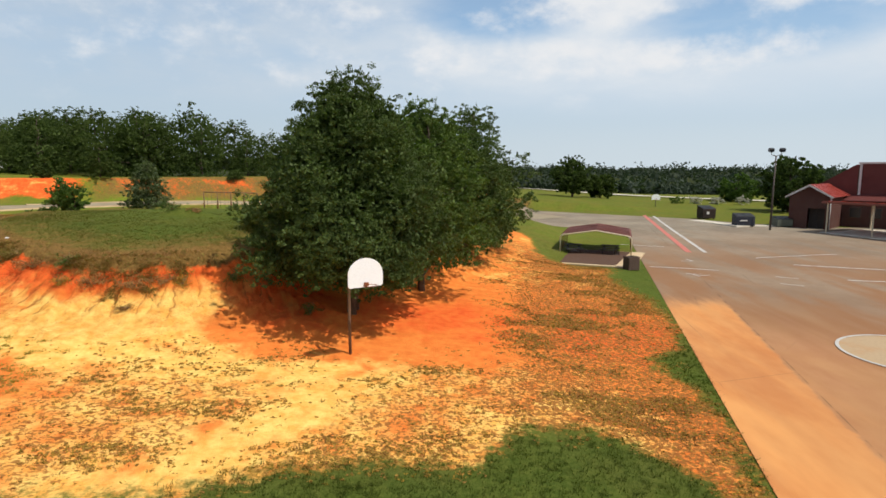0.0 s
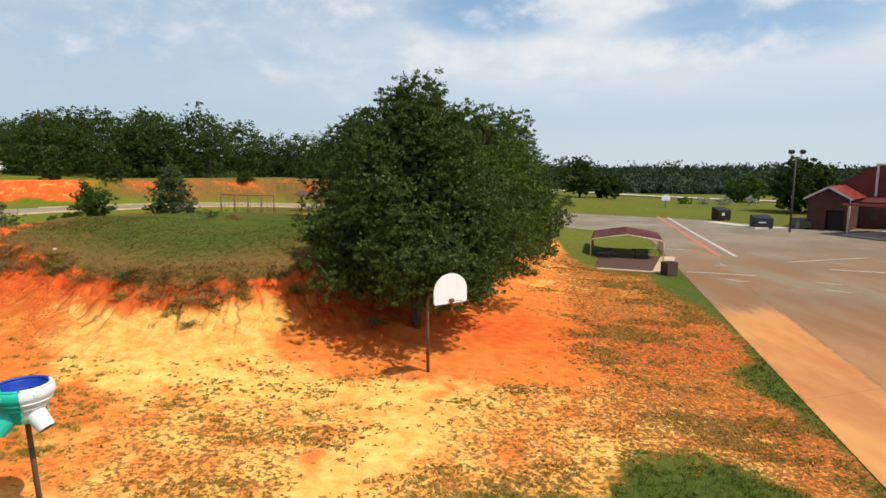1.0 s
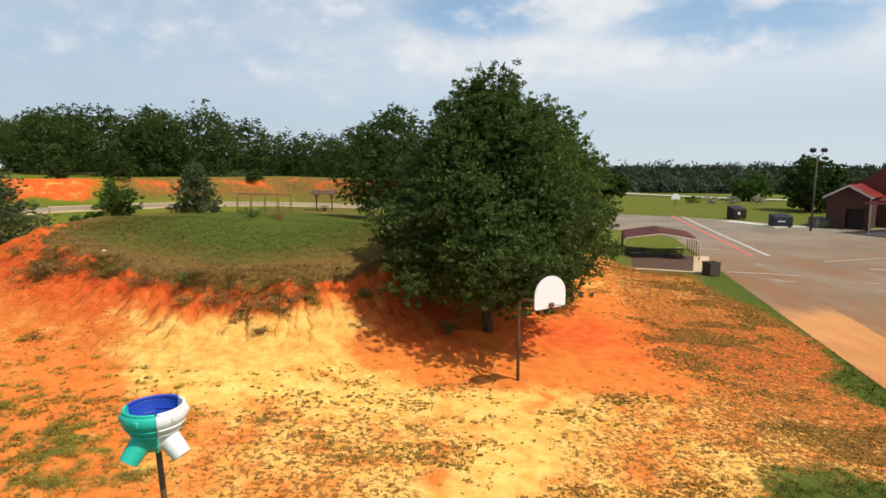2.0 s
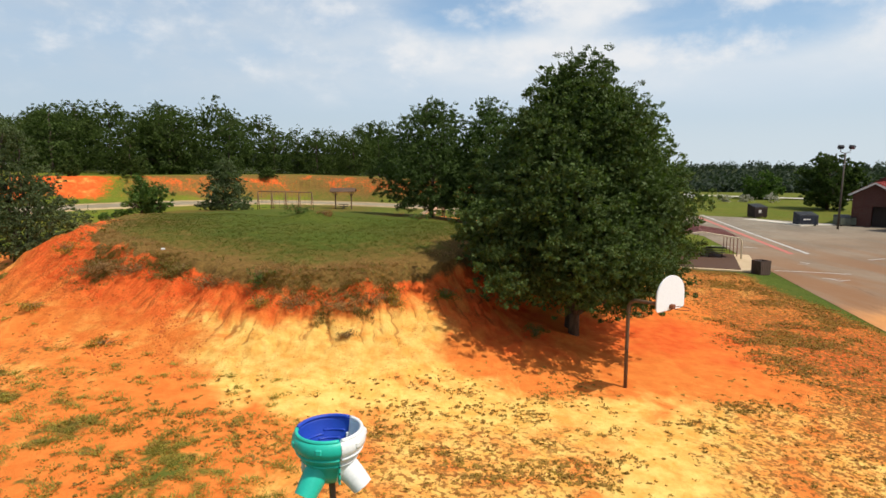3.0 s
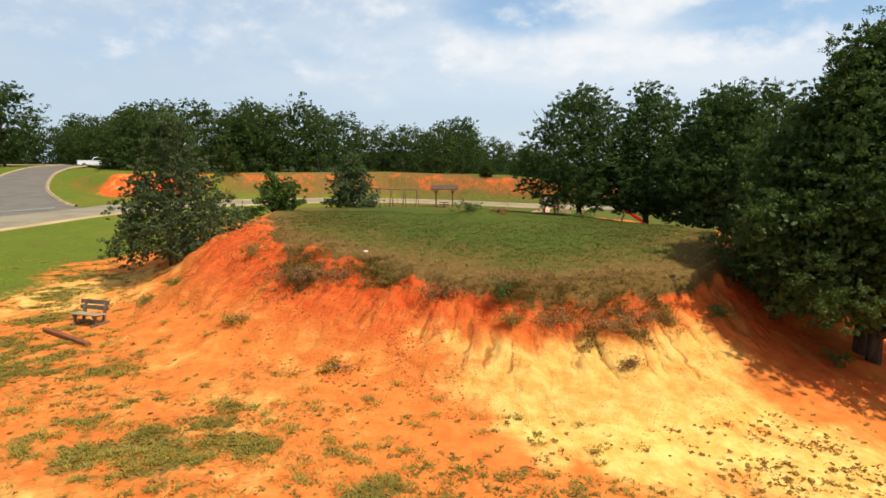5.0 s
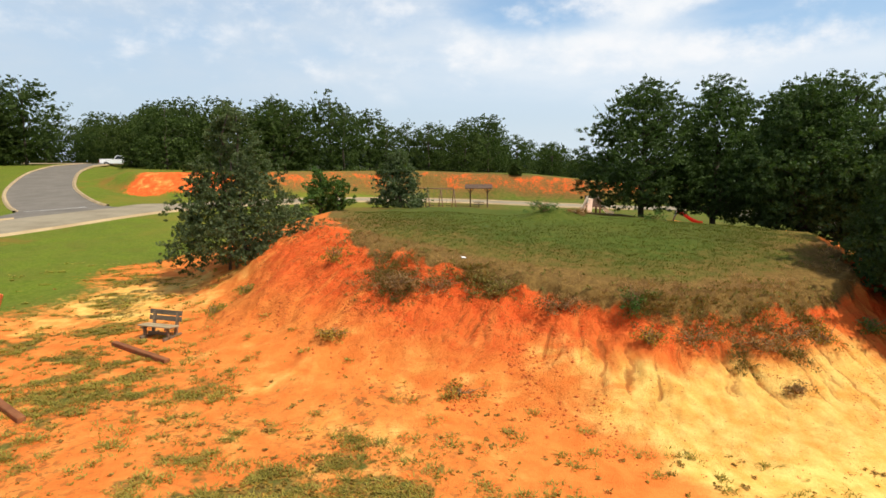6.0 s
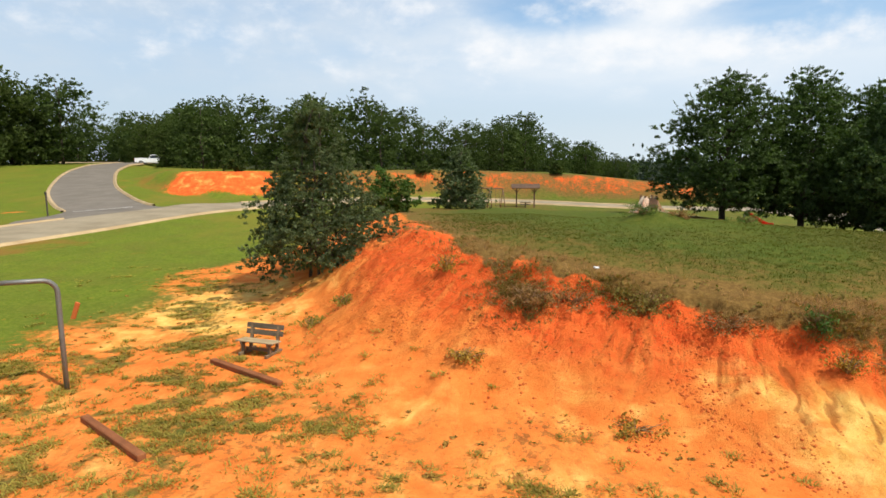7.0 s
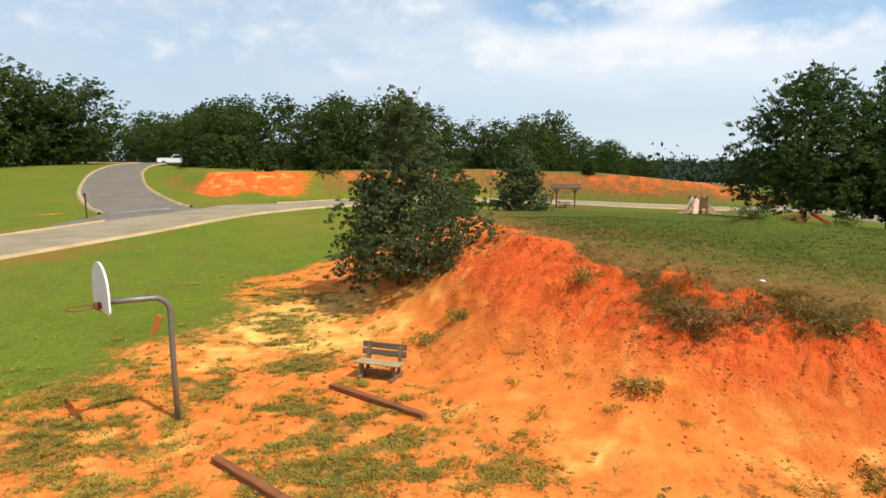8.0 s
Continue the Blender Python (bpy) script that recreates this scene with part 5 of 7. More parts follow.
def funnel_ball(at):
    ob = thing("funnel_ball_game", at, (28,), "teal, white and blue plastic ball funnel on a brown post", "play equipment")
    part("post", Shape().tube([(0.12, 0.05, -0.4), (0.06, 0.02, 1.1), (0, 0, 2.5)], 0.05, 12), M_RUST, ob, "brown steel pipe")
    outer = [(0.07, 2.12), (0.24, 2.14), (0.33, 2.28), (0.35, 2.40), (0.40, 2.44), (0.41, 2.50), (0.45, 2.53), (0.46, 2.60), (0.52, 2.66), (0.535, 2.72), (0.53, 2.80), (0.50, 2.85), (0.46, 2.86)]
    inner = [(0.46, 2.86), (0.455, 2.80), (0.43, 2.66), (0.36, 2.52), (0.33, 2.44), (0.20, 2.38), (0.0, 2.36)]
    for name, mat, start, sweep, what in (("shell", M_TEAL, 150, 120, "teal plastic third"), ("shell", M_WHITE, 270, 120, "white plastic third"), ("shell", M_BLUE, 30, 120, "blue plastic third")):
        part(name, Shape().lathe(outer + inner[1:], 14, start + 0.4, sweep - 0.8), mat, ob, what)
    # the outlets point out and down between the thirds
    for mat, a in ((M_TEAL, 205), (M_WHITE, 318), (M_BLUE, 90)):
        d = Vector((math.cos(radians(a)), math.sin(radians(a)), 0))
        pts = [d * 0.12 + Vector((0, 0, 2.42)), d * 0.26 + Vector((0, 0, 2.30)), d * 0.40 + Vector((0, 0, 2.15)), d * 0.50 + Vector((0, 0, 2.03))]
        part("spout", Shape().tube(pts, [0.19, 0.185, 0.17, 0.155], 16, cap=False), mat, ob)
        # added black plug that stands for the shade inside the open spout
        part("spout_shade", Shape().tube([d * 0.44 + Vector((0, 0, 2.10)), d * 0.495 + Vector((0, 0, 2.035))], [0.15, 0.148], 16), M_BLACK, ob)
    # bolted flanges where the thirds meet, and grips on the lip
    for a in (30, 150, 270):
        d = Vector((math.cos(radians(a)), math.sin(radians(a)), 0))
        part("flange", Shape().box((0.05, 0.03, 0.46), (d.x * 0.40, d.y * 0.40, 2.42), (0, 0, a), bevel=0.006), M_TEAL if a == 270 else M_WHITE, ob)
        for k in range(4):
            part("bolt", Shape().tube([d * 0.425 + Vector((0, 0, 2.26 + 0.1 * k)), d * 0.44 + Vector((0, 0, 2.26 + 0.1 * k))], 0.011, 8), M_BLACK, ob)
    # moulded steps inside the bowl, and a black disc for the shade in its hole
    for mat, start in ((M_TEAL, 158), (M_WHITE, 278), (M_BLUE, 38)):
        for r, z, a0, a1 in ((0.425, 2.66, 0, 46), (0.40, 2.61, 46, 104), (0.372, 2.55, 8, 60), (0.345, 2.49, 30, 100)):
            arc = [(r * math.cos(radians(start + a)), r * math.sin(radians(start + a)), z) for a in np.linspace(a0, a1, 9)]
            part("step", Shape().tube(arc, 0.016, 6), mat, ob)
        arc = [(0.47 * math.cos(radians(start - 6 + a)), 0.47 * math.sin(radians(start - 6 + a)), 2.865) for a in np.linspace(0, 116, 19)]
        part("lip", Shape().tube(arc, 0.030, 8), mat, ob)
        arc = [(0.47 * math.cos(radians(start - 6 + a)), 0.47 * math.sin(radians(start - 6 + a)), 2.585) for a in np.linspace(0, 116, 19)]
        part("rib", Shape().tube(arc, 0.022, 6), mat, ob)
        arc = [(0.40 * math.cos(radians(start - 6 + a)), 0.40 * math.sin(radians(start - 6 + a)), 2.46) for a in np.linspace(0, 116, 19)]
        part("rib", Shape().tube(arc, 0.018, 6), mat, ob)
    part("drain_shade", Shape().lathe([(0.0, 2.372), (0.15, 2.376), (0.16, 2.366), (0.0, 2.35)], 20), M_BLACK, ob, "black disc for the shade of the bowl's hole")
    for a, mat in ((180, M_TEAL), (235, M_TEAL), (300, M_WHITE), (350, M_WHITE)):
        d = Vector((math.cos(radians(a)), math.sin(radians(a)), 0))
        part("grip", Shape().box((0.05, 0.10, 0.10), (d.x * 0.525, d.y * 0.525, 2.75), (0, 0, a), bevel=0.02), mat, ob)
    return ob


funnel_ball(on_ground(-10.84, 9.12, 0.06))

# ---- bench and timbers ----


def bench(at, turn):
    ob = thing("park_bench", at, turn, "weathered grey-brown wooden plank bench standing on bare clay", "bench")
    for k in range(4):
        # the seat is paler than the back and legs
        part("seat_plank", Shape().box((1.35, 0.105, 0.04), (0, -0.20 + 0.115 * k, 0.46 - 0.012 * k), bevel=0.006), M_SEATWOOD, ob, "pale seat plank")
    for k in range(2):
        part("back_plank", Shape().box((1.35, 0.035, 0.16), (0, 0.30 + 0.045 * k, 0.62 + 0.20 * k), (-14, 0, 0), bevel=0.006), M_GREYWOOD, ob)
    for sx in (-0.48, 0.48):
        part("leg", Shape().box((0.09, 0.09, 0.50), (sx, -0.14, 0.19), bevel=0.008), M_WOOD, ob)
        part("leg", Shape().box((0.09, 0.09, 0.98), (sx, 0.27, 0.38), (-13, 0, 0), bevel=0.008), M_WOOD, ob)
        part("runner", Shape().box((0.09, 0.78, 0.10), (sx, 0.05, 0.05), bevel=0.008), M_WOOD, ob)
        part("bearer", Shape().box((0.07, 0.56, 0.09), (sx, 0.03, 0.39), bevel=0.008), M_WOOD, ob)
    part("stretcher", Shape().box((0.96, 0.05, 0.09), (0, 0.0, 0.16), bevel=0.006), M_WOOD, ob)
    ob.scale = (0.86, 0.88, 0.84)
    return ob


bench(on_ground(-28.32, 22.3), (0, 0, -14))


def timber(a, b, label):
    a, b = Vector(on_ground(*a)), Vector(on_ground(*b))
    d = b - a
    sh = Shape().box((d.length, 0.16, 0.13), bevel=0.016)
    me = sh.done("landscape_timber", M_TIMBER)
    ob = new("landscape_timber", me)
    mid = (a + b) / 2
    ob.matrix_basis = pose(mid.x, mid.y, mid.z + 0.055, 0, -math.degrees(math.asin(d.z / d.length)), math.degrees(math.atan2(d.y, d.x)))
    tagged(ob, label, "timber", "loose timbers")


timber((-29.3, 21.66), (-26.93, 20.2), "long reddish-brown timber lying in front of the bench")
timber((-30.48, 18.54), (-28.2, 16.97), "long reddish-brown timber lying on bare clay and tufts")

# marker in the lawn
ob = thing("marker_post", on_ground(-35.8, 25.1), (0,), "short leaning orange marker post in the lawn", "post")
part("stake", Shape().box((0.15, 0.06, 0.66), (0.08, 0, 0.25), (0, 22, 0), bevel=0.01), M_ORANGE, ob)

# ---- carport with picnic tables, and the bin ----


def carport(at, turn):
    ob = thing("carport_shelter", at, (turn,), "open metal shelter with a faded red ribbed roof", "shelter")
    w, l, eave, ridge = 3.0, 6.8, 1.62, 2.18
    section = [(-w, 0.0)]
    for k in range(5):
        a = radians(180 - 15 - 15 * k)
        section.append((-w + 0.35 + 0.35 * math.cos(a), eave - 0.2 + 0.35 * math.sin(a)))
    section.append((0, ridge))
    section += [(-x, z) for x, z in section[-2::-1]]
    for k in range(6):
        y = -l / 2 + l * k / 5 - (0.16 if k == 0 else 0.0)
        part("frame_hoop", Shape().tube([(x, y, z) for x, z in section], 0.06 if k == 0 else 0.032, 6), M_TRIM if k == 0 else M_DULLROOF, ob, "cream end hoop" if k == 0 else "")
    roof = section[1:-1]
    sh = Shape()
    n = 56
    grid = []
    for i in range(n + 1):
        y = -l / 2 - 0.1 + (l + 0.2) * i / n
        up = 0.05 + (0.022 if i % 4 in (1, 2) else 0.0)
        grid.append([sh.bm.verts.new((x * 1.012, y, z + up)) for x, z in roof])
    for a, b in zip(grid, grid[1:]):
        for k in range(len(roof) - 1):
            sh.bm.faces.new((a[k], a[k + 1], b[k + 1], b[k]))
    bmesh.ops.solidify(sh.bm, geom=sh.bm.faces[:], thickness=0.012)
    part("roof", sh, M_DULLROOF, ob, "faded red ribbed sheet metal")
    return ob


CP_AT, CP_TURN = (13.9, 51.6), -16.0
slab_z = height(12.4, 48.0)
carport((*CP_AT, slab_z + 0.04), CP_TURN)
slab = thing("concrete_slab", (12.2, 47.2, slab_z + 0.06), (-24.0,), "low concrete slab with a dark brown mat by the metal shelter", "slab", kind="structure")
part("slab_top", Shape().box((6.6, 9.0, 0.5), (0.75, -0.1, -0.20), bevel=0.02), M_SLAB, slab)
part("mat", Shape().box((5.3, 8.3, 0.03), (0.2, -0.05, 0.068), bevel=0.008), M_MAT, slab, "dark brown mat")


def picnic_table(at, turn):
    ob = thing("picnic_table", at, (turn,), "dark picnic table with benches under the metal shelter", "table", "picnic tables")
    for k in range(4):
        part("table_plank", Shape().box((1.5, 0.17, 0.04), (0, -0.285 + 0.19 * k, 0.74), bevel=0.006), M_DARK, ob)
    for s in (-1, 1):
        part("bench_plank", Shape().box((1.5, 0.26, 0.045), (0, 0.68 * s, 0.44), bevel=0.006), M_DARK, ob)
        x = 0.5 * s
        part("leg_frame", Shape().tube([(x, -0.68, 0.40), (x, 0.68, 0.40)], 0.025, 6).tube([(x, -0.55, 0.0), (x, -0.25, 0.72)], 0.025, 6).tube([(x, 0.55, 0.0), (x, 0.25, 0.72)], 0.025, 6), M_BLACK, ob)
    return ob


picnic_table((11.3, 49.4, slab_z + 0.14), CP_TURN + 14)
picnic_table((14.3, 48.6, slab_z + 0.14), CP_TURN - 10)


def litter_bin(at, turn):
    ob = thing("litter_bin", at, (turn,), "square brown slatted litter bin on the verge", "bin")
    part("liner", Shape().lathe([(0.0, 0.06), (0.34, 0.06), (0.36, 0.94), (0.30, 0.94), (0.29, 0.14), (0.0, 0.14)], 20), M_BLACK, ob)
    for s in range(4):
        for k in range(6):
            m = pose(0, 0, 0, 0, 0, 90 * s)
            part("slat", Shape().box((0.12, 0.035, 0.98), (-0.35 + 0.14 * k, -0.44, 0.52), bevel=0.006, m=m), M_BIN, ob)
        part("rail", Shape().box((0.92, 0.03, 0.06), (0, -0.415, 0.93), bevel=0.005, m=pose(0, 0, 0, 0, 0, 90 * s)), M_BIN, ob)
    return ob


litter_bin(on_ground(14.0, 41.3), 12)

# ---- paint on the lot ----


def stripe(pts, half, material, label, lift=0.045):
    line = glide(pts, 1.0)
    v, f = [], []
    for i, p in enumerate(line):
        q, r = line[max(i - 1, 0)], line[min(i + 1, len(line) - 1)]
        t = (r - q).normalized()
        for s in (-half, half):
            v.append((p.x - t.y * s, p.y + t.x * s))
    v = np.array(v)
    z = land(v[:, 0], v[:, 1], False) + lift
    f = [(2 * i, 2 * i + 2, 2 * i + 3, 2 * i + 1) for i in range(len(line) - 1)]
    ob = new("paint_line", mesh_from("paint_line", np.column_stack([v, z]), f, material))
    tagged(ob, label, "road marking", "painted lines", "structure")


stripe([(22.0, 50.6), (26.2, 70.0), (30.4, 89.5)], 0.26, M_PAINTR, "faded red line painted on the asphalt lot")
stripe([(23.5, 50.6), (27.5, 70.0), (31.4, 88.0)], 0.18, M_PAINTW, "worn white line painted on the asphalt lot")
stripe([(15.9, 42.8), (18.4, 42.2), (20.6, 41.4)], 0.09, M_PAINTW, "worn white line painted on the asphalt lot")
stripe([(17.2, 55.5), (21.0, 54.2)], 0.08, M_PAINTW, "worn white line painted on the asphalt lot")
ring = [(20.2 + 2.9 * math.cos(radians(a)), 21.6 + 2.9 * math.sin(radians(a))) for a in range(0, 361, 15)]
for x, y, dx, dy in ((19.4, 45.6, 0.9, 0.1), (20.2, 46.6, 0.2, -0.9), (17.6, 40.0, 1.0, -0.3), (18.3, 39.2, 0.8, 0.2), (17.9, 39.9, 0.3, -1.0), (23.6, 39.0, 1.3, -0.6), (22.6, 36.6, 1.1, -0.8)):
    stripe([(x, y), (x + dx, y + dy)], 0.06, M_PAINTW, "short worn white mark painted on the asphalt lot")
stripe([(27.8, 44.2), (32.5, 42.6), (40.0, 40.2)], 0.12, M_PAINTW, "worn white line painted on the asphalt lot")
stripe([(28.0, 38.0), (32.0, 37.2), (38.0, 36.2)], 0.10, M_PAINTW, "worn white line painted on the asphalt lot")
stripe([(26.5, 47.6), (30.5, 48.9), (35.0, 50.2)], 0.08, M_PAINTW, "worn white line painted on the asphalt lot")
disc = Shape()
bmesh.ops.create_circle(disc.bm, cap_ends=True, radius=2.85, segments=48)
ob = new("paint_disc", disc.done("paint_disc", M_DISC))
ob.matrix_basis = Matrix.Translation((20.2, 21.6, height(20.2, 21.6) + 0.046)) @ Matrix.Rotation(math.atan2(0.014, 1.0), 4, "X") @ Matrix.Rotation(math.atan2(0.008, 1.0), 4, "Y")
tagged(ob, "worn pale disc painted on the asphalt lot", "road marking", "painted lines", "structure")
stripe(ring, 0.07, M_PAINTW, "worn white circle painted on the asphalt lot", 0.062)

# ---- lamp, skips, building ----
ob = thing("light_pole", on_ground(39.5, 69.9), (0,), "tall dark pole with two floodlights at the lot's edge", "street lamp")
part("pole", Shape().tube([(0, 0, -0.3), (0.05, 0, 4.5), (0.12, 0, 9.0)], [0.13, 0.11, 0.08], 10), M_DARKPIPE, ob)
part("arm", Shape().tube([(-0.5, 0, 9.55), (-0.45, 0, 9.15), (0.12, 0, 9.0), (0.7, 0, 9.15), (0.75, 0, 9.55)], 0.045, 8), M_DARKPIPE, ob)
for sx in (-0.55, 0.8):
    head = part("floodlight", Shape().box((0.62, 0.40, 0.42), (sx, -0.1, 9.72), (28, 0, 0), bevel=0.05), M_BLACK, ob)
    part("lens", Shape().box((0.5, 0.02, 0.30), (sx, -0.29, 9.62), (28, 0, 0), bevel=0.005), M_GLASS, head, "dark glass front")


def skip(at, turn, size, mat, label, mark=None):
    ob = thing("dumpster", at, (turn,), label, "dumpster", "dumpsters at the lot's edge")
    w, d, h = size
    prof = [(-d / 2, 0.15), (d / 2, 0.15), (d / 2, h), (-d / 2, h * 0.78)]
    sh = Shape()
    a = [sh.bm.verts.new((-w / 2, y, z)) for y, z in prof]
    b = [sh.bm.verts.new((w / 2, y, z)) for y, z in prof]
    sh.bm.faces.new(a), sh.bm.faces.new(b[::-1])
    for i in range(4):
        sh.bm.faces.new((a[i], a[(i + 1) % 4], b[(i + 1) % 4], b[i]))
    bmesh.ops.bevel(sh.bm, geom=sh.bm.edges[:], offset=0.03, segments=1, affect="EDGES")
    part("body", sh, mat, ob)
    ang = math.degrees(math.atan2(h * 0.22, d))
    for s in (-1, 1):
        part("lid", Shape().box((w / 2 - 0.04, d * 1.04, 0.05), (s * w / 4, 0, h * 0.89 + 0.05), (ang, 0, 0), bevel=0.01), M_BLACK, ob)
        part("side_pocket", Shape().box((0.10, d * 0.5, 0.16), (s * (w / 2 + 0.05), 0, h * 0.45), bevel=0.01), mat, ob)
        for t in (-1, 1):
            part("foot", Shape().box((0.15, 0.15, 0.18), (s * w * 0.4, t * d * 0.38, 0.07)), M_BLACK, ob)
    if mark:
        part("label_plate", Shape().box(mark, (-w * 0.12, -d / 2 - 0.055, h * 0.5), bevel=0.004), M_WTRIM, ob, "pale label plate")
    for k in range(4):
        part("rib", Shape().box((0.06, 0.05, h * 0.55), (-w * 0.36 + w * 0.24 * k, -d / 2 - 0.02, h * 0.45)), mat, ob)
    return ob


skip(on_ground(37.9, 84.6), 8, (2.0, 1.7, 1.9), M_DUMP1, "brown steel dumpster with a pale mark on a concrete pad", (0.4, 0.02, 0.4))
skip(on_ground(38.3, 74.2), -4, (2.3, 1.6, 1.65), M_DUMP2, "blue-grey steel dumpster with a pale label", (0.9, 0.02, 0.16))
skip(on_ground(43.2, 74.0), 0, (2.0, 1.5, 1.3), M_DUMP3, "low green-grey steel dumpster beside the building")
for (x, y), (w, d), turn in (((36.6, 77.6), (2.0, 9.5), 14), ((41.0, 74.6), (4.0, 1.2), 0)):
    ob = thing("concrete_pad", on_ground(x, y), (turn,), "pale concrete pad at the lot's edge", "pavement", kind="structure")
    part("pad", Shape().box((w, d, 0.3), (0, 0, -0.02), bevel=0.02), M_PAD, ob)


def building():
    z0 = height(46, 73) - 0.05
    ob = thing("school_building", (45.7, 72.0, z0), (-44,), "low red brick school building with red metal roofs", "building")
    # entrance wing: a brick gable with a dark doorway let into it
    x0, x1, y0, y1, eave, top = -2.6, 1.9, 0.0, 9.0, 4.2, 5.5
    mid = (x0 + x1) / 2
    out = [(x0, 0.0), (-0.5, 0.0), (-0.5, 2.6), (1.4, 2.6), (1.4, 0.0), (x1, 0.0), (x1, eave), (mid, top), (x0, eave)]
    part("wall", Shape().slab(out, 0.3, Matrix.Translation((0, y0 + 0.15, 0))), M_BRICK, ob, "red brick gable wall")
    for x in (x0 + 0.15, x1 - 0.15):
        part("wall", Shape().box((0.3, y1 - y0 - 0.3, eave), (x, (y0 + y1) / 2 + 0.15, eave / 2)), M_BRICK, ob)
    part("door", Shape().box((1.9, 0.06, 2.6), (0.45, y0 + 0.8, 1.3)).box((0.06, 0.1, 2.6), (0.45, y0 + 0.76, 1.3)), M_DOORDARK, ob, "dark recessed double door")
    run = (x1 - x0) / 2
    slope = math.hypot(run + 0.4, (top - eave) * (run + 0.4) / run)
    ang = math.degrees(math.atan2(top - eave, run))
    for s in (-1, 1):
        cx, cz = mid + s * (run + 0.4) / 2, top + 0.05 - (top - eave) * (run + 0.4) / run / 2
        roof = part("roof", Shape().box((slope, y1 - y0 + 0.7, 0.08), (cx, (y0 + y1) / 2 - 0.1, cz), (0, s * ang, 0)), M_REDROOF, ob, "red standing-seam metal")
        for k in range(9):
            part("seam", Shape().box((slope, 0.05, 0.07), (cx, y0 - 0.3 + 1.15 * k, cz + 0.07), (0, s * ang, 0)), M_REDROOF, roof)
        part("fascia", Shape().box((slope, 0.06, 0.22), (cx, y0 - 0.5, cz - 0.05), (0, s * ang, 0)), M_WTRIM, ob, "pale fascia board")
    part("downpipe", Shape().tube([(x1 + 0.07, y0 - 0.07, 0), (x1 + 0.07, y0 - 0.07, eave)], 0.06, 8), M_WTRIM, ob)
    # the hall, with a roof that climbs from the wing to its tall wall
    part("wall", Shape().slab([(-3.0, 0), (2.9, 0), (2.9, 8.0), (2.6, 8.0), (-3.0, 4.4)], 0.3, Matrix.Translation((0, 9.3, 0))), M_HALL, ob, "dull red metal-clad gable")
    rake = math.degrees(math.atan2(3.6, 5.6))
    part("roof", Shape().box((6.7, 6.0, 0.12), (-0.2, 12.4, 6.25), (0, -rake, 0)), M_HALL, ob, "dull red metal")
    part("wall", Shape().box((34, 18, 8.2), (20.0, 18.4, 4.1)), M_HALL, ob, "tall dark red hall wall")
    part("coping", Shape().box((34.3, 18.3, 0.22), (20.0, 18.4, 8.3)), M_WTRIM, ob)
    part("corner_trim", Shape().box((0.28, 0.08, 8.2), (3.12, 9.34, 4.1)), M_WTRIM, ob)
    part("wall", Shape().box((9.5, 0.3, 3.4), (6.7, 6.6, 1.7)), M_BRICK, ob)
    part("roof", Shape().box((9.7, 3.2, 0.1), (6.7, 7.8, 3.75), (12, 0, 0)), M_HALL, ob)
    for k in range(3):
        win = part("window", Shape().box((1.3, 0.10, 1.4), (3.4 + 2.2 * k, 6.45, 1.9)), M_BIN, ob, "window with a dark frame")
        part("pane", Shape().box((1.1, 0.04, 1.2), (3.4 + 2.2 * k, 6.39, 1.9)), M_GLASS, win)
    return ob


def walkway():
    """The covered walk in front of the school."""
    z0 = height(46, 66)
    ob = thing("covered_walkway", (44.5, 67.0, z0), (-66,), "covered walkway with a red metal roof on pale posts", "walkway")
    part("canopy", Shape().box((16.6, 9.0, 0.12), (7.8, 4.2, 3.45), (-4, 0, 0)), M_REDROOF, ob, "red metal roof")
    for k in range(12):
        part("seam", Shape().box((0.05, 9.0, 0.07), (0.2 + 1.4 * k, 4.2, 3.53), (-4, 0, 0)), M_REDROOF, ob)
    part("fascia", Shape().box((16.7, 0.08, 0.24), (7.8, -0.32, 3.68)), M_DULLROOF, ob)
    part("fascia", Shape().box((0.08, 9.0, 0.24), (-0.52, 4.2, 3.38), (-4, 0, 0)), M_DULLROOF, ob)
    for k in range(4):
        for y, h in ((0.0, 3.6), (8.2, 3.05)):
            part("post", Shape().box((0.13, 0.13, h), (5.1 * k, y, h / 2), bevel=0.01), M_TRIM, ob)
    part("walk_slab", Shape().box((17, 9.4, 0.3), (7.8, 4.2, -0.04)), M_PAD, ob)


building()
walkway()

# far board on the field
ob = thing("basketball_hoop", on_ground(38.4, 108, -0.5), (180,), "small white basketball board on a pole in the field", "basketball hoop", "basketball hoops")
part("post", Shape().tube([(0, 0, -0.3), (0, 0, 2.6)], 0.07, 8), M_DARKPIPE, ob)
arc = [(0.8 * math.cos(radians(a)), 0.65 * math.sin(radians(a))) for a in range(0, 181, 15)]
part("backboard", Shape().slab(arc + [(-0.8, -0.42), (0.8, -0.42)], 0.05, Matrix.Translation((0, 0.12, 2.2))), M_BOARD, ob, "white fan-shaped board")
part("rim", Shape().tube([(0.23 * math.cos(a), 0.45 + 0.23 * math.sin(a), 1.95) for a in [2 * math.pi * k / 12 for k in range(13)]], 0.02, 5, cap=False), M_RIM, ob)

# ---- things beyond the mound ----


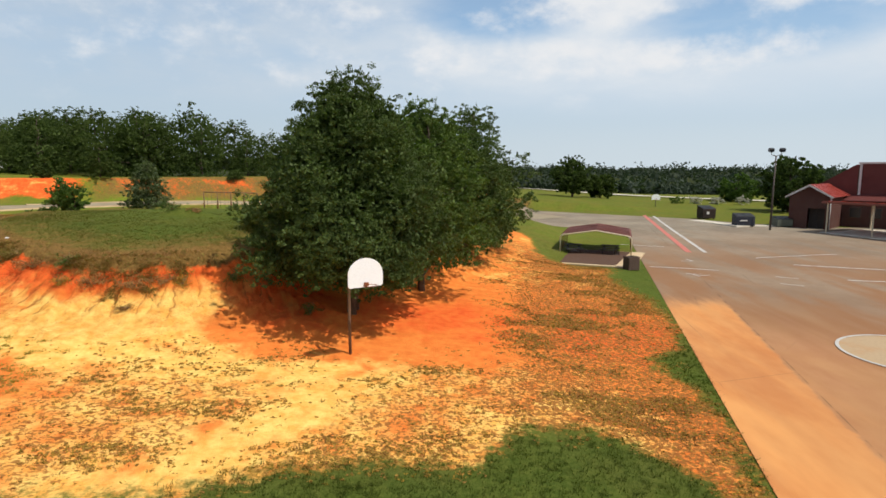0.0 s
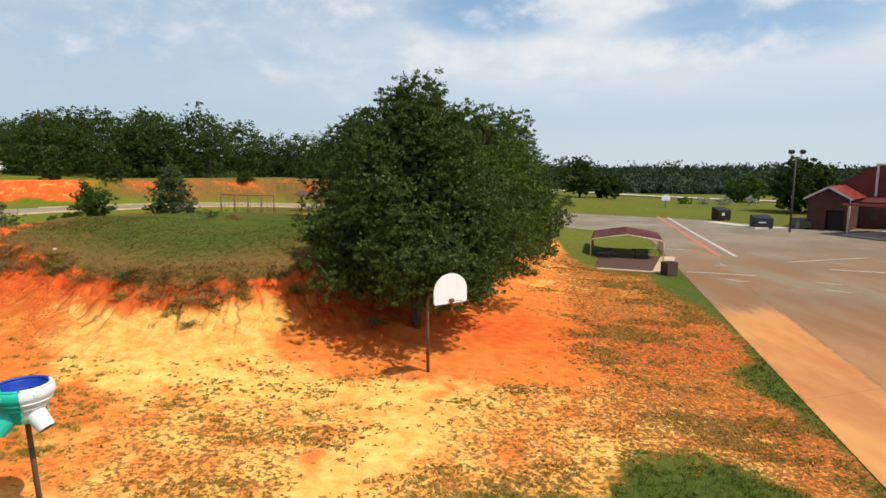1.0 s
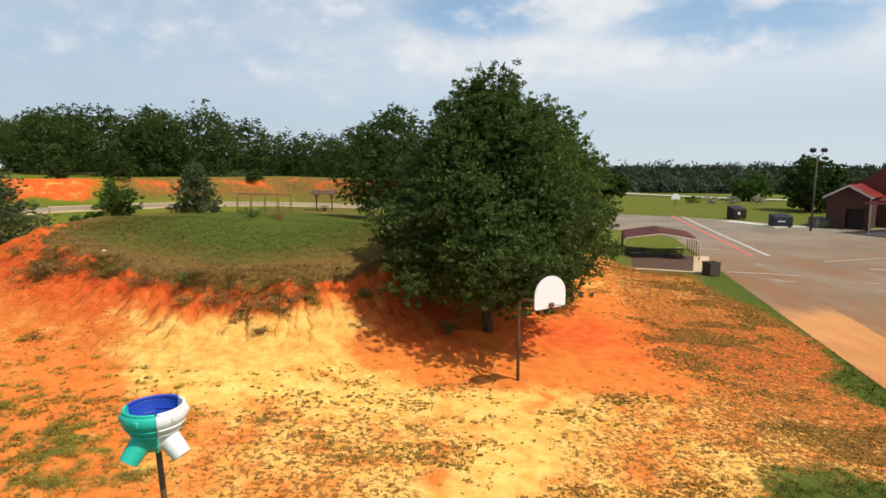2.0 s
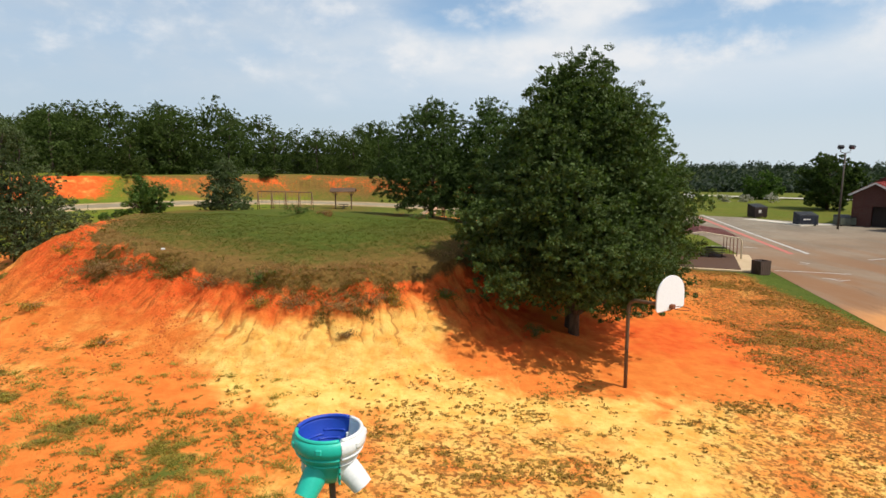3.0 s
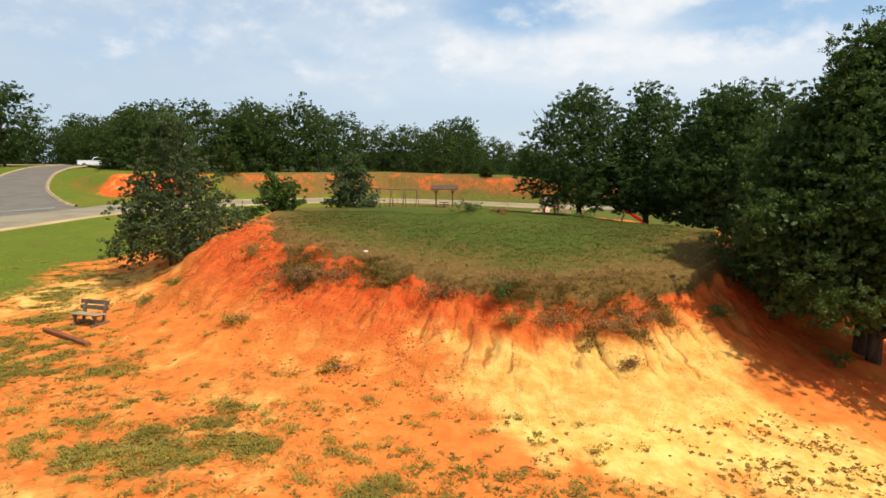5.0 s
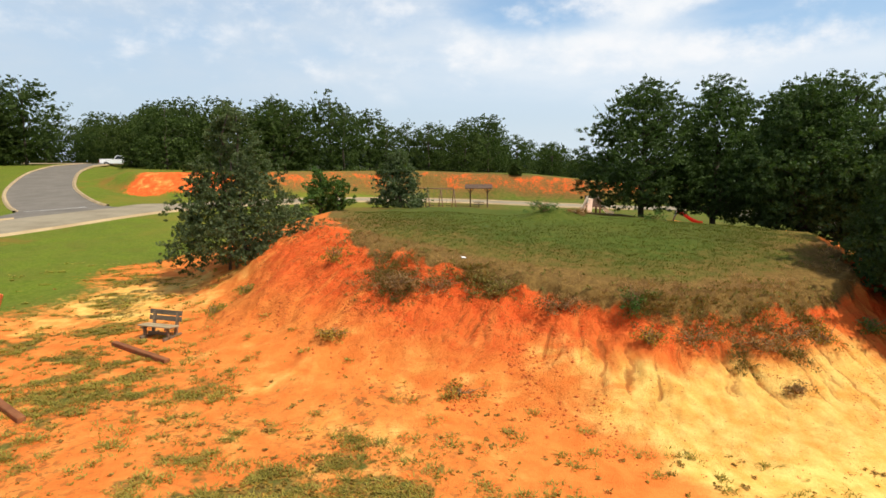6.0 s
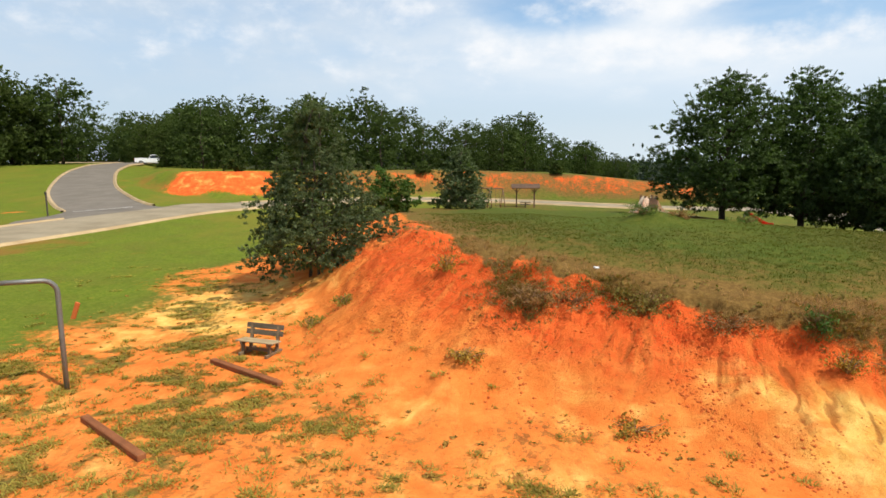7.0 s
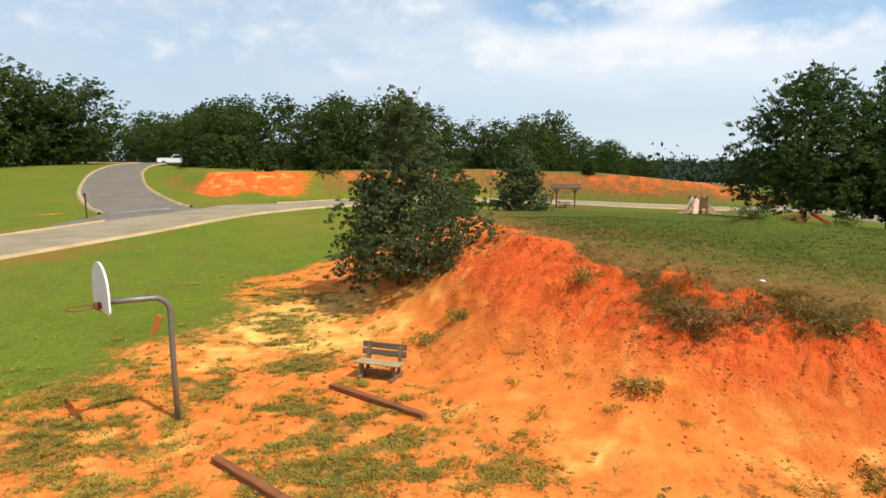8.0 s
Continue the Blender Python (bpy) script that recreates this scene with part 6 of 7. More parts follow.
def lookout_shelter(at, turn):
    ob = thing("picnic_shelter", at, (turn,), "small dark wooden picnic shelter on two posts", "shelter")
    for sx in (-1.1, 1.1):
        post = part("post", Shape().box((0.16, 0.16, 2.3), (sx, 0, 1.05), bevel=0.01), M_SHED, ob)
        for s in (-1, 1):
            part("brace", Shape().box((0.08, 0.08, 0.75), (sx + 0.24 * s, 0, 1.85), (0, 42 * s, 0)), M_SHED, post)
    for s in (-1, 1):
        part("roof", Shape().box((3.5, 1.15, 0.07), (0, 0.52 * s, 2.3), (-20 * s, 0, 0), bevel=0.01), M_SHED, ob, "dark shingled slope")
    part("ridge_beam", Shape().box((3.4, 0.12, 0.16), (0, 0, 2.36)), M_SHED, ob)
    part("table", Shape().box((1.3, 0.7, 0.06), (0, 0, 0.62)).box((0.12, 0.12, 0.62), (0, 0, 0.3)), M_GREYWOOD, ob)
    for s in (-1, 1):
        part("bench", Shape().box((1.3, 0.22, 0.05), (0, 0.62 * s, 0.4)).box((0.1, 0.1, 0.4), (0, 0.62 * s, 0.19)), M_GREYWOOD, ob)
    return ob


lookout_shelter(on_ground(-19.7, 72.0, -0.1), 0).scale = (0.86, 0.86, 1.04)


def swings(a, b):
    a, b = Vector(on_ground(*a)), Vector(on_ground(*b))
    d = b - a
    ob = thing("swing_set", a, (math.degrees(math.atan2(d.y, d.x)),), "rusty pipe swing set on the grass", "play equipment")
    n = d.length
    h = 2.1
    part("top_bar", Shape().tube([(0, 0, h), (n, 0, h + d.z)], 0.05, 8), M_RUST, ob)
    for k in range(5):
        x = n * k / 4
        z = d.z * k / 4
        for s in (-1, 1):
            part("leg", Shape().tube([(x, s * 0.6, z - 0.15), (x, 0, h + z)], 0.04, 6), M_RUST, ob)
    for k in range(6):
        x = n * (0.1 + 0.16 * k)
        z = d.z * x / n
        for s in (-0.22, 0.22):
            part("chain", Shape().tube([(x + s, 0, h + z), (x + s, 0, z + 0.45)], 0.012, 4), M_DARKPIPE, ob)
        part("seat", Shape().box((0.5, 0.2, 0.03), (x, 0, z + 0.43)), M_BLACK, ob)
    return ob


swings((-27.1, 62.4), (-22.1, 65.1))


def play_tower(at, turn):
    ob = thing("play_tower", at, (turn,), "cream plastic slides on a small wooden play tower", "play equipment")
    for sx in (-0.5, 0.5):
        for sy in (-0.5, 0.5):
            part("post", Shape().box((0.13, 0.13, 1.7), (sx, sy, 0.75), bevel=0.01), M_SHED, ob)
    part("deck", Shape().box((1.2, 1.2, 0.1), (0, 0, 0.75)), M_SHED, ob)
    for k in range(4):
        part("wall_board", Shape().box((0.22, 0.05, 0.62), (-0.34 + 0.235 * k, -0.58, 1.15), bevel=0.005), M_GREYWOOD, ob)
    for s, y in ((-1, -0.25), (1, 0.1)):
        pts = [(s * 0.35, y, 1.35), (s * 0.6, y, 1.15), (s * 0.9, y - 0.05, 0.6), (s * 1.3, y - 0.1, 0.2), (s * 1.8, y - 0.15, 0.08)]
        sh = Shape()
        rows = []
        for x, yy, z in pts:
            rows.append([sh.bm.verts.new((x, yy + dy, z + dz)) for dy, dz in ((-0.42, 0.26), (-0.34, 0.0), (0.34, 0.0), (0.42, 0.26))])
        for r0, r1 in zip(rows, rows[1:]):
            for i in range(3):
                sh.bm.faces.new((r0[i], r0[i + 1], r1[i + 1], r1[i]))
        bmesh.ops.solidify(sh.bm, geom=sh.bm.faces[:], thickness=0.05)
        part("slide", sh, M_SLIDE, ob, "cream plastic slide")
    part("panel", Shape().box((0.42, 0.06, 1.1), (-0.5, -0.66, 0.85), (0, 6, 0), bevel=0.02), M_SLIDE, ob, "cream plastic panel")
    return ob


play_tower(on_ground(-8.4, 65.2), 10).scale = (1.1, 1.1, 1.25)
ob = thing("slide", on_ground(-3.3, 55.5), (-25,), "red plastic slide beyond the oaks", "play equipment")
sh = Shape()
rows = [[sh.bm.verts.new((x, dy, z + dz)) for dy, dz in ((-0.4, 0.2), (-0.33, 0), (0.33, 0), (0.4, 0.2))] for x, z in ((0, 1.0), (0.4, 0.8), (1.0, 0.38), (1.5, 0.14), (1.9, 0.1))]
for r0, r1 in zip(rows, rows[1:]):
    for i in range(3):
        sh.bm.faces.new((r0[i], r0[i + 1], r1[i + 1], r1[i]))
bmesh.ops.solidify(sh.bm, geom=sh.bm.faces[:], thickness=0.05)
part("chute", sh, M_REDPL, ob)
part("ladder", Shape().tube([(-0.4, -0.3, 0), (0, -0.3, 1.2)], 0.04, 6).tube([(-0.4, 0.3, 0), (0, 0.3, 1.2)], 0.04, 6).tube([(-0.26, -0.3, 0.42), (-0.26, 0.3, 0.42)], 0.03, 6).tube([(-0.12, -0.3, 0.84), (-0.12, 0.3, 0.84)], 0.03, 6), M_STEEL, ob)


def pickup(at, turn):
    ob = thing("pickup_truck", at, (turn,), "white pickup truck parked at the top of the side road", "truck")
    sh = Shape()
    side = [(-2.75, 0.55), (-2.75, 1.05), (-0.75, 1.08), (-0.62, 1.10), (-0.15, 1.82), (0.75, 1.82), (1.25, 1.18), (2.35, 1.08), (2.72, 0.95), (2.75, 0.5), (2.3, 0.42), (-2.3, 0.45)]
    sh.slab(side, 1.85, Matrix.Identity(4))
    bmesh.ops.bevel(sh.bm, geom=sh.bm.edges[:], offset=0.04, segments=2, affect="EDGES")
    body = part("body", sh, M_TRUCK, ob)
    # black sheet on the closed body, for the shade inside an open bed
    part("cargo_bed_shade", Shape().box((1.85, 1.6, 0.02), (-1.75, 0, 1.09)), M_BLACK, ob, "black sheet for the shaded inside of the bed")
    for s in (-1, 1):
        part("window", Shape().slab([(-0.45, 1.2), (-0.1, 1.72), (0.7, 1.72), (1.08, 1.22)], 0.02, Matrix.Translation((0, 0.932 * s, 0))), M_GLASS, ob)
        part("bed_rail", Shape().box((1.95, 0.09, 0.16), (-1.75, 0.86 * s, 1.16), bevel=0.02), M_TRUCK, ob)
        part("headlight", Shape().box((0.06, 0.3, 0.16), (2.74, 0.7 * s, 0.82), bevel=0.01), M_GREY, ob)
        part("tail_light", Shape().box((0.06, 0.16, 0.3), (-2.76, 0.8 * s, 0.85), bevel=0.01), M_REDPL, ob)
        for x in (-1.75, 1.75):
            w = part("wheel", Shape().tube([(x, 0.78 * s, 0.39), (x, 0.96 * s, 0.39)], 0.39, 18), M_TYRE, ob)
            part("rim", Shape().tube([(x, 0.955 * s, 0.39), (x, 0.975 * s, 0.39)], 0.22, 14), M_STEEL, w)
    part("windscreen", Shape().box((0.72, 1.5, 0.02), m=pose(1.02, 0, 1.52, 0, 52, 0)), M_GLASS, ob)
    part("rear_window", Shape().box((0.62, 1.4, 0.02), m=pose(-0.40, 0, 1.48, 0, -57, 0)), M_GLASS, ob)
    part("bumper", Shape().box((0.12, 1.85, 0.2), (2.8, 0, 0.52), bevel=0.03), M_STEEL, ob)
    part("bumper", Shape().box((0.12, 1.85, 0.18), (-2.82, 0, 0.55), bevel=0.03), M_STEEL, ob)
    return ob


pickup(on_ground(-83.0, 105.5, 0.02), 32)

# sign post at the mouth of the side road
ob = thing("sign_post", on_ground(-55.2, 47.6), (0,), "short dark sign on a post at the road's mouth", "sign")
part("post", Shape().box((0.09, 0.09, 1.9), (0, 0, 0.85), bevel=0.01), M_DARKPIPE, ob)
part("plate", Shape().box((0.14, 0.03, 0.22), (0.0, -0.06, 1.72), bevel=0.01), M_DARK, ob)

# kerbs of the side road


def kerb(line, offset, a, b, label, flared=True):
    pts = glide(line, 0.8)
    first, run = int(len(pts) * a), 0.0
    pts = pts[first:int(len(pts) * b)]
    v, f = [], []
    prof = ((-0.20, 0.05), (-0.09, 0.06), (-0.07, 0.16), (0.09, 0.16), (0.20, -0.06))
    sgn = 1 if offset > 0 else -1
    rows = []
    for i, p in enumerate(pts):
        q, r = pts[max(i - 1, 0)], pts[min(i + 1, len(pts) - 1)]
        t = (r - q).normalized()
        run += (p - q).length
        flare = mouth(run + 0.8 * first) if flared else 0.0
        for s, z in prof:
            o = offset + sgn * (s + flare)
            rows.append((p.x - t.y * o, p.y + t.x * o, z))
    rows = np.array(rows)
    z = land(rows[:, 0], rows[:, 1], False) + rows[:, 2]
    k = len(prof)
    for i in range(len(pts) - 1):
        for j in range(k - 1):
            f.append((i * k + j, i * k + k + j, i * k + k + j + 1, i * k + j + 1))
    ob = new("kerb", mesh_from("kerb", np.column_stack([rows[:, :2], z]), f, M_KERB))
    tagged(ob, label, "kerb", "kerbs of the side road", "structure")


kerb(SIDE, SIDE_HALF, 0.052, 0.8, "tan concrete kerb with a gutter along the side road")
kerb(SIDE, -SIDE_HALF, 0.052, 0.8, "tan concrete kerb with a gutter along the side road")
kerb(LOOP, -LOOP_HALF, 0.0, 0.85, "tan concrete kerb with a gutter along the loop drive", False)
kerb(LOOP, LOOP_HALF, 0.0, 0.31, "tan concrete kerb with a gutter along the loop drive", False)
kerb(LOOP, LOOP_HALF, 0.44, 0.85, "tan concrete kerb with a gutter along the loop drive", False)
stripe([(-55.4, 50.3), (-53.0, 54.2)], 0.16, M_PAINTW, "worn white stop line at the mouth of the side road", 0.075)

# ---- weeds, tufts and brush ----


def blades(points, per, tall, wide, rng, spread_r=0.08, lean=0.6):
    """Tufts of pointed blades on the ground at the given places."""
    n = len(points) * per
    p = np.repeat(np.asarray(points, float), per, 0)
    ang = rng.random(n) * 2 * math.pi
    r = rng.random(n) ** 0.5 * spread_r
    p = p + np.stack([np.cos(ang) * r, np.sin(ang) * r, np.zeros(n)], 1)
    h = tall * (0.5 + 0.8 * rng.random(n))
    out = np.stack([np.cos(ang), np.sin(ang), np.zeros(n)], 1) + 0.4 * rng.normal(size=(n, 3)) * np.array([1, 1, 0])
    side = np.stack([-np.sin(ang), np.cos(ang), np.zeros(n)], 1) * wide
    mid = p + np.array([0, 0, 1]) * (h * 0.55)[:, None] + out * (lean * 0.25 * h)[:, None]
    tip = p + np.array([0, 0, 1]) * (h * 0.8)[:, None] + out * (lean * h)[:, None]
    v = np.stack([p - side, p + side, mid + side * 0.7, tip, mid - side * 0.7], 1).reshape(-1, 3)
    k = np.arange(n)[:, None] * 5
    f = np.concatenate([k + np.array([[0, 1, 2, 4]]), k + np.array([[4, 2, 3, 3]])], 0)
    return v, f


def blade_mesh(name, v, f, material):
    n = len(v) // 5
    k = np.arange(n)[:, None] * 5
    tri = np.concatenate([k + np.array([[0, 1, 2]]), k + np.array([[0, 2, 4]]), k + np.array([[4, 2, 3]])], 0)
    return mesh_from(name, v, tri, material)


def places(rng, box, count, density):
    """Random places in a box (x0, x1, y0, y1), kept where density(x, y) beats chance."""
    x = box[0] + (box[1] - box[0]) * rng.random(count)
    y = box[2] + (box[3] - box[2]) * rng.random(count)
    keep = rng.random(count) < density(x, y)
    x, y = x[keep], y[keep]
    return np.stack([x, y, land(x, y)], 1)


def bare_yard(x, y):
    return (rim_distance(x, y) < -3.6) & (x < kerb_x(y) - 0.15)


def weeds():
    rng = np.random.default_rng(101)
    # low creeping weeds on the sand, in drifts
    drift = lambda x, y: smooth(fbm(x * 0.38, y * 0.75, 4, 201) + 0.22 * fbm(x * 2.0, y * 2.6, 2, 203), -0.04, 0.26)
    m = cover_masks
    dens = lambda x, y: np.where(bare_yard(x, y), np.clip(m(x, y)["weed"] * 1.5, 0, 1) * (0.10 + 0.9 * drift(x, y)) * (1 - m(x, y)["grass"]), 0)
    p = places(rng, (-16, 13, 7, 40), 60000, dens)
    v, f = leaf_cloud(p + np.array([0, 0, 0.014]), 0.04 + 0.10 * rng.random(len(p)) ** 2, 6, 0.055, rng, droop=0.0, flat=0.15, level=0.3)
    tagged(new("creeping_weeds", mesh_from("creeping_weeds", v, f, M_WEED)), "low olive-brown weeds scattered over bare sand", "weeds", kind="stuff")
    # flat rosettes the width of a hand, thick beside the lot and in drifts on the sand
    rows = lambda x, y: 0.35 + 0.65 * smooth(fbm(x * 1.6, y * 2.4, 3, 205), -0.2, 0.2)
    p = places(rng, (-17, 13, 8, 42), 40000, lambda x, y: dens(x, y) * rows(x, y))
    v, f = leaf_cloud(p + np.array([0, 0, 0.02]), 0.06 + 0.09 * rng.random(len(p)) ** 2, 11, 0.07, rng, droop=0.0, flat=0.14, level=0.3)
    tagged(new("rosette_weeds", mesh_from("rosette_weeds", v, f, M_ROSETTE)), "flat brown-green rosette weeds on sand beside the lot", "weeds", kind="stuff")
    p = np.concatenate([places(rng, (-18, 13, 7, 44), 16000, dens), places(rng, (1.5, 13, 12, 48), 26000, dens)])
    v, f = leaf_cloud(p + np.array([0, 0, 0.012]), 0.16, 5, 0.07, rng, flat=0.1, level=0.25)
    tagged(new("leaf_litter", mesh_from("leaf_litter", v, f, M_LITTER)), "brown fallen leaves scattered over bare sand", "leaves", kind="stuff")
    # greener tufts on the orange clay to the left
    clump = lambda x, y: smooth(0.55 * fbm(x * 0.42, y * 0.6, 4, 211) + 0.85 * fbm(x * 1.5, y * 1.7, 3, 212), -0.06, 0.26)
    left = lambda x, y: np.where(bare_yard(x, y), (1 - 0.6 * smooth(y, 21, 24)) * (1 - 0.94 * smooth(m(x, y)["lush"], 0.25, 0.75)) * smooth(-x, 10.0, 14.5) * (0.2 + 0.8 * clump(x, y)) * (0.22 + 0.78 * smooth(-rim_distance(x, y), 4.6, 7.6)) * (1 - smooth(y, 19.5, 23) * smooth(x, -27, -24)), 0)
    mid = places(rng, (-40, -12, 8, 34), 9500, left)
    p = np.repeat(mid, 10, 0)
    p[:, :2] += rng.normal(size=(len(p), 2)) * np.repeat(0.04 + 0.15 * rng.random(len(mid)) ** 2, 10)[:, None] * np.array([1.3, 0.9])
    p[:, 2] = land(p[:, 0], p[:, 1])
    v, f = blades(p, 5, 0.065, 0.011, rng, 0.09, 1.5)
    tagged(new("grass_tufts", blade_mesh("grass_tufts", v, f, M_TUFT)), "green grass tufts in patches on orange clay", "grass", kind="stuff")
    p = places(rng, (-40, -14, 8, 34), 18500, left)
    v, f = leaf_cloud(p + np.array([0, 0, 0.012]), 0.04 + 0.09 * rng.random(len(p)), 7, 0.06, rng, droop=0.0, flat=0.15, level=0.3)
    tagged(new("creeping_weeds", mesh_from("creeping_weeds", v, f, M_WEED)), "low olive weeds in patches on orange clay", "weeds", kind="stuff")
    p = places(rng, (-40, -14, 8, 33), 8600, lambda x, y: left(x, y) * rows(x, y))
    v, f = leaf_cloud(p + np.array([0, 0, 0.02]), 0.06 + 0.10 * rng.random(len(p)) ** 2, 10, 0.075, rng, droop=0.0, flat=0.22, level=0.35)
    tagged(new("rosette_weeds", mesh_from("rosette_weeds", v, f, M_ROSETTE)), "flat brown-green rosette weeds on orange clay", "weeds", kind="stuff")
    # lawns: short blades where the walk passes near
    turf = lambda x, y: np.clip((m(x, y)["grass"] - 0.3) * 1.6, 0, 1) * (paved(x, y) < 0)
    p = places(rng, (-6, 15, 7.5, 26), 22000, turf)
    v, f = blades(p, 7, 0.095, 0.006, rng, 0.09, 0.8)
    tagged(new("lawn_grass", blade_mesh("lawn_grass", v, f, M_LAWN)), "short green grass beside the lot", "grass", kind="stuff")
    # coarser turf towards the rim of the mound
    rim_turf = lambda x, y: smooth(rim_distance(x, y), 0.3, 2.4) * (1.0 - 0.8 * smooth(rim_distance(x, y), 2, 9))
    p = places(rng, (-28, -6, 20, 36), 22000, rim_turf)
    v, f = blades(p, 5, 0.06, 0.008, rng, 0.12, 0.9)
    tagged(new("rim_turf", blade_mesh("rim_turf", v, f, M_TURF)), "coarse olive turf along the rim of the mound", "grass", kind="stuff")
    # dead stems and roots that hang over the lip of the bank
    def lip(x, y):
        d = rim_distance(x, y) + ragged(x, y)
        hang = hang_at(x)
        return smooth(d, -hang - 0.25, -hang * 0.4) * (1 - smooth(d, 0.1, 1.4)) * (y < 31) * (0.12 + 0.88 * smooth(fbm(x * 0.9, y * 0.9, 3, 221), -0.15, 0.25))
    p = places(rng, (-27, -6.5, 18, 31), 15000, lip)
    v, f = blades(p, 7, 0.15, 0.006, rng, 0.12, 1.6)
    tagged(new("dry_stems", blade_mesh("dry_stems", v, f, M_DRYLEAF)), "tangled dry brown stems along the lip of the bank", "dry grass", kind="stuff")
    p = places(rng, (-27, -6.5, 18, 31), 3600, lip)
    v, f = leaf_cloud(p + np.array([0, 0, 0.07]), 0.06 + 0.12 * rng.random(len(p)), 8, 0.075, rng, flat=0.6)
    tagged(new("bank_weeds", mesh_from("bank_weeds", v, f, M_OLIVE)), "low olive weeds along the lip of the bank", "weeds", kind="stuff")
    # low brush that has slid down the bank in patches
    slid = ((-21.7, 23.0, 0.75, 0.8), (-21.3, 22.2, 0.45, 0.55), (-19.3, 22.5, 0.8, 0.4), (-18.6, 22.0, 0.5, 0.3), (-14.9, 20.75, 0.6, 0.3), (-13.4, 20.7, 0.7, 0.3), (-12.9, 20.0, 0.25, 0.3), (-12.0, 20.9, 0.5, 0.35), (-11.6, 20.2, 0.3, 0.25), (-10.8, 21.4, 0.3, 0.4))
    spots = []
    for px, py, rx, ry in slid:
        n = int(420 * rx * ry) + 14
        spots.append(np.column_stack([px + rng.normal(size=n) * rx * 0.55, py + rng.normal(size=n) * ry * 0.6]))
    xy = np.concatenate(spots)
    p = np.column_stack([xy, land(xy[:, 0], xy[:, 1])])
    v, f = leaf_cloud(p + np.array([0, 0, 0.04]), 0.05 + 0.09 * rng.random(len(p)), 7, 0.06, rng, flat=0.6)
    tagged(new("bank_brush", mesh_from("bank_brush", v, f, M_OLIVE)), "low olive brush that has slid down the bank", "brush", kind="stuff")
    v, f = blades(p, 9, 0.17, 0.006, rng, 0.14, 1.4)
    tagged(new("dry_stems", blade_mesh("dry_stems", v, f, M_DRYLEAF)), "dry brown stems standing in brush on the bank", "dry grass", kind="stuff")
    # clods and pebbles on the bare face
    face = lambda x, y: np.where((rim_distance(x, y) < -0.2) & (rim_distance(x, y) > -4.5) & (y < 29), 0.15 + 0.85 * smooth(fbm(x * 1.4, y * 0.4, 3, 231), 0.05, 0.3), 0)
    p = places(rng, (-27, -7, 15, 29), 60000, face)
    r = (0.010 + 0.042 * rng.random(len(p)) ** 4) * (1 - 0.55 * smooth(p[:, 0], -17.0, -15.5))
    base = np.array([(1, 0, 0), (0, 1, 0), (-1, 0, 0), (0, -1, 0), (0, 0, 0.8), (0, 0, -0.6)])
    tri = np.array([(0, 1, 4), (1, 2, 4), (2, 3, 4), (3, 0, 4), (1, 0, 5), (2, 1, 5), (3, 2, 5), (0, 3, 5)])
    v = (base[None] * r[:, None, None] * (0.7 + 0.6 * rng.random((len(p), 6, 1))) + p[:, None]).reshape(-1, 3)
    f = (tri[None] + 6 * np.arange(len(p))[:, None, None]).reshape(-1, 3)
    tagged(new("clay_clods", mesh_from("clay_clods", v, f, M_CLOD)), "small clods of red clay on the bare bank", "clods", kind="stuff")


M_CLOD = worn("clay_clod", (0.56, 0.13, 0.03), 0.95, 0.0, 0.1, (0.40, 0.09, 0.025), 0.6)
weeds()


def brush(x, y, r, tall, seed, mat, label, twigs=24):
    """A small shrub: bare twigs and a loose crown of leaves."""
    rng = np.random.default_rng(seed)
    ob = thing("shrub", on_ground(x, y, -0.05), (0,), label, "shrub", "shrubs on the bank")
    sh = Shape()
    for k in range(twigs):
        a = rng.random() * 6.28
        e = Vector((math.cos(a) * r * rng.random(), math.sin(a) * r * rng.random(), tall * (0.6 + 0.5 * rng.random())))
        sh.tube([(0, 0, 0), e * 0.5 + Vector((rng.normal() * 0.05, rng.normal() * 0.05, 0.05)), e], [0.014, 0.009, 0.004], 4, cap=False)
    part("stem", sh, M_TWIG, ob)
    pts = rng.normal(size=(max(10, int(60 * r)), 3)) * np.array([r * 0.45, r * 0.45, tall * 0.25]) + np.array([0, 0, tall * 0.5])
    pts[:, 2] = np.maximum(pts[:, 2], 0.02)
    v, f = leaf_cloud(pts, 0.16, 20, 0.06, rng)
    part("foliage", mesh_from("foliage", v, f, mat), None, ob)


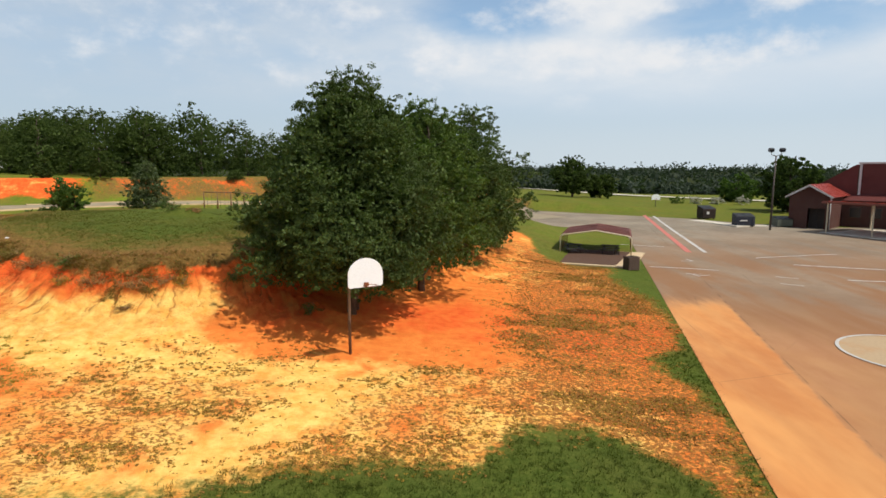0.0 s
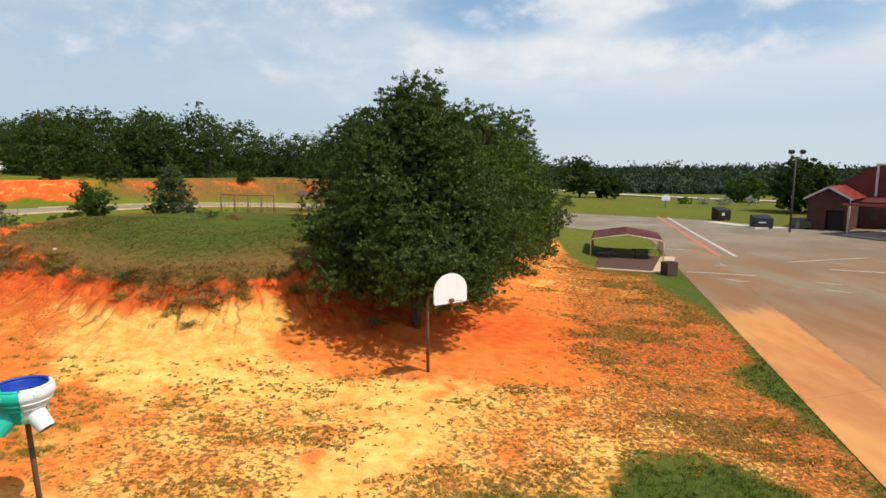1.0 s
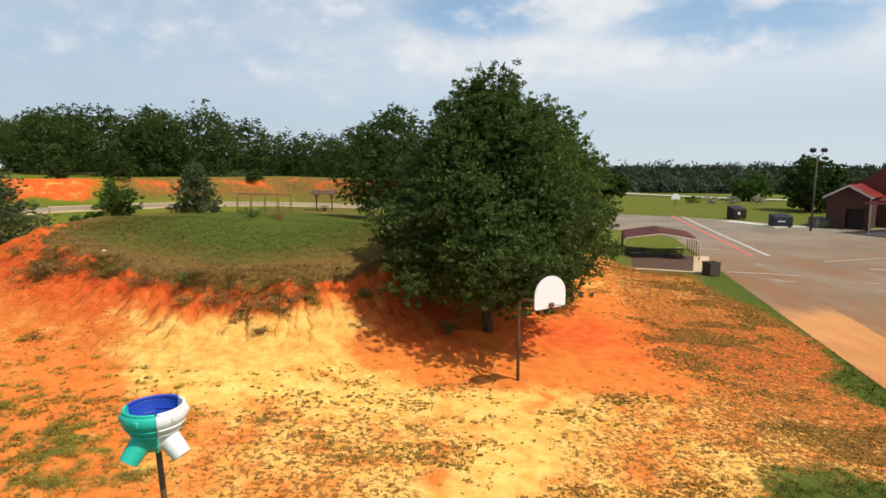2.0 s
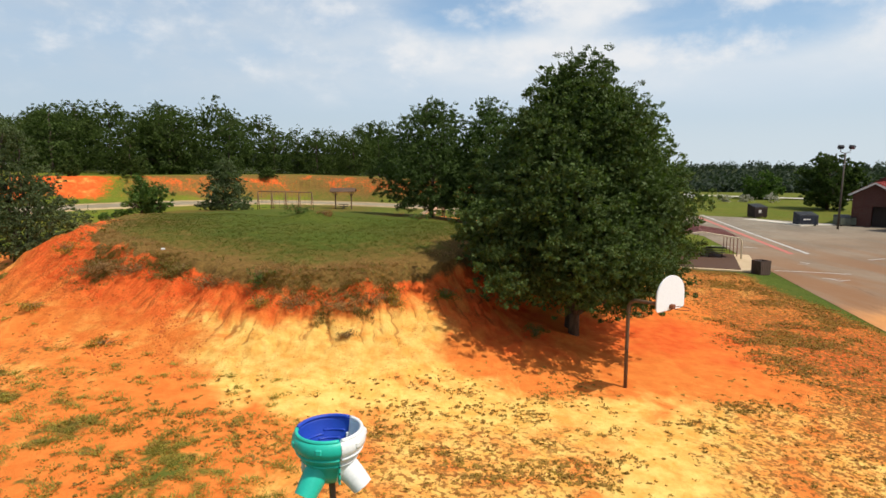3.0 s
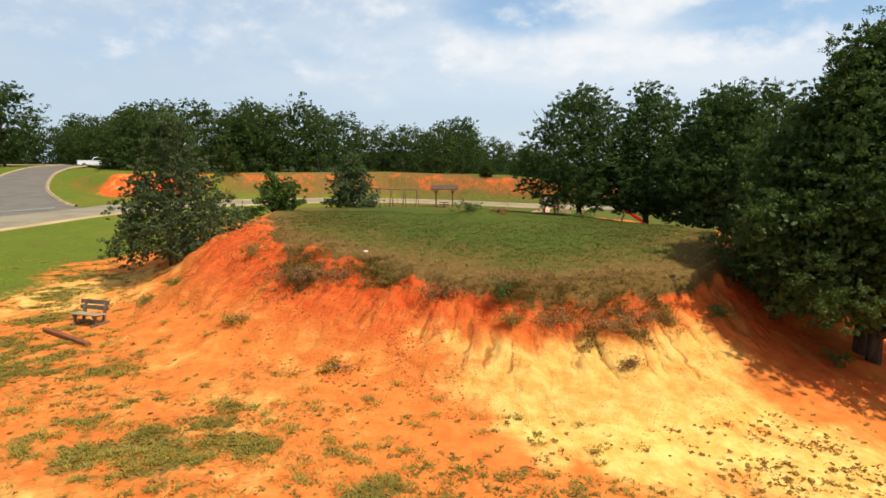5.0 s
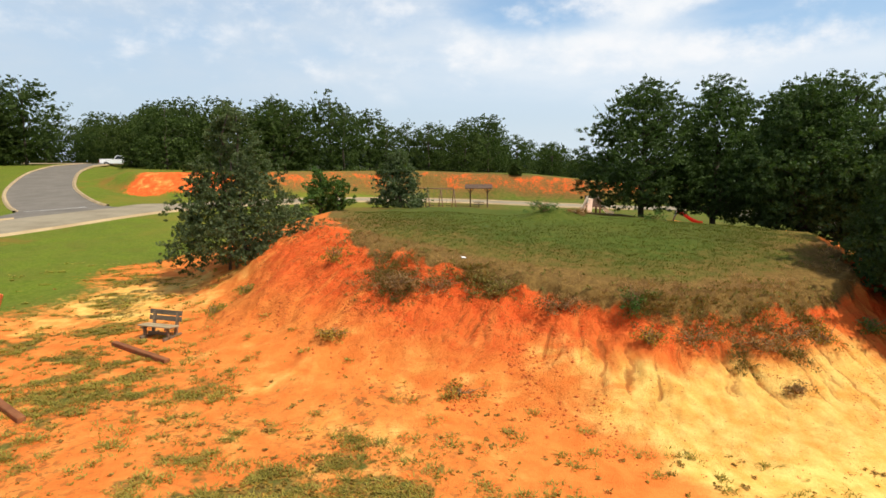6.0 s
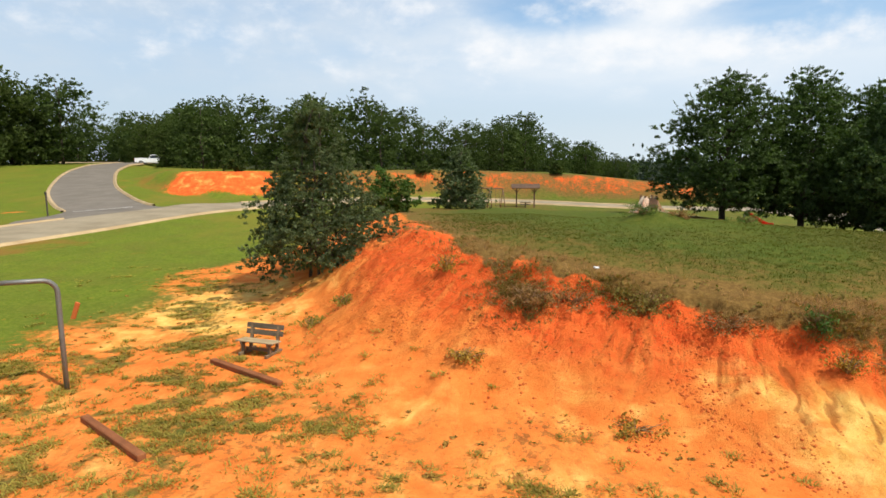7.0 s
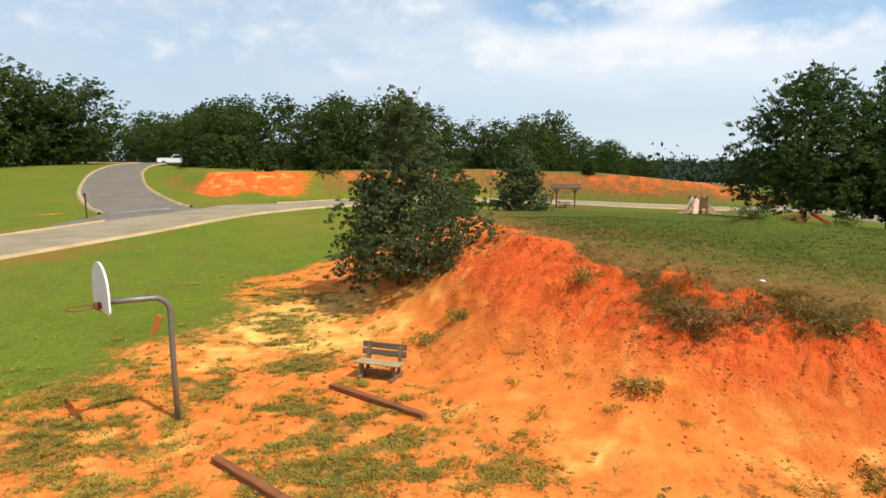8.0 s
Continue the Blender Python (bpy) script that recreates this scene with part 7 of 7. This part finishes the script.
for x, y, r, tall, mat, what in (
    (-23.5, 23.95, 0.45, 0.5, M_WEED, "small olive shrub on the bare clay bank"), (-21.3, 22.3, 1.0, 0.4, M_DRYLEAF, "brown straggling brush on the clay bank"),
    (-18.4, 22.2, 1.0, 0.4, M_OLIVE, "dark olive brush on the lip of the bank"), (-15.15, 20.8, 0.45, 0.55, M_BRIGHT, "small bright green shrub on the lip of the bank"),
    (-15.0, 20.0, 0.35, 0.4, M_WEED, "olive shrub hanging on the clay bank"), (-13.9, 20.3, 0.8, 0.42, M_DRYLEAF, "brown straggling brush on the clay bank"),
    (-12.4, 20.4, 0.7, 0.38, M_DRYLEAF, "brown straggling brush on the clay bank"), (-11.4, 20.9, 0.9, 0.4, M_DRYLEAF, "brown straggling brush on the clay bank"), (-16.9, 21.2, 0.8, 0.35, M_DRYLEAF, "brown straggling brush on the clay bank"), (-20.2, 22.2, 0.8, 0.35, M_DRYLEAF, "brown straggling brush on the clay bank"), (-12.0, 19.2, 0.3, 0.2, M_DRYLEAF, "brown straggling brush on the clay bank"), (-10.6, 21.0, 0.55, 0.5, M_WEED, "olive shrub on the end of the bank"),
    (-5.5, 21.7, 0.4, 0.5, M_BRIGHT, "small green shrub in the oak's shade"), (-8.8, 22.0, 0.45, 0.4, M_BRIGHT, "small green shrub near the oak"),
    (-27.5, 24.1, 0.5, 0.3, M_TUFT, "green tuft behind the bench"), (-26.6, 24.6, 0.4, 0.25, M_TUFT, "green tuft on the clay slope"),
    (-22.7, 20.5, 0.5, 0.25, M_WEED, "low olive brush at the foot of the bank"), (-19.4, 18.7, 0.6, 0.2, M_WEED, "low olive brush at the foot of the bank"),
    (-16.3, 32.4, 0.8, 0.5, M_BRIGHT, "green weeds on a little heap of earth"), (-14.9, 32.3, 0.4, 0.3, M_DRYLEAF, "dry weeds on a little heap of earth"),
    (-10.0, 38.0, 0.7, 0.4, M_BRIGHT, "low green shrub on the mown mound")):
    brush(x, y, r, tall, int(abs(x * 10)), mat, what)

ob = thing("paper_scrap", on_ground(-19.5, 23.3, 0.01), (25,), "crumpled white paper scrap on the grass", "litter")
part("sheet", Shape().box((0.15, 0.09, 0.04), (0, 0, 0.02), (8, 5, 0), bevel=0.015), M_WHITE, ob)
